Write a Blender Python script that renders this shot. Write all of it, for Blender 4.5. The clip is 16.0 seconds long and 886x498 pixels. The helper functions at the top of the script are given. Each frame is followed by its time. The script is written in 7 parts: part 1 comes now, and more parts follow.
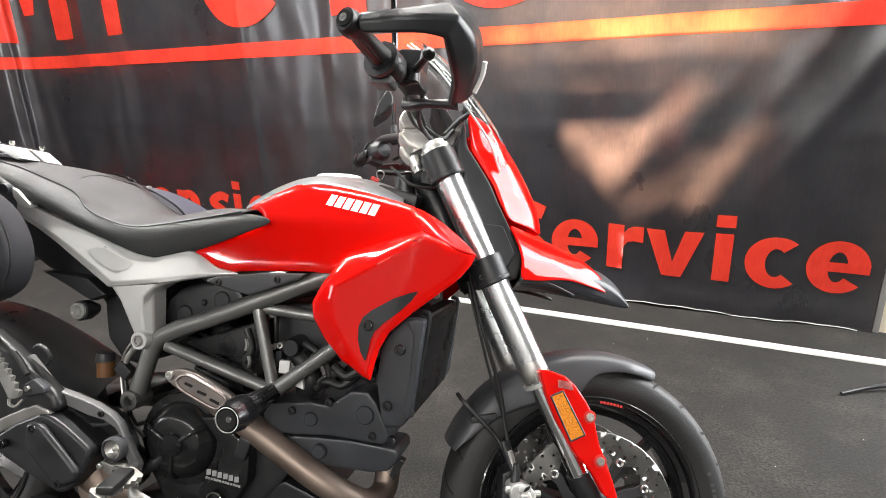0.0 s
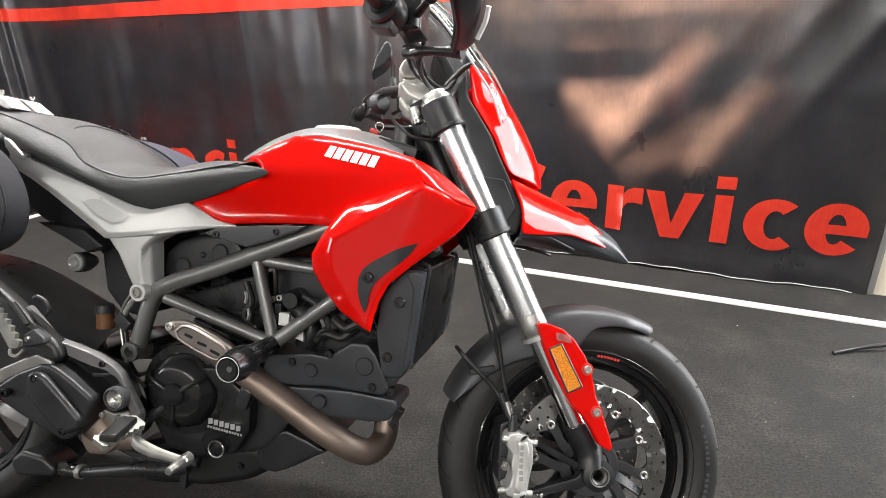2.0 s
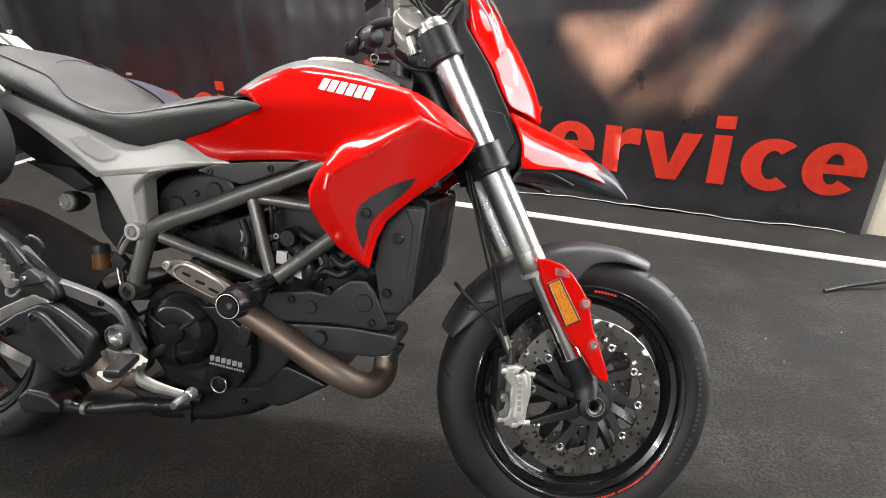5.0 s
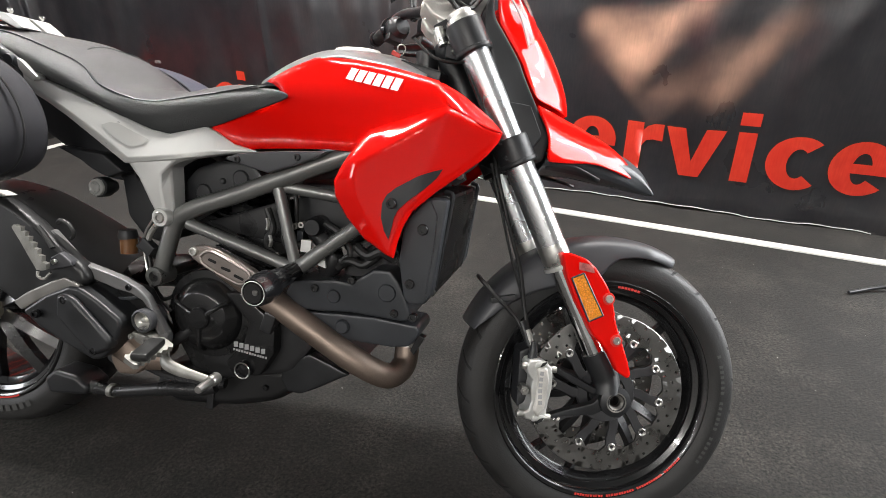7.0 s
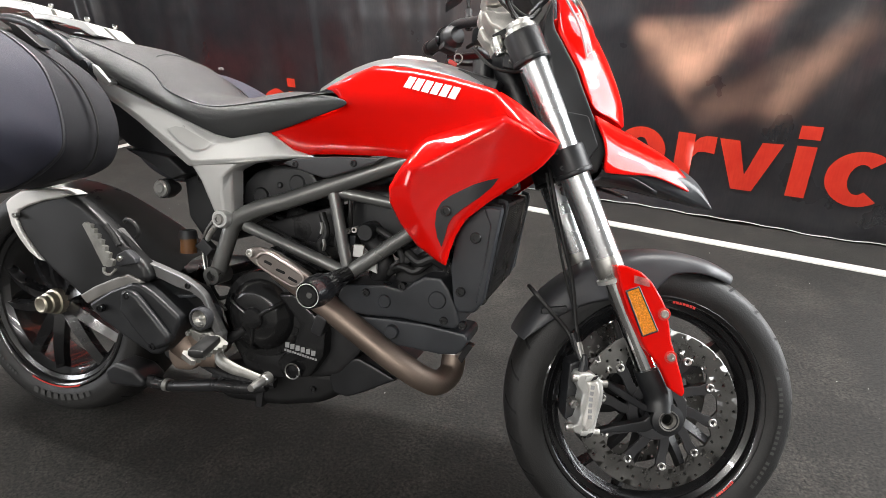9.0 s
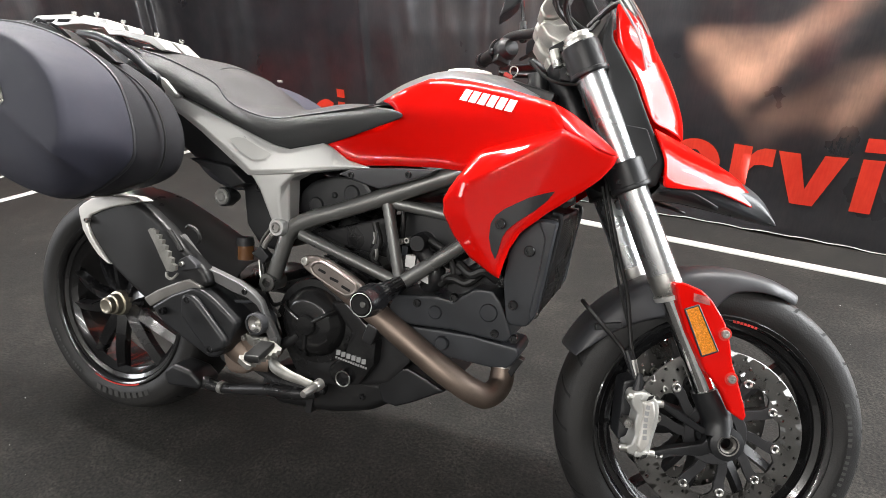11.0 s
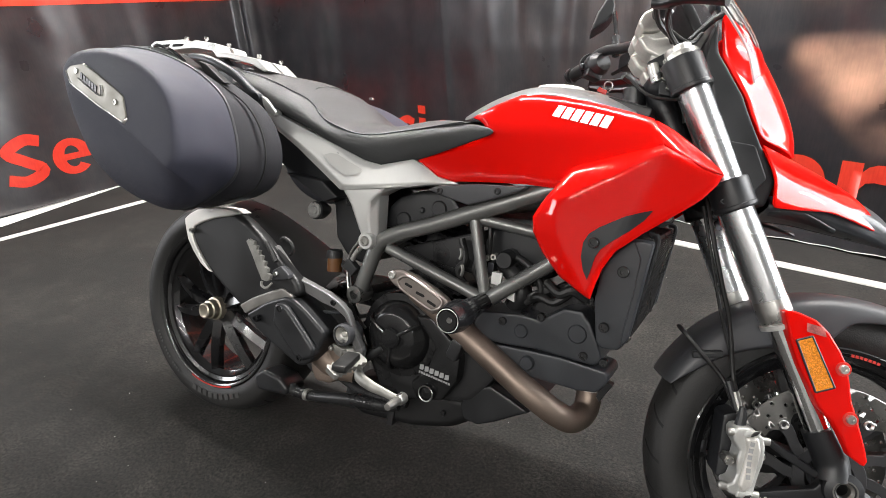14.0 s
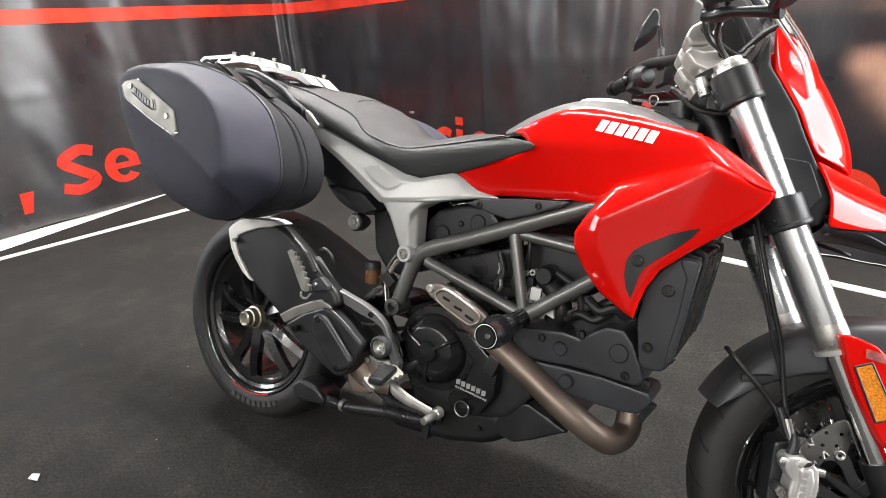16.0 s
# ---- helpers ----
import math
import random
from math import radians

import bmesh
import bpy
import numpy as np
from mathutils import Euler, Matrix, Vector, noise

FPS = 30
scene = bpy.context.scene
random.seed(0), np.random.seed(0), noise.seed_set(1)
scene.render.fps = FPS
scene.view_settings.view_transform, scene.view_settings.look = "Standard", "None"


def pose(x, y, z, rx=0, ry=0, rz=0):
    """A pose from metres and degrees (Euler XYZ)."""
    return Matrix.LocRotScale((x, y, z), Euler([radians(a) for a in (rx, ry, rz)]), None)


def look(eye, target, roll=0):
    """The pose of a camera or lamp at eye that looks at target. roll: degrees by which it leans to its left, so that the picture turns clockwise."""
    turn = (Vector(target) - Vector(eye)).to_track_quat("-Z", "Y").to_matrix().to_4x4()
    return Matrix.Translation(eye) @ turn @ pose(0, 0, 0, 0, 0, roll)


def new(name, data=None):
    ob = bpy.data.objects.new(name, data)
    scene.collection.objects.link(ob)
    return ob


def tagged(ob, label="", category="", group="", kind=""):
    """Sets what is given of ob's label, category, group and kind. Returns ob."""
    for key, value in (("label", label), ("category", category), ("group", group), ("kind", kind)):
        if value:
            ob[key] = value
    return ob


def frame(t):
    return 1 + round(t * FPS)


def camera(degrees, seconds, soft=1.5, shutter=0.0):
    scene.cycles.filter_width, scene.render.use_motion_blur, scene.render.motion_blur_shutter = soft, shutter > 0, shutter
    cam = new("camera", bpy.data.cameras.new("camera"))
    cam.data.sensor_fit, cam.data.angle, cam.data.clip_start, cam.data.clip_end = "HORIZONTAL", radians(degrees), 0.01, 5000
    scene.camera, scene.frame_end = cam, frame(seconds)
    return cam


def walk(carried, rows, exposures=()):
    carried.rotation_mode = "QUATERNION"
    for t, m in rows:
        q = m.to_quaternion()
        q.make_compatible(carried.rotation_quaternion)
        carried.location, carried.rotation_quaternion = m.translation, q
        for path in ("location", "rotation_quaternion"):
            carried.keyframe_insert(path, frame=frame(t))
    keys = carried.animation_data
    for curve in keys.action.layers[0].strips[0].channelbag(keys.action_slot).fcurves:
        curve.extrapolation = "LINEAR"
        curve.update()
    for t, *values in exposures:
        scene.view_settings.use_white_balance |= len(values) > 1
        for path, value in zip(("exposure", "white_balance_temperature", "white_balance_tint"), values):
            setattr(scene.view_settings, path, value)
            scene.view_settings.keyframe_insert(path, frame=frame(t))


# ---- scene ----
cam = camera(77.2, 16.0, soft=0.5)
# seconds, eye and target in metres, roll in degrees
PATH = [
    (0, (1.428, -0.876, 1.144), (1.023, 0.99, 0.548), -1.7),
    (0.5, (1.427, -0.877, 1.139), (1.023, 0.981, 0.517), -1.6),
    (1, (1.424, -0.875, 1.134), (1.025, 0.972, 0.48), -1.5),
    (1.5, (1.423, -0.876, 1.128), (1.028, 0.961, 0.443), -1.3),
    (2, (1.422, -0.877, 1.122), (1.033, 0.948, 0.404), -1.2),
    (2.5, (1.421, -0.877, 1.116), (1.041, 0.937, 0.365), -1.1),
    (3, (1.421, -0.878, 1.111), (1.049, 0.924, 0.327), -1.1),
    (3.5, (1.42, -0.879, 1.108), (1.055, 0.91, 0.291), -1.2),
    (4, (1.419, -0.878, 1.105), (1.06, 0.897, 0.257), -1.3),
    (6.5, (1.4, -0.883, 1.094), (1.027, 0.856, 0.179), -0.9),
    (7, (1.395, -0.885, 1.096), (0.991, 0.85, 0.185), -0.9),
    (7.5, (1.388, -0.886, 1.095), (0.953, 0.845, 0.193), -1.0),
    (8, (1.381, -0.888, 1.096), (0.918, 0.838, 0.199), -1.0),
    (8.5, (1.374, -0.89, 1.097), (0.877, 0.83, 0.207), -1.0),
    (9, (1.367, -0.893, 1.097), (0.833, 0.82, 0.214), -1.1),
    (11.5, (1.336, -0.899, 1.103), (0.621, 0.769, 0.261), -2.1),
    (12, (1.328, -0.9, 1.103), (0.568, 0.752, 0.27), -2.3),
    (12.5, (1.323, -0.9, 1.102), (0.517, 0.734, 0.279), -2.6),
    (13, (1.318, -0.902, 1.105), (0.475, 0.717, 0.288), -3.0),
    (13.5, (1.316, -0.902, 1.104), (0.434, 0.703, 0.301), -3.5),
    (14, (1.312, -0.903, 1.105), (0.397, 0.689, 0.313), -3.7),
    (14.5, (1.309, -0.902, 1.106), (0.365, 0.679, 0.326), -3.8),
    (15, (1.306, -0.901, 1.108), (0.327, 0.664, 0.338), -3.9),
    (15.5, (1.302, -0.901, 1.11), (0.297, 0.652, 0.35), -4.1),
    (16, (1.3, -0.901, 1.111), (0.274, 0.643, 0.36), -4.2),
]
walk(cam, [(t, look(eye, target, roll)) for t, eye, target, roll in PATH], exposures=[(0, 0.26), (1.5, 0.2), (3.5, 0.08), (6.5, 0.0), (8.5, 0.03), (12, 0.12), (16, 0.14)])
LEAN, STEER = 16.91, 18.37

# ---- world and light ----
world = bpy.data.worlds.new("hall_air")
world.use_nodes = True
world.node_tree.nodes["Background"].inputs["Color"].default_value = (0.9, 0.95, 1.0, 1)
world.node_tree.nodes["Background"].inputs["Strength"].default_value = 0.045
scene.world = world


def area_lamp(name, eye, target, sx, sy, watts, colour=(1, 1, 1)):
    data = bpy.data.lights.new(name, "AREA")
    data.shape, data.size, data.size_y, data.energy, data.color = "RECTANGLE", sx, sy, watts, colour
    ob = new(name, data)
    ob.matrix_world = look(eye, target)
    return ob


for tx, ty, watts in ((-1.6, 1.1, 120), (0.4, 1.1, 138), (2.4, 1.1, 82), (4.6, 2.3, 62), (1.3, -3.0, 24), (-0.5, -4.3, 78), (1.6, -4.3, 104), (3.6, -4.3, 40), (-3.2, -4.6, 75)):
    area_lamp("ceiling_tube_lamp", (tx, ty, 3.05), (tx, ty, 0), 1.5, 0.12, watts, (1.0, 0.97, 0.93))
# unseen light added in the west to give the banner its sheen
area_lamp("west_sheen_light", (-5.7, -2.3, 2.3), (0.0, 0.8, 1.2), 2.4, 1.6, 150, (0.96, 0.97, 1.0))
area_lamp("gate_daylight", (5.7, 1.9, 2.2), (0.0, 1.0, 1.6), 3.8, 3.7, 540, (0.96, 0.98, 1.0))


# two unseen lamps added behind the banner; they glow through its cloth
for bs, bz, bd, bx, by, watts in ((-0.05, 0.86, 0.50, 0.38, 0.38, 44), (-0.35, 1.52, 0.42, 2.0, 0.22, 15)):
    bp = Vector((1.828 + 0.9703 * bs, 1.935 - 0.2419 * bs, bz))
    area_lamp("back_light", bp + bd * Vector((0.2419, 0.9703, 0)), bp, bx, by, watts, (1.0, 0.76, 0.62))


# ---- materials ----
def material(name, colour, rough=0.5, metal=0.0, vary=0.15, scale=8.0, grain=120.0, bump=0.05, coat=0.0, rough_vary=0.1, fine=0.25):
    m = bpy.data.materials.new(name)
    m.use_nodes = True
    nt = m.node_tree
    b = nt.nodes["Principled BSDF"]
    b.inputs["Metallic"].default_value = metal
    b.inputs["Coat Weight"].default_value = coat
    b.inputs["Coat Roughness"].default_value = 0.04
    co = nt.nodes.new("ShaderNodeTexCoord")
    n1 = nt.nodes.new("ShaderNodeTexNoise")
    n1.inputs["Scale"].default_value, n1.inputs["Detail"].default_value = scale, 6
    n2 = nt.nodes.new("ShaderNodeTexNoise")
    n2.inputs["Scale"].default_value, n2.inputs["Detail"].default_value = grain, 4
    mix = nt.nodes.new("ShaderNodeMix")
    mix.data_type = "RGBA"
    mix.inputs["A"].default_value = (*[c * (1 - vary) for c in colour], 1)
    mix.inputs["B"].default_value = (*[min(1, c * (1 + vary)) for c in colour], 1)
    add = nt.nodes.new("ShaderNodeMix")
    add.inputs["Factor"].default_value = fine
    spread = nt.nodes.new("ShaderNodeMapRange")
    spread.inputs["From Min"].default_value, spread.inputs["From Max"].default_value = 0.34, 0.66
    ro = nt.nodes.new("ShaderNodeMapRange")
    ro.inputs["From Min"].default_value, ro.inputs["From Max"].default_value = 0.3, 0.7
    ro.inputs["To Min"].default_value, ro.inputs["To Max"].default_value = max(0.02, rough - rough_vary), min(1, rough + rough_vary)
    bp = nt.nodes.new("ShaderNodeBump")
    bp.inputs["Strength"].default_value, bp.inputs["Distance"].default_value = bump, 0.002
    ln = nt.links.new
    for n in (n1, n2):
        ln(co.outputs["Object"], n.inputs["Vector"])
    ln(n1.outputs["Fac"], add.inputs["A"])
    ln(n2.outputs["Fac"], add.inputs["B"])
    ln(add.outputs["Result"], spread.inputs["Value"])
    ln(spread.outputs["Result"], mix.inputs["Factor"])
    ln(mix.outputs["Result"], b.inputs["Base Color"])
    ln(n1.outputs["Fac"], ro.inputs["Value"])
    ln(ro.outputs["Result"], b.inputs["Roughness"])
    ln(n2.outputs["Fac"], bp.inputs["Height"])
    ln(bp.outputs["Normal"], b.inputs["Normal"])
    return m


RED = material("red_paint", (0.72, 0.0035, 0.0015), 0.5, 0, 0.03, 3, 400, 0.0, coat=0.85, rough_vary=0.03)
RED.node_tree.nodes["Principled BSDF"].inputs["Specular IOR Level"].default_value = 0.0
RED.node_tree.nodes["Principled BSDF"].inputs["Coat Roughness"].default_value = 0.045
BLACK_PLASTIC = material("black_plastic", (0.0145, 0.0152, 0.0168), 0.38, 0, 0.3, 12, 1100, 0.1, fine=0.4)
GUARD_GREY = material("satin_grey_guard", (0.050, 0.051, 0.056), 0.42, 0, 0.15, 10, 900, 0.08)
GREY_PLASTIC = material("dark_grey_plastic", (0.029, 0.0315, 0.036), 0.36, 0, 0.25, 10, 1100, 0.1, fine=0.4)
RIM_BLACK = material("black_rim_paint", (0.006, 0.006, 0.0065), 0.22, 0, 0.2, 10, 300, 0.0, coat=0.7, rough_vary=0.04)
BLACK_GLOSS = material("black_gloss_paint", (0.008, 0.008, 0.009), 0.24, 0, 0.2, 10, 300, 0.01, coat=0.4)
CLUTCH = material("black_cover_paint", (0.011, 0.011, 0.0115), 0.19, 0, 0.2, 14, 400, 0.05)
POLISHED = material("polished_end_cap_metal", (0.80, 0.78, 0.74), 0.45, 0.5, 0.12, 9, 500, 0.03)
CASING = material("black_engine_casing", (0.018, 0.018, 0.019), 0.30, 0.1, 0.3, 14, 500, 0.1)
FRAME_GREY = material("grey_frame_paint", (0.245, 0.247, 0.240), 0.32, 0.7, 0.08, 10, 700, 0.05)
SILVER_PAINT = material("silver_paint", (0.66, 0.66, 0.645), 0.36, 0.4, 0.06, 8, 900, 0.03)
RACK_SILVER = material("bright_rack_silver", (0.66, 0.66, 0.64), 0.36, 0.4, 0.06, 8, 900, 0.03)
MATT_BLACK = material("matt_black_heat_paint", (0.0085, 0.0085, 0.009), 0.42, 0, 0.2, 9, 700, 0.08)
INSET_SHADE = material("inset_shade_grey", (0.50, 0.50, 0.485), 0.38, 0.35, 0.08, 8, 900, 0.04)
TRIM_GREY = material("grey_trim_paint", (0.17, 0.175, 0.175), 0.38, 0.4, 0.08, 8, 900, 0.04)
ALLOY = material("bare_alloy", (0.62, 0.61, 0.58), 0.3, 0.95, 0.15, 25, 600, 0.08)
PLATE_METAL = material("brushed_badge_metal", (0.24, 0.23, 0.20), 0.5, 0.6, 0.1, 30, 700, 0.05)
CAST_SILVER = material("cast_silver", (0.52, 0.52, 0.50), 0.42, 0.5, 0.12, 25, 500, 0.1)
RISER = material("cast_bright_alloy", (0.66, 0.64, 0.60), 0.36, 0.6, 0.18, 30, 400, 0.12)
PEG_ALLOY = material("dull_peg_alloy", (0.25, 0.245, 0.225), 0.45, 0.5, 0.25, 40, 500, 0.15)
BAND_STEEL = material("dull_band_steel", (0.24, 0.23, 0.215), 0.45, 0.8, 0.15, 20, 500, 0.08)
REAR_GUARD = material("satin_rear_guard", (0.13, 0.128, 0.128), 0.36, 0, 0.2, 7, 700, 0.06)
CHROME = material("chrome", (0.75, 0.75, 0.75), 0.09, 1.0, 0.08, 15, 500, 0.01, rough_vary=0.04)
FORK_ALLOY = material("anodised_fork_tube", (0.74, 0.75, 0.76), 0.27, 0.95, 0.015, 12, 700, 0.01, rough_vary=0.015)
STEEL = material("steel", (0.45, 0.44, 0.42), 0.33, 0.95, 0.2, 30, 700, 0.08)
DISC = material("disc_steel", (0.26, 0.255, 0.245), 0.32, 1.0, 0.15, 20, 300, 0.05)
PIPE = material("heat_tinted_steel", (0.25, 0.195, 0.16), 0.5, 0.8, 0.3, 6, 500, 0.06)
SHIELD = material("bronze_heat_shield", (0.27, 0.235, 0.215), 0.4, 0.85, 0.12, 14, 600, 0.05)
RUBBER = material("tyre_rubber", (0.0145, 0.014, 0.0136), 0.56, 0, 0.5, 9, 350, 0.35)
HOSE = material("black_hose", (0.012, 0.012, 0.012), 0.45, 0, 0.2, 30, 500, 0.05)
SEAT = material("black_seat_cover", (0.024, 0.0255, 0.026), 0.5, 0, 0.18, 9, 700, 0.5)
SEAT_TOP = material("dark_grey_seat_top", (0.034, 0.032, 0.034), 0.58, 0, 0.14, 9, 1100, 0.6)
FABRIC = material("navy_black_case_fabric", (0.032, 0.033, 0.050), 0.62, 0, 0.12, 5, 1400, 0.5)
FABRIC_FLAT = material("black_case_cloth", (0.02, 0.02, 0.025), 0.82, 0, 0.12, 5, 1200, 0.6)
PIPING = material("dark_grey_piping", (0.026, 0.026, 0.030), 0.42, 0, 0.1, 20, 400, 0.05)
# near-black that stands for the shade inside grooves, sockets and slots
RECESS_SHADE = material("recess_shade", (0.008, 0.008, 0.008), 0.9, 0, 0.2, 20, 300, 0.1)
AMBER = material("amber_reflector", (0.80, 0.25, 0.01), 0.2, 0, 0.35, 330, 500, 0.6, coat=0.5, fine=0.1)
WHITE = material("white_plastic", (0.75, 0.75, 0.73), 0.45, 0, 0.06, 10, 300, 0.03)
GREY_MARK = material("grey_lettering", (0.3, 0.3, 0.3), 0.5, 0, 0.08, 30, 300, 0.02)
WHITE_MARK = material("white_lettering", (0.72, 0.72, 0.7), 0.5, 0, 0.08, 30, 300, 0.02)
RED_MARK = material("red_lettering", (0.65, 0.04, 0.03), 0.5, 0, 0.08, 30, 300, 0.02)
WORN_BADGE = material("worn_badge", (0.42, 0.10, 0.09), 0.6, 0, 0.5, 60, 400, 0.2)
RED_KEY = material("red_key_plastic", (0.6, 0.03, 0.02), 0.4, 0, 0.08, 30, 300, 0.02)
BROWN_FLUID = material("brown_fluid_reservoir", (0.16, 0.07, 0.025), 0.2, 0, 0.15, 20, 300, 0.03, coat=0.5)
YELLOW = material("yellow_spring", (0.7, 0.45, 0.03), 0.35, 0, 0.1, 20, 300, 0.03)
GOLD = material("gold_hub", (0.46, 0.42, 0.34), 0.35, 0.9, 0.2, 30, 500, 0.06)
CARPET = material("dark_grey_carpet", (0.0105, 0.0095, 0.0082), 0.95, 0, 0.55, 1.7, 170, 1.0, rough_vary=0.03, fine=0.3)
_nt = CARPET.node_tree
_b = _nt.nodes["Principled BSDF"]
_old = _b.inputs["Base Color"].links[0].from_socket
_co = _nt.nodes.new("ShaderNodeTexCoord")
_fib, _mul, _rng = _nt.nodes.new("ShaderNodeTexNoise"), _nt.nodes.new("ShaderNodeMix"), _nt.nodes.new("ShaderNodeMapRange")
_fib.inputs["Scale"].default_value, _fib.inputs["Detail"].default_value, _fib.inputs["Roughness"].default_value = 120, 8, 0.8
_rng.inputs["From Min"].default_value, _rng.inputs["From Max"].default_value = 0.40, 0.66
_rng.inputs["To Min"].default_value, _rng.inputs["To Max"].default_value = 0.08, 3.0
_mul.data_type, _mul.blend_type = "RGBA", "MULTIPLY"
_mul.inputs["Factor"].default_value = 1.0
_nt.links.new(_co.outputs["Object"], _fib.inputs["Vector"])
_nt.links.new(_fib.outputs["Fac"], _rng.inputs["Value"])
_nt.links.new(_old, _mul.inputs["A"])
_nt.links.new(_rng.outputs["Result"], _mul.inputs["B"])
_blot, _br, _m2 = _nt.nodes.new("ShaderNodeTexNoise"), _nt.nodes.new("ShaderNodeMapRange"), _nt.nodes.new("ShaderNodeMix")
_blot.inputs["Scale"].default_value, _blot.inputs["Detail"].default_value, _blot.inputs["Roughness"].default_value = 5.5, 10, 0.7
_br.inputs["From Min"].default_value, _br.inputs["From Max"].default_value = 0.47, 0.72
_br.inputs["To Min"].default_value, _br.inputs["To Max"].default_value = 0.78, 1.9
_m2.data_type, _m2.blend_type = "RGBA", "MULTIPLY"
_m2.inputs["Factor"].default_value = 1.0
_nt.links.new(_co.outputs["Object"], _blot.inputs["Vector"])
_nt.links.new(_blot.outputs["Fac"], _br.inputs["Value"])
_nt.links.new(_mul.outputs["Result"], _m2.inputs["A"])
_nt.links.new(_br.outputs["Result"], _m2.inputs["B"])
_nt.links.new(_m2.outputs["Result"], _b.inputs["Base Color"])
WALL_DIM = material("dim_grey_wall", (0.22, 0.217, 0.21), 0.75, 0, 0.06, 3, 200, 0.1)
WALL_PALE = material("pale_wall", (0.24, 0.237, 0.23), 0.7, 0, 0.06, 3, 200, 0.1)
WALL_CREAM = material("cream_wall", (0.74, 0.66, 0.54), 0.7, 0, 0.05, 3, 200, 0.1)
WALL_WHITE = material("white_wall", (0.75, 0.74, 0.71), 0.7, 0, 0.05, 3, 200, 0.1)
CEILING = material("grey_ceiling", (0.26, 0.26, 0.255), 0.8, 0, 0.05, 3, 200, 0.1)
ALU = material("white_edging", (0.56, 0.555, 0.53), 0.4, 0.1, 0.08, 12, 300, 0.05)
VINYL = material("black_banner_vinyl", (0.0098, 0.0098, 0.0132), 0.36, 0, 0.12, 3, 500, 0.12, coat=1.0)
VINYL.node_tree.nodes["Principled BSDF"].inputs["Coat Roughness"].default_value = 0.27
VINYL.node_tree.nodes["Principled BSDF"].inputs["Coat IOR"].default_value = 1.75
PRINT = material("red_banner_print", (0.70, 0.036, 0.020), 0.4, 0, 0.06, 3, 500, 0.1)
CLEAR = bpy.data.materials.new("clear_screen")
CLEAR.use_nodes = True
_nt = CLEAR.node_tree
_tr, _gl, _mx, _fr = (_nt.nodes.new(n) for n in ("ShaderNodeBsdfTransparent", "ShaderNodeBsdfGlossy", "ShaderNodeMixShader", "ShaderNodeFresnel"))
_tr.inputs["Color"].default_value, _gl.inputs["Roughness"].default_value, _fr.inputs["IOR"].default_value = (0.93, 0.94, 0.94, 1), 0.06, 1.5
_nt.links.new(_fr.outputs[0], _mx.inputs[0])
_nt.links.new(_tr.outputs[0], _mx.inputs[1])
_nt.links.new(_gl.outputs[0], _mx.inputs[2])
_nt.links.new(_mx.outputs[0], _nt.nodes["Material Output"].inputs["Surface"])
# the clear screen's bright edge is put into a near-white colour
EDGE = material("bright_screen_edge", (0.75, 0.76, 0.76), 0.2, 0, 0.05, 20, 300, 0.02, coat=1.0)


def see_through(m, share, tint):
    """Thin cloth: lets a share of the light behind it through, unevenly as its weave and creases do."""
    nt = m.node_tree
    out, b = nt.nodes["Material Output"], nt.nodes["Principled BSDF"]
    tl, mx = nt.nodes.new("ShaderNodeBsdfTranslucent"), nt.nodes.new("ShaderNodeMixShader")
    mx.inputs[0].default_value = share
    co, stretch = nt.nodes.new("ShaderNodeTexCoord"), nt.nodes.new("ShaderNodeMapping")
    stretch.inputs["Scale"].default_value = (1, 1, 0.12)
    nt.links.new(co.outputs["Object"], stretch.inputs["Vector"])
    value = None
    for source, scale, detail, lo, hi in ((co.outputs["Object"], 4.5, 5, 0.45, 1.45), (stretch.outputs["Vector"], 130, 3, 0.88, 1.12)):
        n, mr = nt.nodes.new("ShaderNodeTexNoise"), nt.nodes.new("ShaderNodeMapRange")
        n.inputs["Scale"].default_value, n.inputs["Detail"].default_value = scale, detail
        mr.inputs["From Min"].default_value, mr.inputs["From Max"].default_value = 0.33, 0.67
        mr.inputs["To Min"].default_value, mr.inputs["To Max"].default_value = lo, hi
        nt.links.new(source, n.inputs["Vector"])
        nt.links.new(n.outputs["Fac"], mr.inputs["Value"])
        mul = nt.nodes.new("ShaderNodeMix")
        mul.data_type, mul.blend_type = "RGBA", "MULTIPLY"
        mul.inputs["Factor"].default_value = 1.0
        mul.inputs["A"].default_value = (*tint, 1)
        if value:
            nt.links.new(value, mul.inputs["A"])
        nt.links.new(mr.outputs["Result"], mul.inputs["B"])
        value = mul.outputs["Result"]
    nt.links.new(value, tl.inputs["Color"])
    nt.links.new(b.outputs[0], mx.inputs[1])
    nt.links.new(tl.outputs[0], mx.inputs[2])
    nt.links.new(mx.outputs[0], out.inputs["Surface"])


see_through(VINYL, 0.095, (0.5, 0.36, 0.29))
see_through(PRINT, 0.20, (0.95, 0.48, 0.16))
LENS = material("clear_lamp_lens", (0.26, 0.26, 0.25), 0.15, 0.1, 0.1, 40, 300, 0.1, coat=1.0)


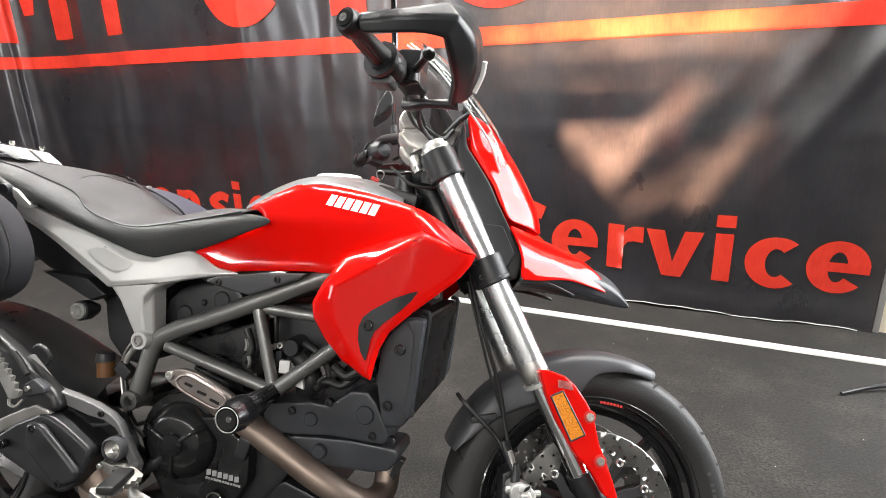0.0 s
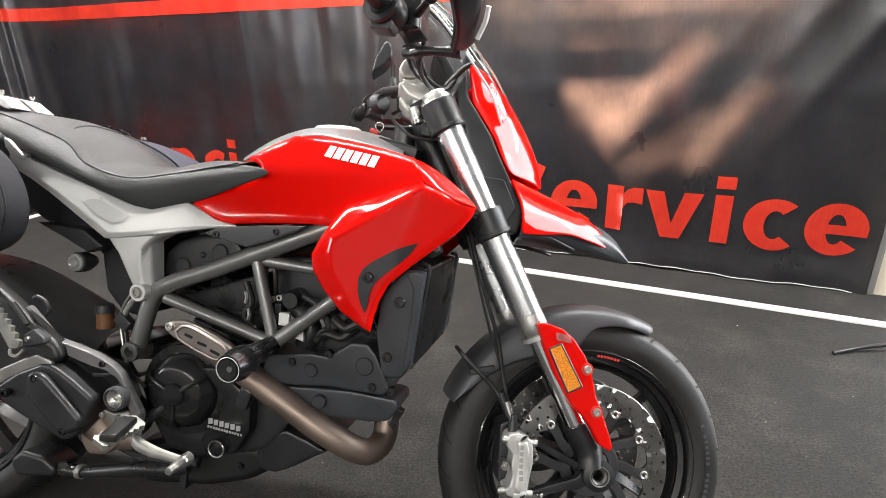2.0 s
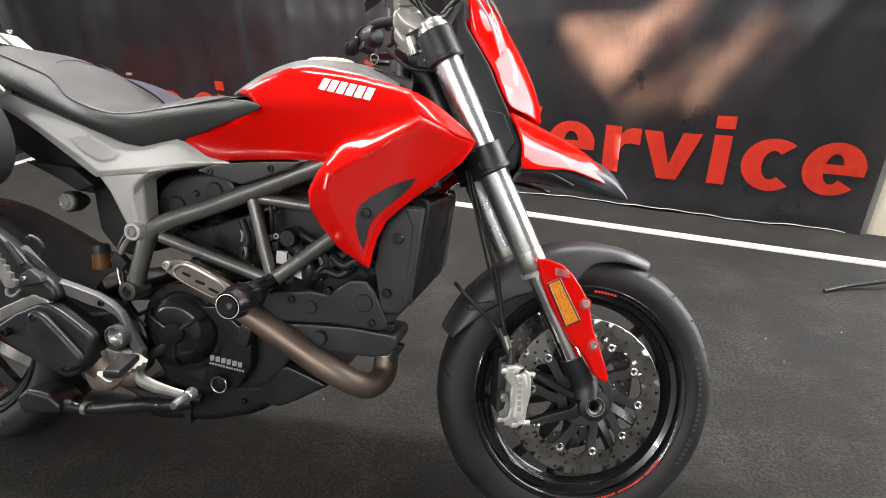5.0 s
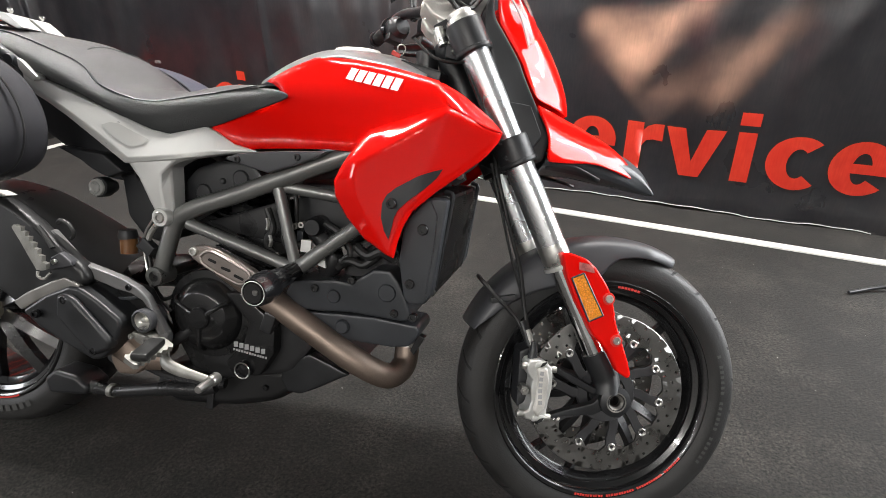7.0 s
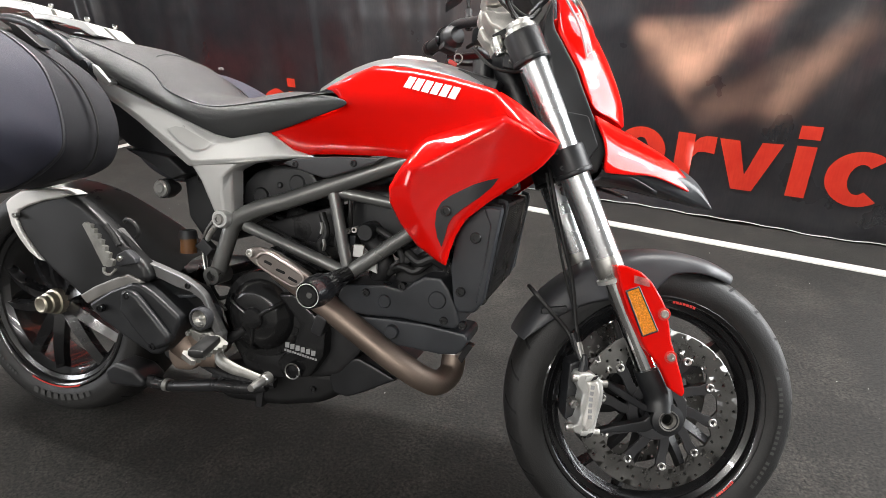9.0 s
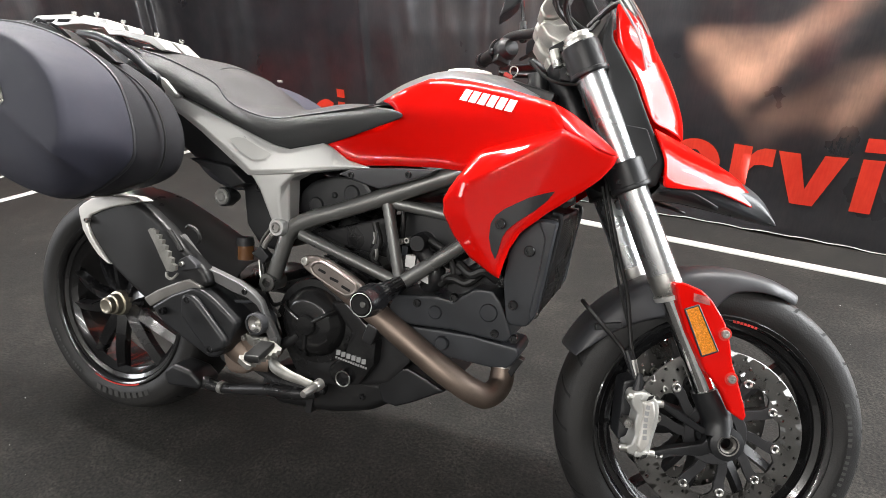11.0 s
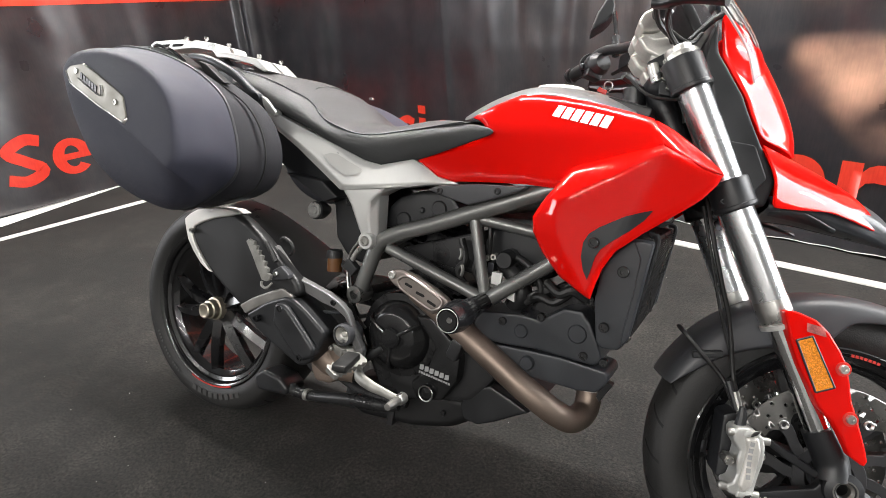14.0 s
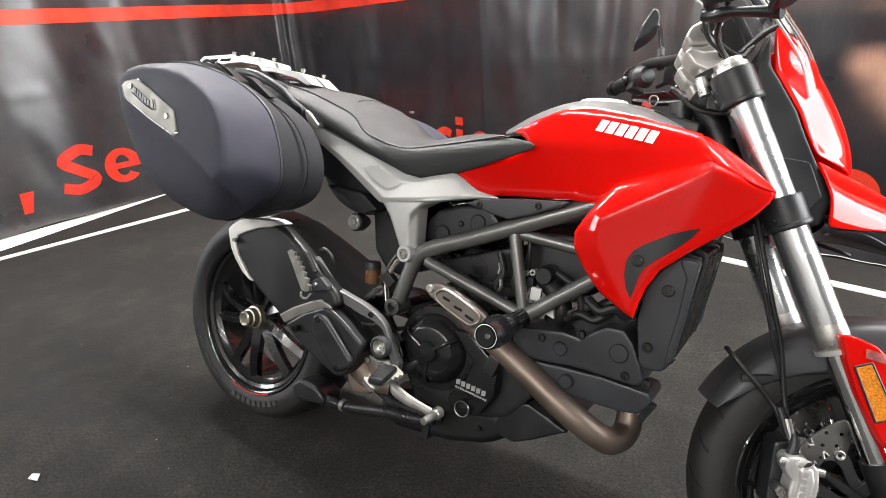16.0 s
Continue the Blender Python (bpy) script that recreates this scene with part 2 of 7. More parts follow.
# ---- mesh helpers ----
def spline(pts, n):
    """n points, evenly spread, on a smooth curve through pts."""
    p = [Vector(q) for q in pts]
    if len(p) == 2:
        return [p[0].lerp(p[1], i / (n - 1)) for i in range(n)]
    ext = [p[0] * 2 - p[1], *p, p[-1] * 2 - p[-2]]
    fine = []
    for k in range(1, len(ext) - 2):
        a, b, c, d = ext[k - 1 : k + 3]
        for i in range(16):
            t = i / 16
            fine.append(0.5 * (2 * b + (c - a) * t + (2 * a - 5 * b + 4 * c - d) * t * t + (3 * b - a - 3 * c + d) * t**3))
    fine.append(p[-1])
    run = [0.0]
    for a, b in zip(fine, fine[1:]):
        run.append(run[-1] + (b - a).length)
    out, k = [], 0
    for i in range(n):
        want = run[-1] * i / (n - 1)
        while k < len(run) - 2 and run[k + 1] < want:
            k += 1
        f = (want - run[k]) / max(1e-9, run[k + 1] - run[k])
        out.append(fine[k].lerp(fine[k + 1], min(1, f)))
    return out


def tube(pts, r, n=12, steps=0, bm=None, caps=True, flat=1.0):
    """A round bar swept along pts; r one radius, a list of radii spread along it, or a tuple of one at each corner."""
    bm = bm or bmesh.new()
    line = spline(pts, steps or max(2, 8 * (len(pts) - 1))) if (len(pts) > 2 and not isinstance(r, tuple)) or steps else [Vector(p) for p in pts]
    radii = r if isinstance(r, tuple) else [r] * len(line) if not isinstance(r, list) else [float(np.interp(i / (len(line) - 1), np.linspace(0, 1, len(r)), r)) for i in range(len(line))]
    side = None
    rings = []
    for i, p in enumerate(line):
        d = (line[min(i + 1, len(line) - 1)] - line[max(i - 1, 0)]).normalized()
        if side is None:
            side = d.orthogonal().normalized()
        side = (side - d * side.dot(d)).normalized()
        up = d.cross(side)
        rings.append([bm.verts.new(p + radii[i] * (math.cos(a) * side + flat * math.sin(a) * up)) for a in np.linspace(0, 2 * math.pi, n, endpoint=False)])
    for a, b in zip(rings, rings[1:]):
        for k in range(n):
            bm.faces.new((a[k], a[(k + 1) % n], b[(k + 1) % n], b[k]))
    if caps:
        bm.faces.new(rings[0][::-1])
        bm.faces.new(rings[-1])
    return bm


def plate(outline, y0, y1, bevel=0.0, bm=None, segs=2):
    """A slab between two y, cut to an outline of (x, z)."""
    own = bmesh.new()
    low = [own.verts.new((x, y0, z)) for x, z in outline]
    face = own.faces.new(low)
    top = bmesh.ops.extrude_face_region(own, geom=[face])["geom"]
    for v in (g for g in top if isinstance(g, bmesh.types.BMVert)):
        v.co.y = y1
    bmesh.ops.recalc_face_normals(own, faces=own.faces[:])
    if bevel:
        bmesh.ops.bevel(own, geom=own.edges[:], offset=bevel, segments=segs, profile=0.5, affect="EDGES", clamp_overlap=True)
    if bm is None:
        return own
    return merge(bm, own)


def merge(bm, other):
    me = bpy.data.meshes.new("scratch")
    other.to_mesh(me)
    other.free()
    bm.from_mesh(me)
    bpy.data.meshes.remove(me)
    return bm


def lathe(profile, x=0.0, z=0.0, n=48, bm=None, close=False):
    """A profile of (radius, y) turned about an axle along y."""
    bm = bm or bmesh.new()
    rows = []
    for r, y in profile:
        rows.append([bm.verts.new((x + r * math.cos(a), y, z + r * math.sin(a))) for a in np.linspace(0, 2 * math.pi, n, endpoint=False)])
    pairs = list(zip(rows, rows[1:])) + ([(rows[-1], rows[0])] if close else [])
    for a, b in pairs:
        for k in range(n):
            bm.faces.new((a[k], a[(k + 1) % n], b[(k + 1) % n], b[k]))
    if not close:
        for row in (rows[0], rows[-1]):
            if (row[0].co - row[n // 2].co).length > 1e-5:
                bm.faces.new(row)
    bmesh.ops.recalc_face_normals(bm, faces=bm.faces[:])
    return bm


def box(centre, size, bevel=0.0, turn=(0, 0, 0), bm=None):
    own = bmesh.new()
    bmesh.ops.create_cube(own, size=1, matrix=pose(*centre, *turn) @ Matrix.Diagonal((*size, 1)))
    if bevel:
        bmesh.ops.bevel(own, geom=own.edges[:], offset=bevel, segments=2, profile=0.5, affect="EDGES", clamp_overlap=True)
    return own if bm is None else merge(bm, own)


RAKE = radians(26)
AXLE_FRONT = Vector((1.49, 0, 0.30))
STEER_POINT = AXLE_FRONT - 0.0353 * Vector((math.cos(RAKE), 0, math.sin(RAKE)))
STEERED = Matrix.Translation((0.008, 0, 0)) @ Matrix.Translation(STEER_POINT) @ Matrix.Rotation(radians(STEER), 4, Vector((-math.sin(RAKE), 0, math.cos(RAKE)))) @ Matrix.Translation(-STEER_POINT)


def part(name, bm, mat, parent, label="", front=False, sub=0, thick=0.0, sharp=35, soft_edge=0.0):
    """Links a bmesh as one mesh object under a thing or a part."""
    if front:
        bmesh.ops.transform(bm, matrix=STEERED, verts=bm.verts[:])
    me = bpy.data.meshes.new(name)
    bm.to_mesh(me)
    bm.free()
    me.materials.append(mat)
    me.polygons.foreach_set("use_smooth", [True] * len(me.polygons))
    if not sub:
        me.set_sharp_from_angle(angle=radians(sharp))
    ob = new(name, me)
    ob.parent = parent
    if thick:
        mod = ob.modifiers.new("thickness", "SOLIDIFY")
        mod.thickness, mod.offset = thick, -1
    if soft_edge:
        mod = ob.modifiers.new("soft_edge", "BEVEL")
        mod.width, mod.segments, mod.limit_method, mod.angle_limit = soft_edge, 2, "ANGLE", radians(12)
    if not sub and not thick:
        mod = ob.modifiers.new("flat_faces", "WEIGHTED_NORMAL")
        mod.keep_sharp = True
    if sub:
        mod = ob.modifiers.new("smooth", "SUBSURF")
        mod.levels = mod.render_levels = sub
    if label:
        ob["label"] = label
    return ob


def thing(name, label, category, place=Matrix(), group="", kind=""):
    ob = new(name)
    ob.matrix_world = place
    return tagged(ob, label, category, group, kind)


def solid(name, bm, mat, label="", category="", kind="", sharp=35):
    ob = part(name, bm, mat, None, sharp=sharp)
    return tagged(ob, label, category, "", kind)


# ---- the hall ----
def slab(x0, x1, y0, y1, z0, z1):
    return box(((x0 + x1) / 2, (y0 + y1) / 2, (z0 + z1) / 2), (x1 - x0, y1 - y0, z1 - z0))


def walled(pieces):
    bm = pieces[0]
    for own in pieces[1:]:
        merge(bm, own)
    return bm


solid("floor", slab(-6, 7, -6, 5, -0.2, 0), CARPET, "dark grey short-pile carpet covering the hall floor", "floor", "structure")
solid("ceiling", slab(-6, 7, -6, 5, 4.4, 4.6), CEILING, "plain grey ceiling of the hall", "ceiling", "structure")
solid("wall_north", slab(-6, 7, 4.6, 4.8, 0, 4.4), WALL_DIM, "plain grey wall behind the banner", "wall", "structure")
solid("wall_south", slab(-6, 7, -6, -5.8, 0, 4.4), WALL_PALE, "plain pale wall facing the banner", "wall", "structure")
# the opening is assumed, made only for the added west light
solid("wall_west", walled((slab(-6, -5.8, -5.8, -3.6, 0, 4.4), slab(-6, -5.8, -1.0, 4.6, 0, 4.4), slab(-6, -5.8, -3.6, -1.0, 0, 1.4), slab(-6, -5.8, -3.6, -1.0, 3.2, 4.4))), WALL_DIM, "plain grey side wall with an opening for the added light", "wall", "structure")
solid("wall_east", walled((slab(5.9, 6.1, -5.8, -0.1, 0, 4.4), slab(5.9, 6.1, 3.9, 4.6, 0, 4.4), slab(5.9, 6.1, -0.1, 3.9, 4.1, 4.4))), WALL_DIM, "plain grey side wall with a wide gate opening", "wall", "structure")

# the banner runs along one wall, round the corner and on along the next
ORIGIN, DIR_A = Vector((1.828, 1.935, 0)), Vector((math.cos(radians(-14)), math.sin(radians(-14)), 0))
CORNER_S = -4.76
CORNER = ORIGIN + CORNER_S * DIR_A
DIR_B = Vector((math.cos(radians(86)), math.sin(radians(86)), 0))
ROUND = 0.35


def wall_line(s):
    """The place on the banner's plan line at s metres, and the way it faces."""
    s = float(s)
    u = s - CORNER_S
    na, nb = Vector((DIR_A.y, -DIR_A.x, 0)), Vector((DIR_B.y, -DIR_B.x, 0))
    if u >= ROUND:
        return CORNER + u * DIR_A, na
    if u <= -ROUND:
        return CORNER + u * DIR_B, nb
    t = (u + ROUND) / (2 * ROUND)
    a, c = CORNER - ROUND * DIR_B, CORNER + ROUND * DIR_A
    return (1 - t) ** 2 * a + 2 * t * (1 - t) * CORNER + t * t * c, nb.lerp(na, t).normalized()


def diagonal_folds(s, z):
    """Slack folds that slant across the cloth towards its right end."""
    f = 0.0
    for at, lean, w, h in ((0.62, 0.62, 0.045, 0.012), (0.86, 0.62, 0.05, 0.014), (0.40, 0.60, 0.04, 0.006), (-1.45, 0.12, 0.05, 0.012), (-1.15, 0.10, 0.04, 0.010), (-1.80, 0.05, 0.05, 0.012)):
        k = (s - at - lean * (z - 1.2)) / w
        f += h * math.exp(-k * k) * min(1.0, max(0.0, (z - 0.55) * 1.6))
    return f


def sway(s, z):
    """How far the cloth stands off its line: soft hanging folds and two pressed creases."""
    f = 0.014 * math.sin(2.1 * s + 0.6) * (0.4 + 0.3 * z) + 0.014 * math.sin(5.3 * s + 0.9 * z) + 0.0075 * math.sin(11.7 * s - 1.2 * z + 1)
    f += 0.0045 * noise.noise((s * 9.0 + z, z * 0.5, 11.0)) * min(1, 0.2 + z)
    f += 0.010 * noise.noise((s * 2.2, z * 0.7, 3.0)) + 0.006 * noise.noise((s * 5.0 + z * 3.0, z * 2.0, 7.0))
    for at, w, h in ((-2.43, 0.02, 0.018), (-0.706, 0.008, 0.008), (-4.905, 0.035, 0.045), (-4.75, 0.09, -0.02), (-1.72, 0.09, 0.022), (-1.42, 0.06, -0.012), (-2.95, 0.10, 0.014), (-5.55, 0.07, 0.02), (0.62, 0.09, 0.012), (-4.02, 0.06, 0.016)):
        f += h * math.exp(-(((s - at) / w) ** 2)) * (0.4 + 0.6 * min(1, max(0, z - 0.2)))
    f += 0.004 * math.exp(-(((z - 0.86) / 0.015) ** 2))
    f += 0.05 * max(0.0, 1 - z / 0.16) * min(1.0, max(0.15, 0.5 - s)) * (s > CORNER_S + 0.5)
    f += diagonal_folds(s, z)
    return f


def on_banner(s, z, proud=0.0):
    p, n = wall_line(s)
    q = p + n * (sway(s, z) + proud)
    return Vector((q.x, q.y, z))


def bottom_edge(s):
    if s < CORNER_S - 0.4:
        return 0.012 + 0.006 * math.sin(6 * s)
    return 0.009 + 0.004 * math.sin(4.4 * s + 1) + 0.003 * math.sin(11 * s) + 0.002 * math.sin(37 * s)


def banner_sheet():
    bm = bmesh.new()
    ss = np.arange(-8.2, 1.001, 0.025)
    zs = np.r_[0.0, np.arange(0.06, 1.25, 0.04), 1.277, 1.357, np.arange(1.39, 1.7, 0.04), np.arange(1.7, 2.75, 0.15)]
    rows = []
    for s in ss:
        b0 = bottom_edge(float(s))
        rows.append([bm.verts.new(on_banner(float(s), float(b0 + z * 0.98 if z < 0.5 else 0.012 + z))) for z in zs])
    for a, b in zip(rows, rows[1:]):
        for k in range(len(zs) - 1):
            if zs[k] != 1.277:  # left open so the added back light can turn the stripe orange
                bm.faces.new((a[k], b[k], b[k + 1], a[k + 1]))
    return bm


def along_wall(points, z0=0.0, z1=3.2):
    """An upright slab on a plan of (s, d): metres along the banner and behind it."""
    bm, ends = bmesh.new(), []
    back = Vector((-DIR_A.y, DIR_A.x, 0))
    for s, d in points:
        p = ORIGIN + s * DIR_A + d * back
        ends.append([bm.verts.new((p.x, p.y, z)) for z in (z0, z1)])
    for a, b in zip(ends, ends[1:] + ends[:1]):
        bm.faces.new((a[0], b[0], b[1], a[1]))
    for k in (0, 1):
        bm.faces.new([e[k] for e in ends])
    bmesh.ops.recalc_face_normals(bm, faces=bm.faces[:])
    return bm


def slit_board():
    """An unseen board added close behind the cloth; its slanting gaps shape the back light."""
    gaps = (
        [(-0.432, 0.888), (-0.02, 0.893), (0.155, 1.085), (0.245, 1.088), (0.100, 0.895), (0.037, 0.845), (-0.11, 0.616), (-0.140, 0.590), (-0.20, 0.625), (-0.37, 0.757), (-0.425, 0.80)],
        [(-0.388, 0.720), (-0.365, 0.738), (-0.024, 0.424), (-0.046, 0.410)],
        [(0.519, 0.918), (0.412, 0.917), (0.226, 0.661), (0.143, 0.521), (0.255, 0.53), (0.376, 0.695)],
        [(0.268, 0.767), (0.235, 0.765), (-0.080, 0.516), (-0.044, 0.475), (0.140, 0.604)],
        [(-0.41, 1.082), (0.05, 1.092), (0.05, 1.106), (-0.41, 1.098)],
        [(-0.93, 1.215), (0.62, 1.215), (0.66, 1.80), (-0.93, 1.80)],
    )
    bm = bmesh.new()
    cs, cz, grow, d = -0.05, 0.86, 1.25, 0.10
    loops = [[(-1.0, 0.0), (0.90, 0.0), (0.90, 3.2), (-1.0, 3.2)]] + [[(cs + (s - cs) / grow, cz + (z - cz) / grow) for s, z in g] for g in gaps]
    for loop in loops:
        vs = [bm.verts.new((s, z, 0)) for s, z in loop]
        for a, b in zip(vs, vs[1:] + vs[:1]):
            bm.edges.new((a, b))
    bmesh.ops.triangle_fill(bm, use_beauty=True, use_dissolve=False, edges=bm.edges[:], normal=(0, 0, 1))
    back = bmesh.ops.extrude_face_region(bm, geom=bm.faces[:])["geom"]
    for v in (g for g in back if isinstance(g, bmesh.types.BMVert)):
        v.co.z = 0.008
    away = Vector((-DIR_A.y, DIR_A.x, 0))
    for v in bm.verts:
        p = ORIGIN + v.co.x * DIR_A + (d + v.co.z) * away
        v.co = Vector((p.x, p.y, v.co.y))
    bmesh.ops.recalc_face_normals(bm, faces=bm.faces[:])
    return bm


# unseen wall added to keep side light off the banner's back
solid("light_block_wall", along_wall(((-4.0, 0.62), (0.90, 0.62), (0.90, 0.07), (0.95, 0.07), (0.95, 0.74), (-4.0, 0.74))), WALL_DIM, "unseen grey wall added behind the banner to block light", "wall", "structure")
# unseen partition added so the back lamps don't light the left part
solid("light_block_return", along_wall(((-2.0, 0.09), (-1.94, 0.09), (-1.94, 0.62), (-2.0, 0.62))), WALL_DIM, "unseen grey partition added to stop the back light spreading left", "wall", "structure")
# stencil out of view, added to cut the back light into slanting patches
solid("glow_stencil", slit_board(), WALL_DIM, "unseen grey board with slanting gaps, added to shape the glow", "wall", "structure")
solid("wall_end", along_wall(((1.030, 0.03), (1.38, 0.03), (1.38, 0.20), (1.030, 0.20))), WALL_CREAM, "cream painted wall end beside the banner", "wall", "structure")
solid("wall_end_trim", along_wall(((1.008, 0.020), (1.032, 0.020), (1.032, 0.06), (1.008, 0.06))), WALL_PALE, "grey corner strip on the cream wall end", "trim", "structure")
banner = thing("banner", "black printed vinyl banner with red lettering hung round the corner", "banner")
sheet = part("sheet", banner_sheet(), VINYL, banner, sharp=180)


def laid(name, bm, label):
    """Cuts flat print, drawn as (s, z), fine enough to follow the cloth, and lays it on."""
    bmesh.ops.triangulate(bm, faces=bm.faces[:])
    xs, ys = [v.co.x for v in bm.verts], [v.co.y for v in bm.verts]
    for lo, hi, normal in ((min(xs), max(xs), (1, 0, 0)), (min(ys), max(ys), (0, 1, 0))):
        c = lo + 0.04
        while c < hi:
            bmesh.ops.bisect_plane(bm, geom=bm.verts[:] + bm.edges[:] + bm.faces[:], plane_co=(c, c, 0), plane_no=normal)
            c += 0.04
    for v in bm.verts:
        v.co = on_banner(v.co.x, v.co.y, 0.007)
    return part(name, bm, PRINT, banner, label, sharp=180)


def bar(s0, s1, z0, z1, lean=0.0):
    bm = bmesh.new()
    bm.faces.new([bm.verts.new(p) for p in ((s0, z0, 0), (s1, z0, 0), (s1 + lean, z1, 0), (s0 + lean, z1, 0))])
    return bm


def ring(s, z, r_in, r_out, a0, a1, squeeze=1.0):
    bm = bmesh.new()
    rows = [[bm.verts.new((s + squeeze * r * math.cos(a), z + r * math.sin(a), 0)) for r in (r_in, r_out)] for a in np.linspace(radians(a0), radians(a1), 24)]
    for a, b in zip(rows, rows[1:]):
        bm.faces.new((a[0], a[1], b[1], b[0]))
    return bm


laid("stripe", bar(-8.2, 1.0, 1.285, 1.375), "red stripe printed across the banner")
# the words, letter by letter, in heavy upright strokes
def bow(s0, s1, z0, z1, thick_s, thick_z, a0, a1, n=40):
    """A part of an oval ring that fills the box."""
    bm = bmesh.new()
    cs, cz, rs, rz = (s0 + s1) / 2, (z0 + z1) / 2, (s1 - s0) / 2, (z1 - z0) / 2
    rows = [[bm.verts.new((cs + (rs - k * thick_s) * math.cos(a), cz + (rz - k * thick_z) * math.sin(a), 0)) for k in (1, 0)] for a in np.linspace(radians(a0), radians(a1), n)]
    for a, b in zip(rows, rows[1:]):
        bm.faces.new((a[0], a[1], b[1], b[0]))
    return bm


def ribbon(pts, wide):
    """A flat stroke along a smooth line of (s, z)."""
    line = [p.to_2d() for p in spline([(s, z, 0) for s, z in pts], 40)]
    bm, rows = bmesh.new(), []
    for i, p in enumerate(line):
        d = (line[min(i + 1, 39)] - line[max(i - 1, 0)]).normalized()
        o = Vector((-d.y, d.x)) * wide / 2
        rows.append([bm.verts.new((*(p + o), 0)), bm.verts.new((*(p - o), 0))])
    for a, b in zip(rows, rows[1:]):
        bm.faces.new((a[0], a[1], b[1], b[0]))
    return bm


def flat(*outline):
    bm = bmesh.new()
    bm.faces.new([bm.verts.new((s, z, 0)) for s, z in outline])
    return bm


def glyph(letter, s0, s1, z0=0.170, z1=0.402):
    """The pieces of one letter in its box."""
    w, h, t = s1 - s0, z1 - z0, 0.080
    zm = (z0 + z1) / 2
    if letter == "e":
        return [bow(s0, s1, z0 - 0.006, z1 + 0.006, 0.083, 0.052, 8, 318), flat((s0 + 0.07, zm - 0.022), (s1 - 0.002, zm - 0.022), (s1 - 0.001, zm + 0.022), (s0 + 0.07, zm + 0.022))]
    if letter == "c":
        return [bow(s0, s1 + 0.03, z0 - 0.006, z1 + 0.006, 0.083, 0.055, 50, 310)]
    if letter == "o":
        return [bow(s0, s1, z0 - 0.006, z1 + 0.006, 0.083, 0.055, 0, 360)]
    if letter == "r":
        return [bar(s0, s0 + t, z0, z1), flat((s0 + t, z1 - 0.115), (s0 + t + 0.02, z1 - 0.085), (s0 + t + 0.05, z1 - 0.077), (s1, z1 - 0.080), (s1, z1 + 0.002), (s0 + t + 0.05, z1), (s0 + t + 0.02, z1 - 0.014), (s0 + t, z1 - 0.040))]
    if letter == "v":
        m = (s0 + s1) / 2
        return [flat((s0, z1), (s0 + 0.085, z1), (m, z0 + 0.075), (s1 - 0.085, z1), (s1, z1), (m + 0.044, z0), (m - 0.044, z0))]
    if letter == "i":
        return [bar(s0, s1, z0, z1), bar(s0 - 0.003, s1 + 0.003, z1 + 0.030, z1 + 0.088)]
    if letter == "n":
        return [bar(s0, s0 + t, z0, z1), bow(s0 + 0.03, s1, z0 + 0.04, z1 + 0.006, 0.083, 0.058, 0, 150), bar(s1 - 0.083, s1, z0, zm + 0.025)]
    if letter == "p":
        return [bar(s0, s0 + t, z0 - 0.09, z1), bow(s0 + 0.02, s1, z0 - 0.006, z1 + 0.006, 0.083, 0.055, 0, 360)]
    if letter == "y":
        m = (s0 + s1) / 2
        return [flat((s0, z1), (s0 + 0.085, z1), (m + 0.01, z0 + 0.075), (s1 - 0.085, z1), (s1, z1), (m - 0.02, z0 - 0.09), (m - 0.11, z0 - 0.09), (m - 0.044, z0))]
    if letter == ",":
        return [flat((s0, z0 + 0.085), (s0 + 0.085, z0 + 0.085), (s0 + 0.045, z0 - 0.055), (s0 - 0.010, z0 - 0.055))]
    if letter == "s":
        w0 = 0.062
        return [ribbon([(s1 - 0.012, z1 - 0.045), (s0 + 0.6 * w, z1 - 0.024), (s0 + 0.042, z1 - 0.070), (s0 + 0.5 * w, zm), (s1 - 0.042, z0 + 0.070), (s0 + 0.4 * w, z0 + 0.024), (s0 + 0.008, z0 + 0.048)], w0)]
    return [ribbon([(s1 - 0.02, z1 + 0.028), (s0 + 0.58 * w, z1 + 0.052), (s0 + 0.045, z1 - 0.012), (s0 + 0.5 * w, zm + 0.032), (s1 - 0.045, z0 + 0.078), (s0 + 0.42 * w, z0 + 0.026), (s0 + 0.008, z0 + 0.055)], 0.074)]


LETTERS = (("S", -0.735, -0.475), ("e", -0.447, -0.203), ("r", -0.156, 0.020), ("v", 0.031, 0.291), ("i", 0.340, 0.416), ("c", 0.471, 0.690), ("e", 0.716, 0.955))
for letter, s0, s1 in LETTERS:
    for piece in glyph(letter, s0, s1):
        laid("lettering", piece, "red printed letter")
for letter, s0, s1 in (("p", -3.85, -3.62), ("e", -3.59, -3.35), ("n", -3.295, -3.065), ("s", -2.990, -2.790), ("i", -2.745, -2.665), ("o", -2.60, -2.36), ("n", -2.30, -2.07)):
    for piece in glyph(letter, s0, s1, 0.160, 0.392):
        laid("lettering", piece, "red printed letter")
for letter, s0, s1 in (("y", -7.64, -7.392), (",", -7.286, -7.205), ("S", -7.037, -6.765), ("e", -6.736, -6.465), ("r", -6.41, -6.22), ("v", -6.20, -5.93), ("i", -5.88, -5.80), ("c", -5.75, -5.52), ("e", -5.49, -5.24)):
    for piece in glyph(letter, s0, s1, 0.178, 0.420):
        laid("lettering", piece, "red printed letter")
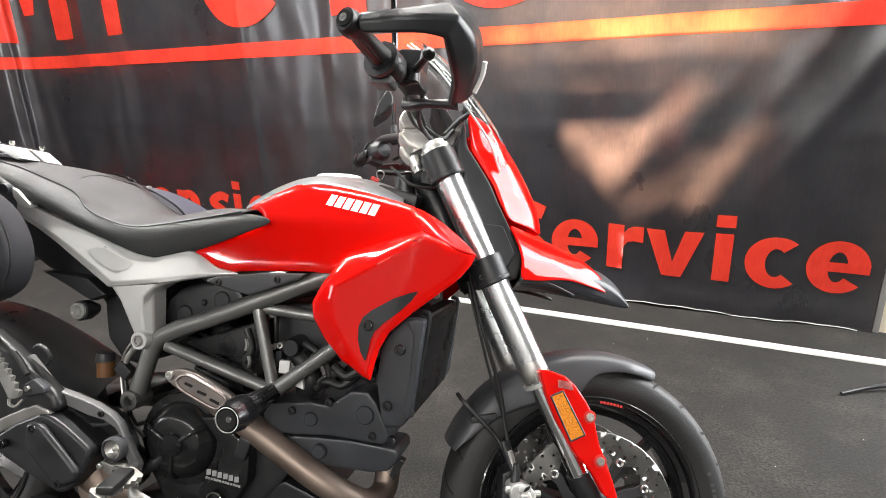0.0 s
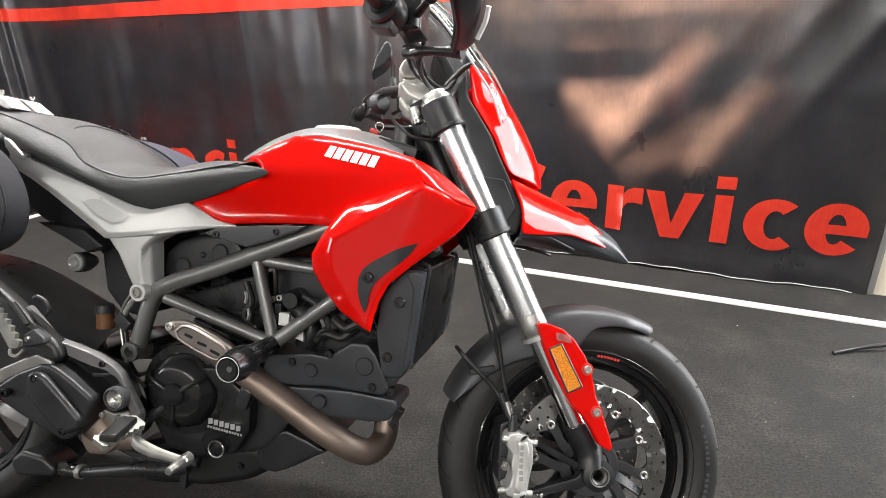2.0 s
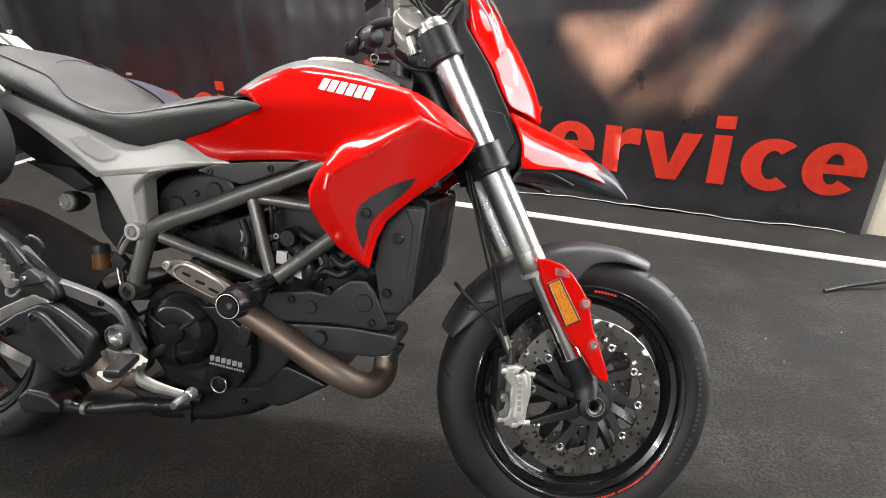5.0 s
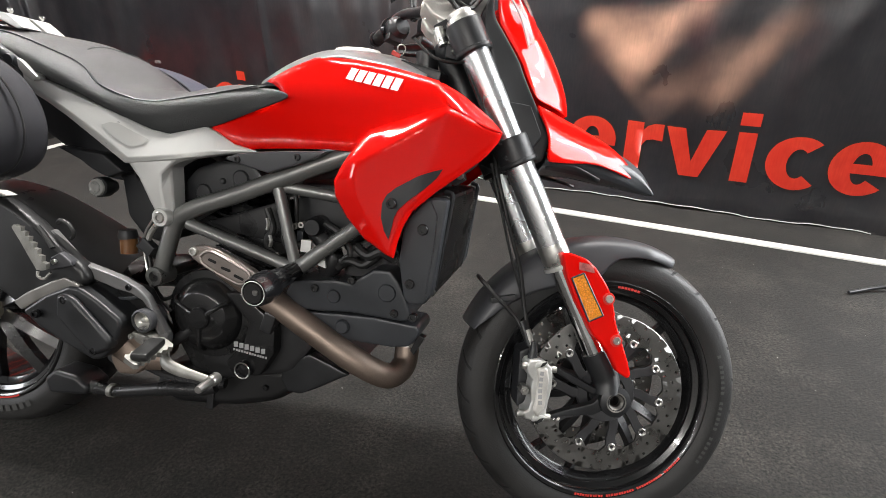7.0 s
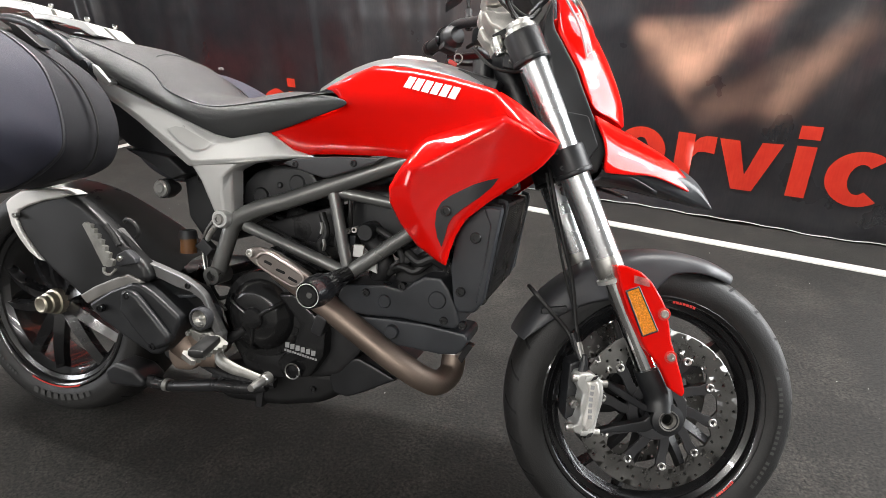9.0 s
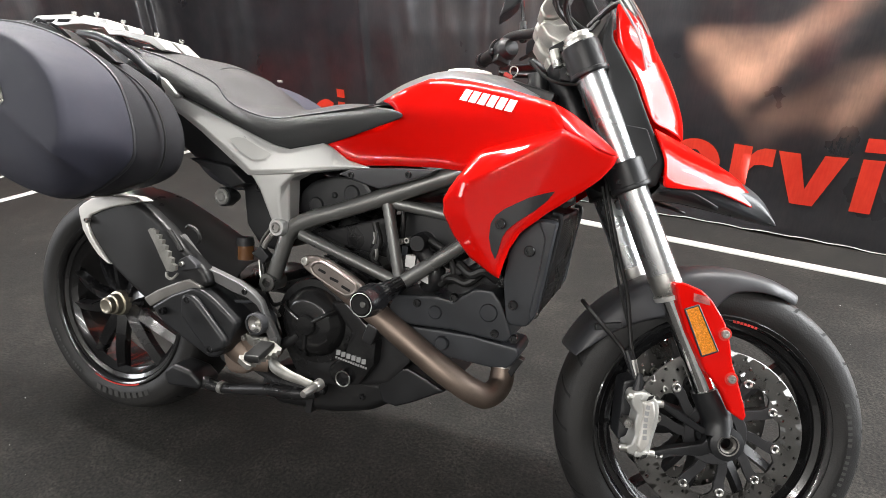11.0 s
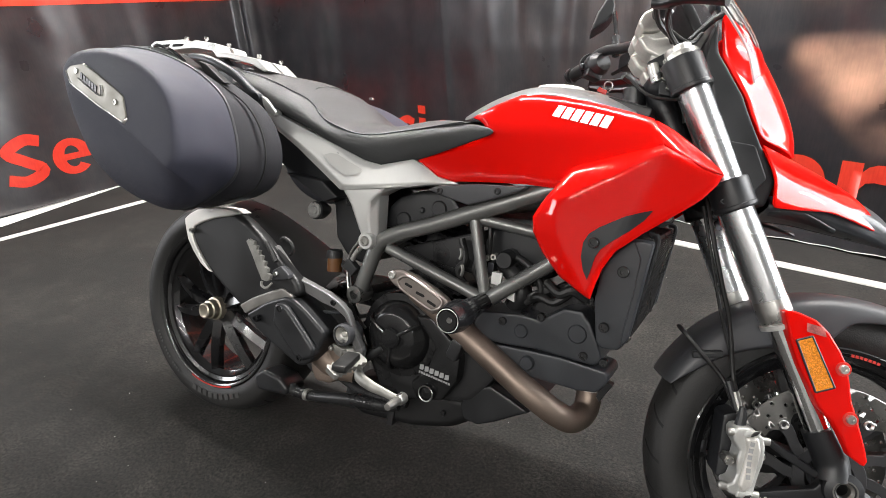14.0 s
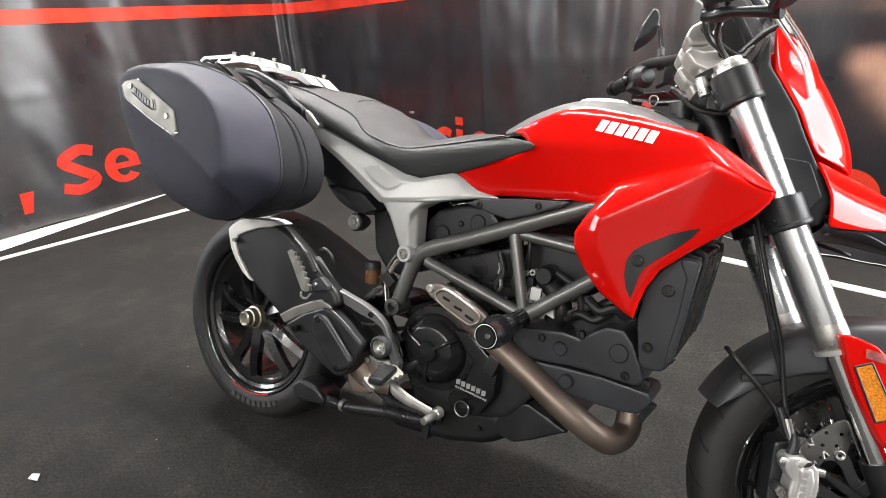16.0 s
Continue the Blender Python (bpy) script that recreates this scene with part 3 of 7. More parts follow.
for bars in (bar(-4.976, -4.800, 1.477, 2.2), bar(-4.396, -4.182, 1.490, 2.2), bar(-3.766, -3.560, 1.489, 2.2), bar(-1.76, -1.53, 1.489, 2.2), flat((-4.674, 1.672), (-4.558, 1.678), (-4.45, 2.2), (-4.78, 2.2))):
    laid("letter_stroke", bars, "")
laid("letter_stroke", ring(-2.43, 1.831, 0.20, 0.366, 150, 318), "")
laid("letter_stroke", ring(-0.76, 1.825, 0.20, 0.366, 180, 360), "")

hem = bmesh.new()
tube([on_banner(s, bottom_edge(s) + 0.001, 0.003) for s in np.arange(-1.3, 1.0, 0.05)], 0.0024, 5, bm=hem)
part("hem", hem, ALU, banner, "frayed white hem")

# white edging on the carpet, and the bare floor behind it
EDGE_A0, EDGE_A1 = Vector((-2.05, 2.49, 0)), Vector((4.3, 1.050, 0))


def edging(name, a, b):
    d = (b - a).normalized()
    n = Vector((-d.y, d.x, 0))
    bm = bmesh.new()
    prof = [(-0.022, 0.0), (-0.020, 0.006), (-0.006, 0.008), (-0.004, 0.005), (0.004, 0.005), (0.006, 0.009), (0.018, 0.010), (0.022, 0.0)]
    ra = [bm.verts.new(a + n * o + Vector((0, 0, h))) for o, h in prof]
    rb = [bm.verts.new(b + n * o + Vector((0, 0, h))) for o, h in prof]
    for k in range(len(prof) - 1):
        bm.faces.new((ra[k], rb[k], rb[k + 1], ra[k + 1]))
    return solid(name, bm, ALU, "white aluminium edging strip laid on the carpet", "floor edging", "structure")


edging("trim", EDGE_A0, EDGE_A1)
edging("trim_left", Vector((-2.92, -1.2, 0)), EDGE_A0)
bare = bmesh.new()
bare.faces.new([bare.verts.new((x, y, 0.004)) for x, y in ((-2.62, -0.4), (-2.74, 0.28), (-2.82, 0.95), (-2.885, 1.50), (-2.93, 1.50), (-3.06, -0.4))])
solid("bare_floor", bare, WALL_WHITE, "bare white floor between carpet and banner", "floor", "structure")

# ---- the motorcycle ----
# Built upright with its rear contact point at the origin, x ahead, then leaned; the front end is built straight and then steered.
bike = thing("motorcycle", "red and black motorcycle with soft panniers leaning on its side stand", "motorcycle", pose(0, 0, 0.004, -LEAN, 0, 0))


def group_part(name, label=""):
    ob = new(name)
    ob.parent = bike
    if label:
        ob["label"] = label
    return ob


def flip(bm):
    """The same piece for the other side of the machine."""
    for v in bm.verts:
        v.co.y = -v.co.y
    bmesh.ops.reverse_faces(bm, faces=bm.faces[:])
    return bm


def both(name, make, mat, parent, label="", **more):
    right = part(name, make(), mat, parent, label, **more)
    part(name, flip(make()), mat, parent, label, **more)
    return right


def seg_spline(pts, per, breaks=()):
    """A smooth curve through pts, with the same number of steps in each of its spans and a corner at each break."""
    p = [Vector(q) for q in pts]
    ext = [p[0] * 2 - p[1], *p, p[-1] * 2 - p[-2]]
    out = []
    for k in range(1, len(ext) - 2):
        a, b, c, d = ext[k - 1 : k + 3]
        if k - 1 in breaks:
            a = b * 2 - c
        if k in breaks:
            d = c * 2 - b
        for i in range(per):
            t = i / per
            out.append(0.5 * (2 * b + (c - a) * t + (2 * a - 5 * b + 4 * c - d) * t * t + (3 * b - a - 3 * c + d) * t**3))
    out.append(p[-1])
    return out


def panel(ridges, per=3, along=(), across=(), crease=0.9, loop=False, straight=False):
    """A body panel over ridge lines of matching points; along: sharp ridges, across: sharp lines through matching points."""
    bm = bmesh.new()
    layer = bm.edges.layers.float.new("crease_edge")
    rows = [[bm.verts.new(v) for v in (r if straight else seg_spline(r, per, across))] for r in ridges]
    per = 1 if straight else per
    n = len(rows[0])
    for a, b in zip(rows, rows[1:]):
        for i in range(n - 1):
            bm.faces.new((a[i], a[i + 1], b[i + 1], b[i]))
    for k in along:
        for i in range(n - 1):
            bm.edges.get((rows[k][i], rows[k][i + 1]))[layer] = crease
    for c in across:
        for a, b in zip(rows, rows[1:]):
            bm.edges.get((a[c * per], b[c * per]))[layer] = crease
    if loop:
        bmesh.ops.remove_doubles(bm, verts=bm.verts[:], dist=1e-5)
        bmesh.ops.recalc_face_normals(bm, faces=bm.faces[:])
    else:
        bm.normal_update()
        outward = sum(f.calc_area() * (f.normal.y * (1 if f.calc_center_median().y > 0 else -1) + 0.5 * f.normal.z) for f in bm.faces)
        if outward < 0:
            bmesh.ops.reverse_faces(bm, faces=bm.faces[:])
    return bm


from mathutils.bvhtree import BVHTree
from mathutils.geometry import delaunay_2d_cdt


def decal(name, shapes, target, mat, parent, label="", proud=0.0015, front=False, cell=0.008):
    """Flat marks, drawn as outlines of (x, z), laid on the outer side of a panel."""
    tree = BVHTree.FromObject(target, bpy.context.evaluated_depsgraph_get())
    back = STEERED.inverted()
    bm = bmesh.new()
    for outline in shapes:
        own = bmesh.new()
        own.faces.new([own.verts.new((x, 0, z)) for x, z in outline])
        bmesh.ops.triangulate(own, faces=own.faces[:])
        for axis, no in ((0, (1, 0, 0)), (2, (0, 0, 1))):
            lo, hi = min(v.co[axis] for v in own.verts), max(v.co[axis] for v in own.verts)
            c = lo + cell
            while c < hi:
                bmesh.ops.bisect_plane(own, geom=own.verts[:] + own.edges[:] + own.faces[:], plane_co=(c, 0, c), plane_no=no)
                c += cell
        merge(bm, own)
    for v in bm.verts:
        p, d = Vector((v.co.x, -1.0, v.co.z)), Vector((0, 1, 0))
        if front:
            p, d = STEERED @ p, STEERED.to_3x3() @ d
        hit = tree.ray_cast(p, d)[0]
        if hit is None:
            hit = tree.find_nearest(p + d * 0.8)[0]
        v.co = hit - d * proud
    return part(name, bm, mat, parent, label, sharp=180)


def bolt(x, y, z, r=0.008, parent=None, mat=None, front=False, name="bolt"):
    """A socket-head screw that faces the right side."""
    prof = [(0.0, y - 0.002), (r * 0.45, y - 0.002), (r * 0.5, y - 0.005), (r * 0.85, y - 0.005), (r, y - 0.003), (r, y + 0.006)]
    return part(name, lathe(prof, x, z, 16), mat or STEEL, parent or bike, front=front)


# --- wheels
def tyre_profile(radius, half, bead):
    # bead, bulging sidewall, shoulder and rounded crown
    deep = radius - bead
    side = [(bead, half * 0.80), (bead + 0.10 * deep, half * 0.90), (bead + 0.28 * deep, half * 0.985), (bead + 0.42 * deep, half), (bead + 0.56 * deep, half * 0.975)]
    crown = [(bead + deep * (0.60 + 0.40 * math.cos(k)), half * 0.955 * math.sin(k) ** 0.9) for k in np.linspace(radians(86), 0, 12)]
    right = side + crown
    pts = [(r, -y) for r, y in right] + [(r, y) for r, y in right[-2::-1]]
    return pts


def tread_grooves(x, z, radius, half):
    """Slanting grooves across the shoulders: thin strips laid on, their shade put into near-black."""
    bm = bmesh.new()
    for k in range(26):
        a0 = 2 * math.pi * k / 26
        for sgn in (1, -1):
            pts = []
            for f in np.linspace(0.25, 0.9, 6):
                y = sgn * half * f
                deep = radius - 0.222
                r = 0.222 + deep * (0.60 + 0.40 * math.sqrt(max(0, 1 - (f / 0.955) ** 2.2))) + 0.0008
                a = a0 + sgn * 0.02 + 0.16 * f
                pts.append((x + r * math.cos(a), y, z + r * math.sin(a), a))
            for p, q in zip(pts, pts[1:]):
                w = 0.0030
                quad = []
                for (px, py, pz, pa), s in ((p, -1), (q, -1), (q, 1), (p, 1)):
                    quad.append(bm.verts.new((px - s * w * math.sin(pa), py, pz + s * w * math.cos(pa))))
                bm.faces.new(quad)
    bmesh.ops.recalc_face_normals(bm, faces=bm.faces[:])
    return bm


SIDEWALL_MARK = material("raised_sidewall_mark", (0.050, 0.050, 0.048), 0.6, 0, 0.2, 20, 300, 0.1)


def arc_marks(x, z, r, y, a0, a1, count, width, height, gap_every=0):
    """A row of plain bars along a circle."""
    bm = bmesh.new()
    for k in range(count):
        if gap_every and k % gap_every == gap_every - 1:
            continue
        a = radians(a0 + (a1 - a0) * (k + 0.5) / count)
        c, s = math.cos(a), math.sin(a)
        quad = [bm.verts.new((x + rr * c - t * s, y, z + rr * s + t * c)) for rr, t in ((r, -width / 2), (r + height, -width / 2), (r + height, width / 2), (r, width / 2))]
        bm.faces.new(quad)
    return bm


def wheel(name, x, z, radius, half, rim_half, spokes, front, start, size=1.0):
    w = group_part(name)
    part("tyre", lathe(tyre_profile(radius, half, 0.222 * size), x, z, 96, close=True), RUBBER, w, "black road tyre with light wear", front=front, sharp=60)
    part("tread", tread_grooves(x, z, radius, half), RECESS_SHADE, w, front=front)["kind"] = "stuff"
    r = rim_half
    prof = [(0.229, -r), (0.230, -r + 0.004), (0.221, -r + 0.008), (0.214, -r + 0.02), (0.198, -r + 0.03), (0.196, r - 0.03), (0.214, r - 0.02), (0.221, r - 0.008), (0.230, r - 0.004), (0.229, r), (0.219, r - 0.002), (0.207, r - 0.02), (0.190, r - 0.034), (0.187, -r + 0.034), (0.200, -r + 0.024), (0.2025, -r + 0.017), (0.2125, -r + 0.012), (0.2150, -r + 0.004), (0.2195, -r - 0.001), (0.2255, -r - 0.0025)]
    prof = [(q * size, y) for q, y in prof]
    part("rim", lathe(prof, x, z, 96, close=True), RIM_BLACK, w, "gloss black wheel rim", front=front)
    for k in range(spokes):
        a = 4 * math.pi * (k // 2) / spokes + start + (0.24 if k % 2 else -0.24)
        c, s = math.cos(a), math.sin(a)
        yo = -0.048 if not front else 0.0
        ridge = []
        wide = 1.0 if front else 1.5
        for rr, off, y, wd in ((0.028, 0.0, yo - 0.010, 0.011 * wide), (0.08 * size, 0.006, yo - 0.018, 0.0115 * wide), (0.14 * size, 0.004, yo - 0.014, 0.0095 * wide), (0.204 * size, -0.004, yo + 0.002, 0.0085 * wide)):
            ridge.append((rr, off, y, wd))
        lines = [[(x + rr * c - (off + t * wd) * s, y + dy, z + rr * s + (off + t * wd) * c) for rr, off, y, wd in ridge] for t, dy in ((-1, 0.014), (-0.5, -0.012), (1, -0.002), (0.8, 0.020), (-1, 0.014))]
        part("spoke", panel(lines, 3, loop=True), CASING if front else BLACK_GLOSS, w, front=front, sharp=25)
    return w


rear_wheel = wheel("rear_wheel", -0.008, 0.320, 0.318, 0.095, 0.086, 10, False, 0.60, 1.035)
front_wheel = wheel("front_wheel", 1.49, 0.30, 0.297, 0.059, 0.052, 10, True, 0.5)
part("hub", lathe([(0.0, -0.074), (0.026, -0.074), (0.036, -0.066), (0.05, -0.05), (0.05, 0.05), (0.034, 0.06), (0.0, 0.06)], -0.008, 0.320, 40), CASING, rear_wheel)
part("hub_nut", lathe([(0.010, -0.116), (0.018, -0.119), (0.0225, -0.116), (0.0225, -0.102), (0.027, -0.100), (0.0285, -0.096), (0.0285, -0.084), (0.034, -0.082), (0.036, -0.066), (0.0, -0.066)], -0.008, 0.320, 28), GOLD, rear_wheel, "gold-coloured hub nut")
part("hub", lathe([(0.0, -0.055), (0.03, -0.055), (0.034, -0.04), (0.034, 0.04), (0.03, 0.055), (0.0, 0.055)], 1.49, 0.30, 40), CASING, front_wheel, front=True)
part("rim_marks", arc_marks(-0.008, 0.320, 0.2315, -0.0905, 250, 292, 34, 0.0050, 0.004), RED_MARK, rear_wheel, "red rim lettering bars")["kind"] = "stuff"
part("rim_marks", arc_marks(1.49, 0.30, 0.219, -0.0560, 258, 322, 44, 0.0042, 0.005, 12), RED_MARK, front_wheel, "red rim lettering bars", front=True)["kind"] = "stuff"
part("rim_marks", arc_marks(1.49, 0.30, 0.214, -0.0535, 73, 86, 7, 0.0052, 0.005), RED_MARK, front_wheel, "red rim lettering bars", front=True)["kind"] = "stuff"
part("sidewall_lettering", arc_marks(-0.008, 0.320, 0.252, -0.0968, 254, 300, 9, 0.015, 0.017), SIDEWALL_MARK, rear_wheel, "grey sidewall lettering bars")["kind"] = "stuff"
part("sidewall_lettering", arc_marks(-0.008, 0.320, 0.252, -0.0968, 205, 240, 14, 0.006, 0.009, 5), SIDEWALL_MARK, rear_wheel, "grey sidewall lettering bars")["kind"] = "stuff"
part("sidewall_lettering", arc_marks(1.49, 0.30, 0.250, -0.0612, -35, 20, 22, 0.006, 0.008, 7), SIDEWALL_MARK, front_wheel, "grey sidewall lettering bars", front=True)["kind"] = "stuff"


# --- brake discs
def drilled_ring(x, z, y, thick, rings, count, hole, n=10):
    """A flat ring between radii, cut into cells with a round hole through each second cell."""
    bm = bmesh.new()
    for row, (r0, r1) in enumerate(zip(rings, rings[1:])):
        for k in range(count):
            a0, a1 = 2 * math.pi * k / count, 2 * math.pi * (k + 1) / count
            am, rm = (a0 + a1) / 2, (r0 + r1) / 2
            border = []
            for f in np.linspace(0, 1, 4):
                border.append((r0 + (r1 - r0) * 0, a0 + (a1 - a0) * f))
            border += [(r1, a1 + (a0 - a1) * f) for f in np.linspace(0, 1, 4)]
            faces = []
            for yy in (y, y + thick):
                outer = [bm.verts.new((x + r * math.cos(a), yy, z + r * math.sin(a))) for r, a in border]
                if (k + row) % 2:
                    bm.faces.new(outer)
                    continue
                cx, cz = x + rm * math.cos(am), z + rm * math.sin(am)
                inner = []
                for v in outer:
                    d = Vector((v.co.x - cx, 0, v.co.z - cz)).normalized() * hole
                    inner.append(bm.verts.new((cx + d.x, yy, cz + d.z)))
                for i in range(len(outer)):
                    j = (i + 1) % len(outer)
                    bm.faces.new((outer[i], outer[j], inner[j], inner[i]))
                faces.append(inner)
            if len(faces) == 2:
                for i in range(len(faces[0])):
                    j = (i + 1) % len(faces[0])
                    bm.faces.new((faces[0][i], faces[0][j], faces[1][j], faces[1][i]))
    for r in (rings[0], rings[-1]):
        edge = [[bm.verts.new((x + r * math.cos(a), yy, z + r * math.sin(a))) for a in np.linspace(0, 2 * math.pi, 90, endpoint=False)] for yy in (y, y + thick)]
        for k in range(90):
            bm.faces.new((edge[0][k], edge[0][(k + 1) % 90], edge[1][(k + 1) % 90], edge[1][k]))
    bmesh.ops.remove_doubles(bm, verts=bm.verts[:], dist=2e-5)
    bmesh.ops.recalc_face_normals(bm, faces=bm.faces[:])
    return bm


CARRIER = material("dark_grey_disc_carrier", (0.040, 0.040, 0.042), 0.4, 0.2, 0.15, 20, 500, 0.05)
DISC_TURN = radians(28)


def brake_disc(side):
    y = side * 0.066
    d = group_part("brake_disc")
    d.parent = bike
    part("disc_ring", drilled_ring(1.49, 0.30, y - 0.0025, 0.005, (0.121, 0.134, 0.147, 0.160), 50, 0.0034), DISC, d, "drilled steel disc ring", front=True)
    # chamfer ring added for the specular edge, same steel as the disc
    part("disc_edge", lathe([(0.160, y - 0.0025), (0.1612, y - 0.0016), (0.1612, y + 0.0016), (0.160, y + 0.0025)], 1.49, 0.30, 90, close=True), DISC, d, "chamfered steel rim added to catch the light", front=True)
    part("disc_carrier", lathe([(0.040, y - 0.005), (0.058, y - 0.005), (0.060, y - 0.003), (0.060, y + 0.004), (0.040, y + 0.004)], 1.49, 0.30, 48, close=True), CARRIER, d, "dark grey disc carrier", front=True)
    for k in range(10):
        a = 2 * math.pi * k / 10 + DISC_TURN
        c, s = math.cos(a), math.sin(a)
        arm = []
        for rr, t in ((0.050, 0.44), (0.075, 0.25), (0.096, 0.115), (0.110, 0.10), (0.120, 0.06), (0.120, -0.06), (0.110, -0.10), (0.096, -0.085), (0.075, -0.01), (0.050, 0.06)):
            arm.append((1.49 + rr * math.cos(a + t), 0.30 + rr * math.sin(a + t)))
        part("carrier_arm", plate(arm, y - 0.004, y + 0.004, 0.0012), CARRIER, d, front=True)
        part("bobbin", lathe([(0.0035, y - 0.005), (0.0070, y - 0.007), (0.0085, y - 0.0055), (0.0085, y + 0.005), (0.0035, y + 0.005)], 1.49 + 0.1135 * c, 0.30 + 0.1135 * s, 16, close=True), STEEL, d, "silver disc bobbin", front=True)
        quad = [(1.49 + rr * math.cos(a + t), 0.30 + rr * math.sin(a + t)) for rr, t in ((0.108, -0.085), (0.115, -0.14), (0.124, -0.24), (0.124, 0.24), (0.115, 0.14), (0.108, 0.085))]
        part("disc_tab", plate(quad, y - 0.0025, y + 0.0025), DISC, d, front=True)
    return d


brake_disc(-1)
brake_disc(1)


# --- fork, in line with the steering head
def on_fork(z, y=-0.105, dx=0.0):
    return Vector((1.4895 - 0.488 * (z - 0.30) + dx, y, z))


def fork_leg(y):
    leg = group_part("fork_leg")
    part("outer_tube", tube([on_fork(0.582, y), on_fork(1.0, y)], 0.0280, 32), FORK_ALLOY, leg, "brushed silver upper fork tube", front=True)
    part("seal_collar", tube([on_fork(0.556, y), on_fork(0.566, y), on_fork(0.596, y), on_fork(0.606, y)], [0.025, 0.0285, 0.0285, 0.0275], 32, 8), ALLOY, leg, "machined fork seal collar", front=True)
    part("collar_step", tube([on_fork(0.553, y), on_fork(0.560, y)], 0.0305, 32), CAST_SILVER, leg, front=True)
    part("slider", tube([on_fork(0.37, y), on_fork(0.60, y)], 0.0205, 32), CHROME, leg, "chromed fork slider", front=True)
    part("fork_cap", tube([on_fork(0.995, y), on_fork(1.006, y), on_fork(1.008, y), on_fork(1.009, y), on_fork(1.016, y), on_fork(1.018, y)], (0.0300, 0.0300, 0.0285, 0.0240, 0.0240, 0.0215), 32), ALLOY, leg, "bare alloy fork cap", front=True)
    foot = tube([on_fork(0.392, y), on_fork(0.385, y), on_fork(0.34, y, 0.002), (1.475, y * 1.05, 0.31)], [0.025, 0.0265, 0.0265, 0.027], 24, 12)
    lathe([(0.015, y * 1.26), (0.019, y * 1.26), (0.030, y * 1.22), (0.031, y * 0.80), (0.015, y * 0.80)], 1.487, 0.30, 32, bm=foot, close=True)
    part("fork_foot", foot, BLACK_PLASTIC, leg, "black fork foot", front=True)
    part("axle_end", lathe([(0.011, y * 1.20), (0.0175, y * 1.265), (0.0195, y * 1.265), (0.0195, y * 1.1), (0.011, y * 1.1)], 1.487, 0.30, 28, close=True), BAND_STEEL, leg, "hollow axle end", front=True)
    return leg


fork_leg(-0.105)
fork_leg(0.105)


def clamp(name, z0, z1, r):
    c = group_part(name, "black fork clamp")
    for y in (-0.105, 0.105):
        part("clamp_ring", tube([on_fork(z0, y), on_fork(z0 + 0.003, y), on_fork(z0 + 0.008, y), on_fork(z0 + 0.009, y), on_fork(z1 - 0.003, y), on_fork(z1, y)], (r - 0.002, r + 0.0005, r + 0.0005, r - 0.001, r - 0.001, r - 0.003), 32), BLACK_PLASTIC, c, front=True)
    m = (z0 + z1) / 2
    part("clamp_bridge", tube([on_fork(m, -0.09, -0.012), on_fork(m, 0, -0.03), on_fork(m, 0.09, -0.012)], [0.02, 0.026, 0.02], 12, flat=1.2), BLACK_PLASTIC, c, front=True)
    return c


upper = clamp("upper_clamp", 0.944, 0.999, 0.0365)
lower = clamp("lower_clamp", 0.743, 0.792, 0.0365)
for k in (0, 1):
    p = on_fork(0.752 + 0.028 * k, -0.128, -0.026)
    bolt(p.x, p.y, p.z, 0.005, lower, BLACK_PLASTIC, True)
part("steering_stem", tube([on_fork(0.74, 0, -0.03), on_fork(0.98, 0, -0.03)], 0.027, 20), BLACK_PLASTIC, bike, "black steering stem", front=True)

# red guard, reflector and brake parts on the right fork foot
GUARD = [(1.354, 0.582), (1.362, 0.585), (1.376, 0.583), (1.404, 0.574), (1.424, 0.557), (1.444, 0.530), (1.454, 0.512), (1.462, 0.486), (1.469, 0.454), (1.482, 0.423), (1.496, 0.386), (1.504, 0.360), (1.499, 0.351), (1.478, 0.363), (1.461, 0.393), (1.446, 0.414), (1.425, 0.432), (1.413, 0.452), (1.388, 0.493), (1.367, 0.540)]
fork_guard = both("fork_guard", lambda: plate(GUARD, -0.150, -0.126, 0.007, segs=3), RED, bike, "glossy red fork guard", front=True)
REFLECTOR = [(1.375, 0.538), (1.397, 0.548), (1.439, 0.471), (1.413, 0.459)]
reflector = both("reflector", lambda: plate(REFLECTOR, -0.1555, -0.146, 0.001), AMBER, bike, "amber side reflector", front=True)


def reflector_rim():
    bm = bmesh.new()
    for (xa, za), (xb, zb) in zip(REFLECTOR, REFLECTOR[1:] + REFLECTOR[:1]):
        tube([(xa, -0.1545, za), (xb, -0.1545, zb)], 0.0019, 6, bm=bm)
    return bm


both("reflector_frame", reflector_rim, BLACK_PLASTIC, bike, front=True)
for gx, gz in ((1.450, 0.502), (1.470, 0.424)):
    part("bolt_recess", lathe([(0.0, -0.1512), (0.0115, -0.1512), (0.012, -0.149), (0.0, -0.149)], gx, gz, 24), RED_KEY, fork_guard, front=True)
    bolt(gx, -0.1505, gz, 0.0078, fork_guard, ALLOY, True)
decal("guard_badge", [[(1.388, 0.568), (1.415, 0.564), (1.419, 0.549), (1.389, 0.554)]], fork_guard, WORN_BADGE, fork_guard, "worn pale badge bar", front=True)


def make_bracket():
    bm = plate([(1.456, 0.316), (1.446, 0.309), (1.399, 0.332), (1.370, 0.350), (1.347, 0.355), (1.347, 0.363), (1.372, 0.361), (1.404, 0.346), (1.450, 0.322), (1.463, 0.321), (1.468, 0.278), (1.449, 0.269), (1.393, 0.265), (1.362, 0.259), (1.359, 0.267), (1.392, 0.278), (1.447, 0.293), (1.455, 0.302)], -0.118, -0.098, 0.004)
    return bm


both("caliper_bracket", make_bracket, BLACK_PLASTIC, bike, "black fork foot lugs", front=True)


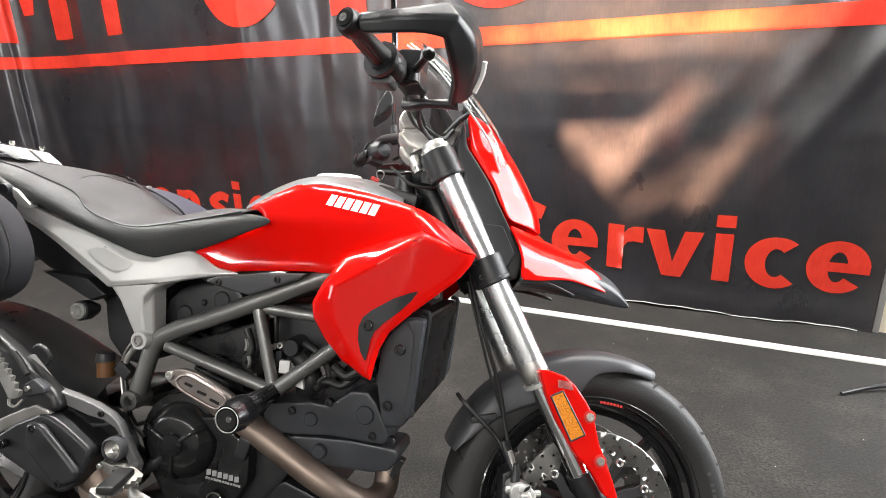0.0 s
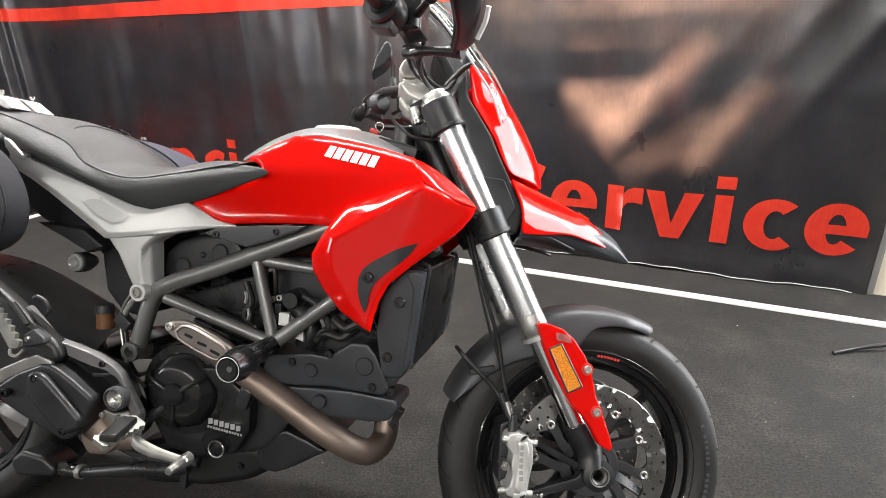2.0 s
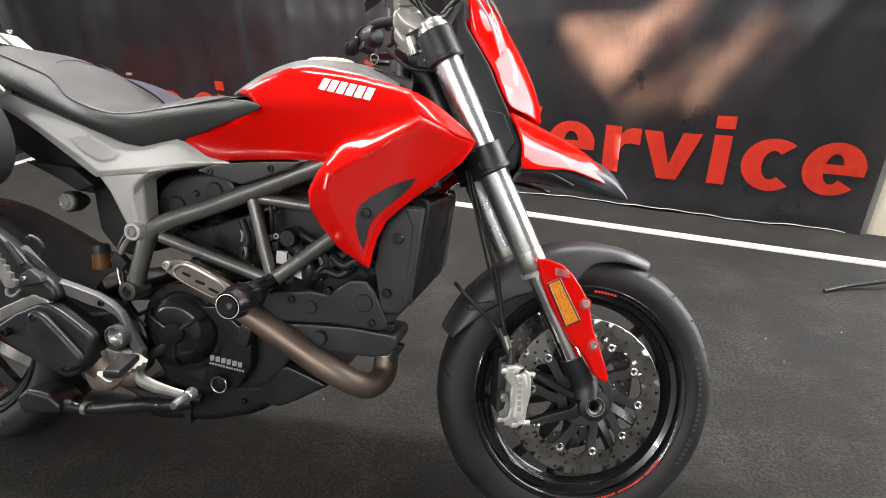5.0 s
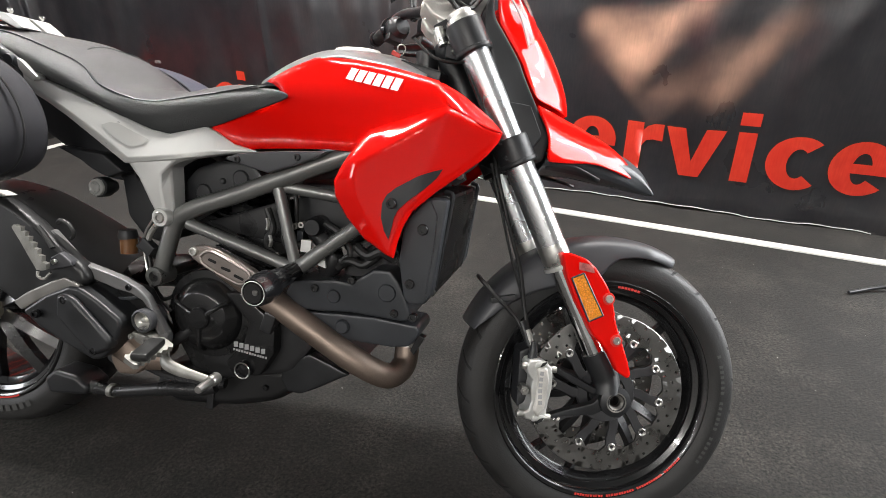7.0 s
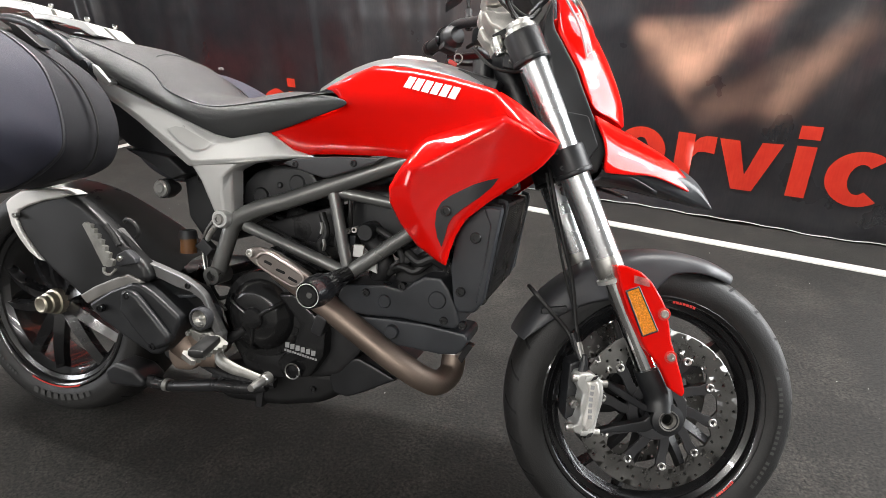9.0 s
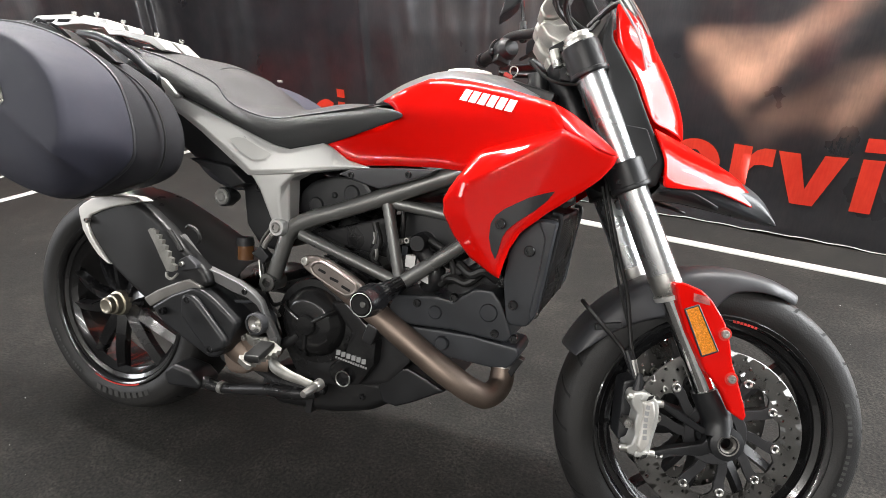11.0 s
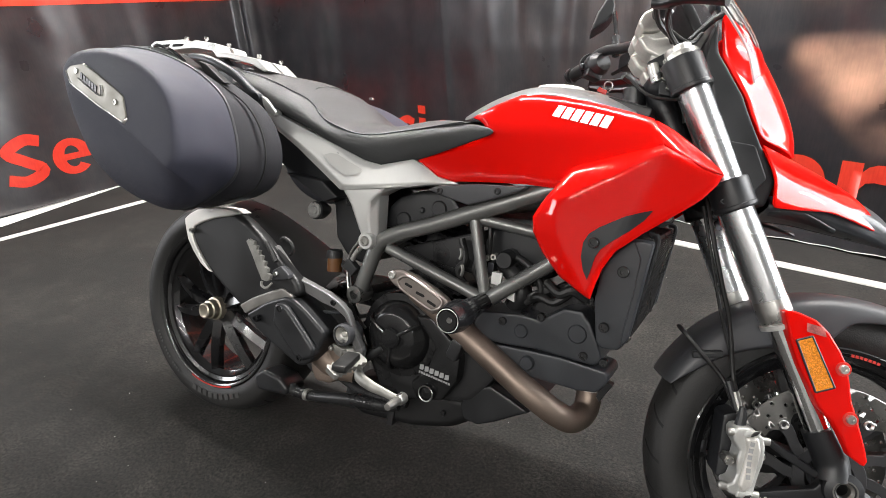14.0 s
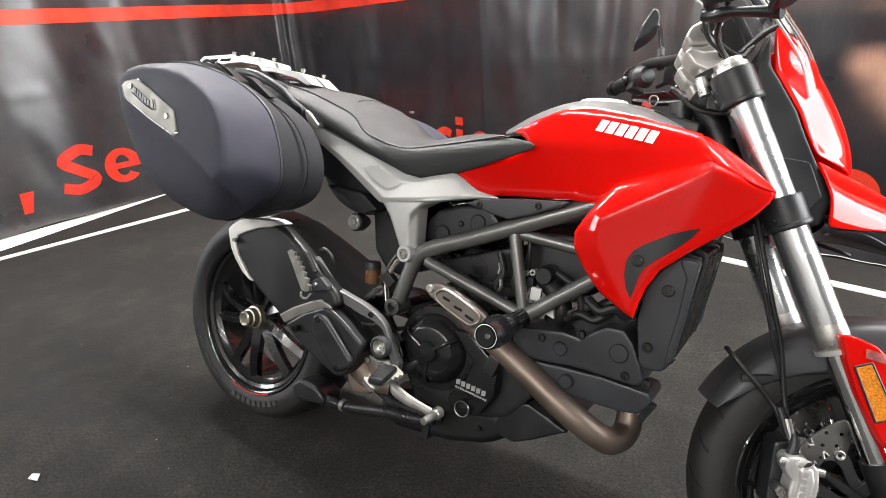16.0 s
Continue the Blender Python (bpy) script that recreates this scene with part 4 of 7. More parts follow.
CALIPER = [(1.303, 0.369), (1.308, 0.378), (1.326, 0.381), (1.340, 0.376), (1.352, 0.367), (1.355, 0.350), (1.355, 0.327), (1.350, 0.303), (1.346, 0.275), (1.339, 0.266), (1.327, 0.263), (1.307, 0.268), (1.302, 0.280), (1.313, 0.286), (1.317, 0.302), (1.314, 0.320), (1.317, 0.341), (1.306, 0.355)]


def make_caliper():
    bm = plate(CALIPER, -0.146, -0.100, 0.004, segs=3)
    for z in (0.372, 0.270):
        plate([(1.318, z - 0.006), (1.342, z - 0.004), (1.344, z + 0.006), (1.320, z + 0.006)], -0.151, -0.142, 0.003, bm=bm)
    return bm


caliper = both("brake_caliper", make_caliper, CAST_SILVER, bike, "cast silver brake caliper", front=True)
part("caliper_face", plate([(1.321, 0.366), (1.341, 0.369), (1.347, 0.347), (1.344, 0.317), (1.340, 0.287), (1.329, 0.272), (1.320, 0.284), (1.324, 0.316), (1.326, 0.343)], -0.154, -0.142, 0.005, segs=4), RISER, caliper, "brighter raised caliper face", front=True, sharp=60)
for xa, xb, z, rr in ((1.296, 1.314, 0.368, 0.0075), (1.346, 1.362, 0.362, 0.0068), (1.292, 1.312, 0.276, 0.0075), (1.342, 1.356, 0.270, 0.0068)):
    part("caliper_screw", tube([(xa, -0.138, z), (xa + 0.003, -0.138, z), (xa + 0.004, -0.138, z), (xb, -0.138, z)], (rr * 0.7, rr, rr, rr), 14), ALLOY, caliper, front=True)
part("bleed_nut", lathe([(0.0, -0.150), (0.004, -0.150), (0.005, -0.146), (0.0085, -0.146), (0.0095, -0.143), (0.0095, -0.120), (0.0, -0.120)], 1.303, 0.321, 6), STEEL, caliper, front=True)
part("bleed_nipple", tube([(1.318, -0.125, 0.378), (1.320, -0.125, 0.396), (1.319, -0.125, 0.410)], [0.009, 0.008, 0.005], 10), BLACK_PLASTIC, caliper, front=True)
for z in (0.374, 0.268):
    part("caliper_slot", plate([(1.328, z - 0.005), (1.336, z - 0.001), (1.340, z + 0.005), (1.332, z + 0.002)], -0.1555, -0.150), RECESS_SHADE, caliper, front=True)
# inner half sits in shade; that shade is put into black plastic
both("caliper_inner_shaded", lambda: plate([(1.300, 0.385), (1.325, 0.395), (1.328, 0.265), (1.300, 0.275)], -0.096, -0.036, 0.006), BLACK_PLASTIC, bike, "inner half of the caliper, its shade put into black", front=True)
part("caliper_marks", arc_marks(1.62, 0.330, 0.287, -0.1558, 173.5, 186.5, 6, 0.0075, 0.007), GREY_MARK, caliper, "grey badge bars", front=True)["kind"] = "stuff"


# front mudguard
def mudguard(x, z, a0, a1, r, half, skirt, n=36):
    rows = []
    bm = bmesh.new()
    for a in np.linspace(a0, a1, n):
        c, s = math.cos(radians(a)), math.sin(radians(a))
        low = skirt(a)
        taper = 1 - 0.55 * max(0, (75 - a) / 15) if a < 75 else 1
        sec = [(low, -half * taper), (r - 0.018, -half * taper * 0.98), (r - 0.005, -half * 0.75 * taper), (r, 0), (r - 0.005, half * 0.75 * taper), (r - 0.018, half * taper * 0.98), (low, half * taper)]
        rows.append([bm.verts.new((x + q * c, y, z + q * s)) for q, y in sec])
    for a, b in zip(rows, rows[1:]):
        for k in range(6):
            bm.faces.new((a[k], a[k + 1], b[k + 1], b[k]))
    return bm


def front_skirt(a):
    return float(np.interp(a, [60, 80, 90, 97, 102, 120, 135, 150, 157], [0.292, 0.282, 0.27, 0.235, 0.225, 0.24, 0.262, 0.285, 0.305]))


part("front_mudguard", mudguard(1.49, 0.30, 62, 157, 0.320, 0.074, front_skirt), GUARD_GREY, bike, "satin dark grey front mudguard", front=True, sub=1, thick=0.003)

# brake hoses
for pts, r in (
    ([(1.226, -0.085, 0.765), (1.240, -0.10, 0.70), (1.268, -0.10, 0.61), (1.290, -0.095, 0.545), (1.306, -0.095, 0.46), (1.318, -0.11, 0.405)], 0.004),
    ([(1.222, -0.09, 0.745), (1.245, -0.095, 0.66), (1.275, -0.09, 0.56), (1.300, -0.088, 0.49), (1.318, -0.10, 0.41)], 0.003),
    ([(1.213, -0.07, 0.526), (1.222, -0.088, 0.515), (1.252, -0.095, 0.485), (1.290, -0.095, 0.447), (1.312, -0.105, 0.405)], 0.0042),
):
    part("brake_hose", tube(pts, r, 10), HOSE, bike, "black brake hose", front=True)
part("hose_fitting", tube([(1.310, -0.108, 0.43), (1.320, -0.115, 0.395)], 0.006, 10), STEEL, bike, front=True)
part("hose_fitting", tube([(1.300, -0.1, 0.445), (1.316, -0.112, 0.40)], 0.007, 10), BLACK_PLASTIC, bike, front=True)
part("hose_clip", box((1.262, -0.09, 0.485), (0.05, 0.012, 0.012), 0.002, (0, -10, 0)), BLACK_PLASTIC, bike, front=True)

# --- headlamp fairing
fairing = group_part("headlamp_fairing")
u1 = [(1.212, -0.090, 1.094), (1.220, -0.090, 1.022), (1.227, -0.090, 1.005), (1.268, -0.090, 0.944), (1.278, -0.092, 0.919), (1.302, -0.096, 0.871)]
u2 = [(1.231, -0.072, 1.091), (1.257, -0.064, 1.037), (1.283, -0.062, 0.996), (1.312, -0.062, 0.949), (1.329, -0.064, 0.909), (1.342, -0.064, 0.868)]
u3 = [(1.251, -0.040, 1.098), (1.295, -0.040, 1.046), (1.328, -0.040, 0.991), (1.351, -0.040, 0.946), (1.369, -0.038, 0.900), (1.376, -0.034, 0.859)]
u4 = [(1.264, 0.000, 1.100), (1.312, 0.000, 1.048), (1.347, 0.000, 0.992), (1.370, 0.000, 0.947), (1.387, 0.000, 0.901), (1.393, 0.000, 0.860)]
both("nose_panel", lambda: panel([u1, u2, u3, u4], 3, along=(0, 1), crease=0.75), RED, fairing, "glossy red nose panel", front=True, sub=2, thick=0.004)
w0 = [(1.330, 0.0, 0.868), (1.392, 0.0, 0.850), (1.450, 0.0, 0.826), (1.500, 0.0, 0.800), (1.544, 0.0, 0.755)]
w1 = [(1.301, -0.10, 0.863), (1.374, -0.06, 0.844), (1.439, -0.045, 0.818), (1.492, -0.035, 0.791), (1.540, -0.02, 0.750)]
w2 = [(1.328, -0.125, 0.800), (1.375, -0.10, 0.793), (1.435, -0.075, 0.783), (1.487, -0.05, 0.768), (1.537, -0.025, 0.744)]
w3 = [(1.318, -0.13, 0.751), (1.366, -0.115, 0.753), (1.425, -0.09, 0.758), (1.476, -0.065, 0.750), (1.530, -0.03, 0.738)]
both("beak_panel", lambda: panel([w0, w1, w2, w3], 3, along=(1, 3), across=(0,), crease=0.8), RED, fairing, "glossy red beak panel", front=True, sub=2, thick=0.004)
v0 = [(1.330, 0.0, 0.79), (1.42, 0.0, 0.79), (1.500, 0.0, 0.795), (1.532, 0.0, 0.783), (1.565, 0.0, 0.756), (1.593, 0.0, 0.711)]
v1 = [(1.325, -0.11, 0.765), (1.40, -0.085, 0.765), (1.480, -0.055, 0.765), (1.525, -0.035, 0.757), (1.556, -0.022, 0.74), (1.590, -0.006, 0.711)]
v2 = [(1.320, -0.11, 0.748), (1.379, -0.09, 0.750), (1.448, -0.06, 0.737), (1.50, -0.04, 0.727), (1.545, -0.02, 0.717), (1.587, -0.006, 0.709)]
v3 = [(1.325, 0.0, 0.735), (1.39, 0.0, 0.735), (1.45, 0.0, 0.727), (1.50, 0.0, 0.720), (1.545, 0.0, 0.713), (1.588, 0.0, 0.708)]
both("beak_base", lambda: panel([v0, v1, v2, v3], 3, along=(1, 2), crease=0.6), GREY_PLASTIC, fairing, "dark grey beak underside", front=True, sub=2, thick=0.004)
both("beak_fin", lambda: panel([[(1.33, -0.10, 0.752), (1.38, -0.105, 0.748), (1.44, -0.085, 0.728)], [(1.33, -0.08, 0.742), (1.39, -0.085, 0.734), (1.44, -0.08, 0.722)]], 4), BLACK_PLASTIC, fairing, front=True, thick=0.004)
housing = [(1.204, 1.079), (1.192, 1.038), (1.188, 1.0), (1.206, 0.948), (1.225, 0.864), (1.25, 0.801), (1.284, 0.754), (1.32, 0.753), (1.332, 0.802), (1.302, 0.858), (1.276, 0.91), (1.261, 0.944), (1.229, 0.993), (1.211, 1.019)]
part("lamp_housing", plate(housing, -0.102, 0.102, 0.012), BLACK_PLASTIC, fairing, "matt black headlamp housing", front=True)
part("housing_step", plate([(1.235, 0.86), (1.262, 0.80), (1.288, 0.765), (1.31, 0.80), (1.285, 0.855)], -0.120, -0.10, 0.004), BLACK_PLASTIC, fairing, front=True)


def make_screen():
    a = [(1.098, -0.075, 1.250), (1.155, -0.08, 1.208), (1.204, -0.08, 1.151), (1.240, -0.08, 1.105), (1.277, -0.075, 1.053), (1.302, -0.06, 0.998)]
    b = [(x + 0.014, y * 0.5, z + 0.016) for x, y, z in a]
    c = [(x + 0.02, 0.0, z + 0.02) for x, y, z in a]
    d = [(x - 0.018, y - 0.012, z - 0.022) for x, y, z in a]
    return panel([d, a, b, c, [(x, -y, z) for x, y, z in b], [(x, -y, z) for x, y, z in a], [(x, -y, z) for x, y, z in d]], 4)


screen = part("windscreen", make_screen(), CLEAR, fairing, "clear plastic windscreen", front=True, sub=1)
for s in (-1, 1):
    part("screen_edge", tube([(x - 0.018, s * (y + 0.012), z - 0.022) for x, y, z in ((1.098, 0.075, 1.250), (1.155, 0.08, 1.208), (1.204, 0.08, 1.151), (1.240, 0.08, 1.105), (1.277, 0.075, 1.053), (1.302, 0.06, 0.998))], 0.0025, 8), EDGE, fairing, "near-white strip standing for the clear screen's bright edge", front=True)
screen.visible_shadow = False
for y in (-0.07, 0.07):
    part("screen_stay", tube([(1.165, y, 1.045), (1.20, y, 1.085), (1.225, y, 1.10)], 0.006, 8), BLACK_PLASTIC, fairing, front=True)
part("dashboard", box((1.165, 0.0, 1.095), (0.02, 0.13, 0.075), 0.005, (0, -30, 0)), BLACK_PLASTIC, fairing, "black instrument pod", front=True)
part("stay_bracket", plate([(1.16, 1.03), (1.20, 1.085), (1.21, 1.08), (1.18, 1.02)], -0.06, -0.05, 0.002), STEEL, fairing, front=True)

# --- handlebar
bar_group = group_part("handlebar")
part("bar", tube([(0.997, -0.392, 1.099), (1.042, -0.29, 1.093), (1.088, -0.18, 1.090), (1.104, -0.08, 1.088), (1.106, 0, 1.085), (1.100, 0.08, 1.094), (1.075, 0.16, 1.112), (1.034, 0.25, 1.134), (1.006, 0.30, 1.128), (0.965, 0.392, 1.104)], 0.012, 14, 60), BLACK_PLASTIC, bar_group, "black tapered handlebar", front=True)
for s, dx, z in ((-1, 0.0, 1.098), (1, -0.032, 1.112)):
    part("grip", tube([(1.000 + dx, s * 0.384, z), (1.014 + dx, s * 0.345, z), (1.040 + dx, s * 0.294, z - 0.004)], [0.0160, 0.0168, 0.0180], 18, 14), HOSE, bar_group, "ribbed black rubber grip", front=True)
    for k in range(5):
        a = 2 * math.pi * k / 5 + 0.3
        part("grip_rib", tube([(1.003 + dx, s * 0.378 + 0.0152 * math.cos(a), z + 0.0152 * math.sin(a)), (1.037 + dx, s * 0.300 + 0.0168 * math.cos(a), z - 0.003 + 0.0168 * math.sin(a))], 0.0035, 8), HOSE, bar_group, front=True)
    bm = tube([(0.987 + dx, s * 0.404, z + 0.001), (0.991 + dx, s * 0.398, z + 0.001), (0.999 + dx, s * 0.381, z)], [0.017, 0.0205, 0.0195], 24, 8)
    part("bar_end", bm, BLACK_PLASTIC, bar_group, "black bar-end weight", front=True)
    part("bar_end_socket", tube([(0.9855 + dx, s * 0.4065, z + 0.001), (0.989 + dx, s * 0.400, z + 0.001)], 0.0125, 18), RECESS_SHADE, bar_group, front=True)
    part("bar_end_screw", tube([(0.9845 + dx, s * 0.408, z + 0.001), (0.988 + dx, s * 0.402, z + 0.001)], 0.0065, 14), ALLOY, bar_group, front=True)
    part("switch_housing", tube([(1.034 + dx, s * 0.302, z - 0.004), (1.044 + dx, s * 0.285, z - 0.006), (1.056 + dx, s * 0.262, z - 0.007), (1.066 + dx, s * 0.245, z - 0.006)], [0.018, 0.029, 0.030, 0.020], 18, 14), BLACK_PLASTIC, bar_group, "black switch housing", front=True)
    part("switch_box", box((1.046 + dx, s * 0.272, z - 0.022), (0.040, 0.036, 0.044), 0.007, (0, 12, s * 24)), BLACK_PLASTIC, bar_group, "black switch box", front=True)
    part("housing_flange", tube([(1.036 + dx, s * 0.296, z - 0.004), (1.040 + dx, s * 0.289, z - 0.005)], 0.032, 20), BLACK_PLASTIC, bar_group, front=True)
    part("switch_button", tube([(1.022 + dx, s * 0.27, z - 0.012), (1.014 + dx, s * 0.274, z - 0.012)], 0.008, 12), GREY_PLASTIC, bar_group, front=True)
    part("cable_bend", tube([(1.06, s * 0.275, z - 0.025), (1.085, s * 0.23, z - 0.02), (1.10, s * 0.16, z - 0.01), (1.14, s * 0.06, 1.03)], 0.0045, 8), HOSE, bar_group, front=True)
    part("lever_perch", box((1.095, s * 0.225, z - 0.008), (0.04, 0.05, 0.035), 0.006, (0, 0, s * 22)), BLACK_PLASTIC, bar_group, "black lever perch", front=True)
    part("lever_pivot", tube([(1.090, s * 0.250, z - 0.022), (1.090, s * 0.250, z + 0.008)], 0.014, 16), BLACK_PLASTIC, bar_group, front=True)
    part("lever", tube([(1.092, s * 0.250, z - 0.004), (1.106, s * 0.275, z + 0.004), (1.114, s * 0.305, z + 0.002), (1.116, s * 0.328, z - 0.006)], [0.010, 0.008, 0.006, 0.006], 10, 20, flat=0.8), BLACK_PLASTIC, bar_group, "black control lever", front=True)
    part("lever_ball", tube([(1.116, s * 0.322, z - 0.005), (1.116, s * 0.327, z - 0.006), (1.115, s * 0.334, z - 0.007), (1.115, s * 0.340, z - 0.008)], [0.004, 0.0105, 0.0105, 0.004], 14, 10), BLACK_PLASTIC, bar_group, front=True)
    st = tube([(1.060, s * 0.252, z + 0.012), (1.058, s * 0.256, z + 0.05), (1.054, s * 0.29, z + 0.10), (1.050, s * 0.33, z + 0.15)], 0.0055, 10)
    part("pivot_screw", tube([(1.090, s * 0.250, z + 0.006), (1.090, s * 0.250, z + 0.010)], 0.006, 12), ALLOY, bar_group, front=True)
    part("mirror_stem", st, BLACK_GLOSS, bar_group, "black mirror stem", front=True)
part("stem_base", tube([(1.060, 0.252, 1.125), (1.056, 0.262, 1.175)], 0.0095, 12), BLACK_PLASTIC, bar_group, front=True)
part("master_reservoir", box((1.092, -0.205, 1.128), (0.045, 0.05, 0.045), 0.006, (0, 6, -20)), BLACK_PLASTIC, bar_group, "black brake fluid reservoir", front=True)


for sgn in (1, -1):
    shell = plate([(0.994, 1.212), (1.006, 1.262), (1.029, 1.308), (1.042, 1.304), (1.050, 1.285), (1.048, 1.262), (1.031, 1.240)], 0.330, 0.400, 0.007, segs=3)
    part("mirror", flip(shell) if sgn < 0 else shell, BLACK_PLASTIC, bar_group, "black rear-view mirror", front=True)


def make_handguard():
    top = [(1.006, -0.405, 1.110), (1.060, -0.412, 1.117), (1.101, -0.412, 1.126), (1.139, -0.400, 1.144), (1.178, -0.360, 1.150), (1.207, -0.310, 1.125), (1.204, -0.250, 1.068)]
    mid = [(1.008, -0.412, 1.092), (1.061, -0.422, 1.096), (1.102, -0.424, 1.102), (1.155, -0.414, 1.112), (1.186, -0.372, 1.098), (1.194, -0.316, 1.076), (1.188, -0.252, 1.050)]
    bot = [(1.010, -0.405, 1.078), (1.062, -0.412, 1.079), (1.103, -0.412, 1.082), (1.137, -0.400, 1.083), (1.150, -0.360, 1.062), (1.161, -0.310, 1.050), (1.160, -0.250, 1.032)]
    return panel([top, mid, bot], 3, along=(0, 1, 2), across=(0, 3, 6), crease=0.9)


handguard = both("handguard", make_handguard, BLACK_PLASTIC, bar_group, "dark grey plastic handguard", front=True, sub=2, thick=0.012)
decal("guard_recess", [[(1.038, 1.101), (1.105, 1.108), (1.119, 1.104), (1.118, 1.098), (1.042, 1.091), (1.037, 1.095)]], handguard, BLACK_PLASTIC, bar_group, front=True, proud=0.0012)
part("guard_lamp", tube([(1.208, -0.322, 1.090), (1.206, -0.305, 1.072), (1.197, -0.285, 1.052)], 0.0045, 8), WHITE, bar_group, "white strip on the handguard", front=True)
both("guard_stay", lambda: tube([(1.178, -0.25, 1.043), (1.160, -0.24, 1.046), (1.115, -0.22, 1.052), (1.095, -0.20, 1.054), (1.079, -0.19, 1.058)], [0.012, 0.009, 0.0075, 0.011, 0.009], 12, 24), BLACK_PLASTIC, bar_group, "black handguard stay", front=True)

# bare alloy risers and top bridge
risers = group_part("bar_riser", "bare alloy bar riser")
for s in (-1, 1):
    y0, y1 = s * 0.047 - 0.029, s * 0.047 + 0.029
    part("riser_cap", plate([(1.070, 1.072), (1.078, 1.092), (1.096, 1.103), (1.112, 1.096), (1.120, 1.078), (1.112, 1.064), (1.096, 1.058), (1.079, 1.058)], y0, y1, 0.006, segs=3), RISER, risers, front=True)
    part("riser_neck", plate([(1.078, 1.056), (1.100, 1.056), (1.122, 1.066), (1.134, 1.042), (1.128, 1.032), (1.090, 1.036)], y0 + 0.006, y1 - 0.004, 0.005, segs=3), RISER, risers, front=True)
    part("riser_block", plate([(1.072, 1.044), (1.084, 1.052), (1.104, 1.046), (1.136, 1.052), (1.149, 1.027), (1.140, 1.012), (1.118, 1.008), (1.090, 1.020)], y0, y1, 0.006, segs=3), RISER, risers, front=True)
    part("riser_foot", plate([(1.100, 1.016), (1.146, 1.022), (1.156, 1.006), (1.158, 0.985), (1.124, 0.985), (1.108, 1.000)], y0 + 0.004, y1 - 0.004, 0.005, segs=3), RISER, risers, front=True)
    part("riser_bolt", tube([(1.100, s * 0.047 - 0.016, 1.094), (1.098, s * 0.047 - 0.016, 1.106)], 0.006, 12), STEEL, risers, front=True)
part("top_bridge", tube([(1.178, -0.10, 0.997), (1.150, -0.05, 1.0), (1.142, 0, 1.002), (1.150, 0.05, 1.0), (1.178, 0.10, 0.997)], [0.016, 0.022, 0.026, 0.022, 0.016], 14, 24, flat=1.5), BLACK_PLASTIC, risers, "black top bridge", front=True)
brackets = group_part("cable_bracket", "black cable bracket with silver screws")
part("bracket_plate", plate([(1.095, 0.998), (1.125, 1.017), (1.133, 1.000), (1.147, 0.976), (1.157, 0.952), (1.150, 0.936), (1.122, 0.940), (1.120, 0.958), (1.126, 0.975), (1.120, 0.992), (1.100, 0.990)], -0.085, -0.072, 0.003), BLACK_PLASTIC, brackets, front=True)
part("spacer", tube([(1.104, -0.082, 0.994), (1.117, -0.082, 0.963)], 0.0105, 14), ALLOY, brackets, front=True)
for x, z in ((1.129, 0.968), (1.137, 0.952), (1.143, 0.968)):
    bolt(x, -0.088, z, 0.006, brackets, ALLOY, True)
part("cable", tube([(1.06, -0.1, 0.965), (1.10, -0.11, 0.93), (1.145, -0.11, 0.925), (1.165, -0.08, 0.945)], 0.003, 8), HOSE, bike, front=True)
part("cable", tube([(1.095, -0.06, 1.10), (1.125, -0.10, 1.05), (1.16, -0.10, 1.03), (1.185, -0.07, 1.06)], 0.004, 8), HOSE, bike, front=True)
part("cable", tube([(1.08, -0.19, 1.07), (1.10, -0.13, 1.05), (1.14, -0.09, 1.03), (1.165, -0.06, 0.98), (1.18, -0.05, 0.90)], 0.005, 8), HOSE, bike, front=True)
part("cable", tube([(1.115, -0.20, 1.09), (1.11, -0.15, 1.045), (1.145, -0.10, 1.02), (1.165, -0.08, 1.03), (1.20, -0.06, 0.96)], 0.0045, 8), HOSE, bike, front=True)
part("ignition_switch", tube([(1.10, 0, 0.93), (1.095, 0, 0.975)], 0.022, 16), BLACK_PLASTIC, bike, "black ignition barrel")
part("cockpit_tray", box((1.10, 0, 0.925), (0.09, 0.15, 0.03), 0.006, (0, 15, 0)), BLACK_PLASTIC, bike)
part("key_ring", tube([(1.050 + 0.008 * math.cos(a), 0.004 * math.sin(2 * a) - 0.03, 0.973 + 0.010 * math.sin(a)) for a in np.linspace(0, 2 * math.pi, 17)], 0.0014, 6, 40), STEEL, bike, "steel key ring")
part("key_tag", box((1.040, -0.035, 0.964), (0.020, 0.004, 0.009), 0.002, (0, 25, 0)), RED_KEY, bike, "red key tag")

# --- tank
tank = group_part("tank")
r1 = [(0.740, -0.05, 0.896), (0.83, -0.075, 0.938), (0.915, -0.082, 0.963), (1.0, -0.085, 0.959), (1.06, -0.085, 0.946), (1.115, -0.085, 0.920)]
r2 = [(0.797, -0.128, 0.890), (0.853, -0.122, 0.921), (0.935, -0.114, 0.945), (1.010, -0.127, 0.936), (1.070, -0.141, 0.924), (1.150, -0.168, 0.902)]
TANK = [(0.8075, 0.8935), (0.822, 0.889), (0.836, 0.880), (0.842, 0.868), (0.834, 0.857), (0.815, 0.846), (0.770, 0.832), (0.707, 0.812), (0.688, 0.803), (0.6966, 0.7918), (0.7365, 0.7688), (0.776, 0.760), (0.842, 0.765), (0.950, 0.769), (1.000, 0.767), (1.073, 0.771), (1.142, 0.785), (1.187, 0.837), (1.192, 0.855), (1.178, 0.878), (1.165, 0.899), (1.125, 0.910), (1.063, 0.9262), (0.999, 0.939), (0.9346, 0.946), (0.898, 0.943), (0.853, 0.922), (0.8315, 0.909)]


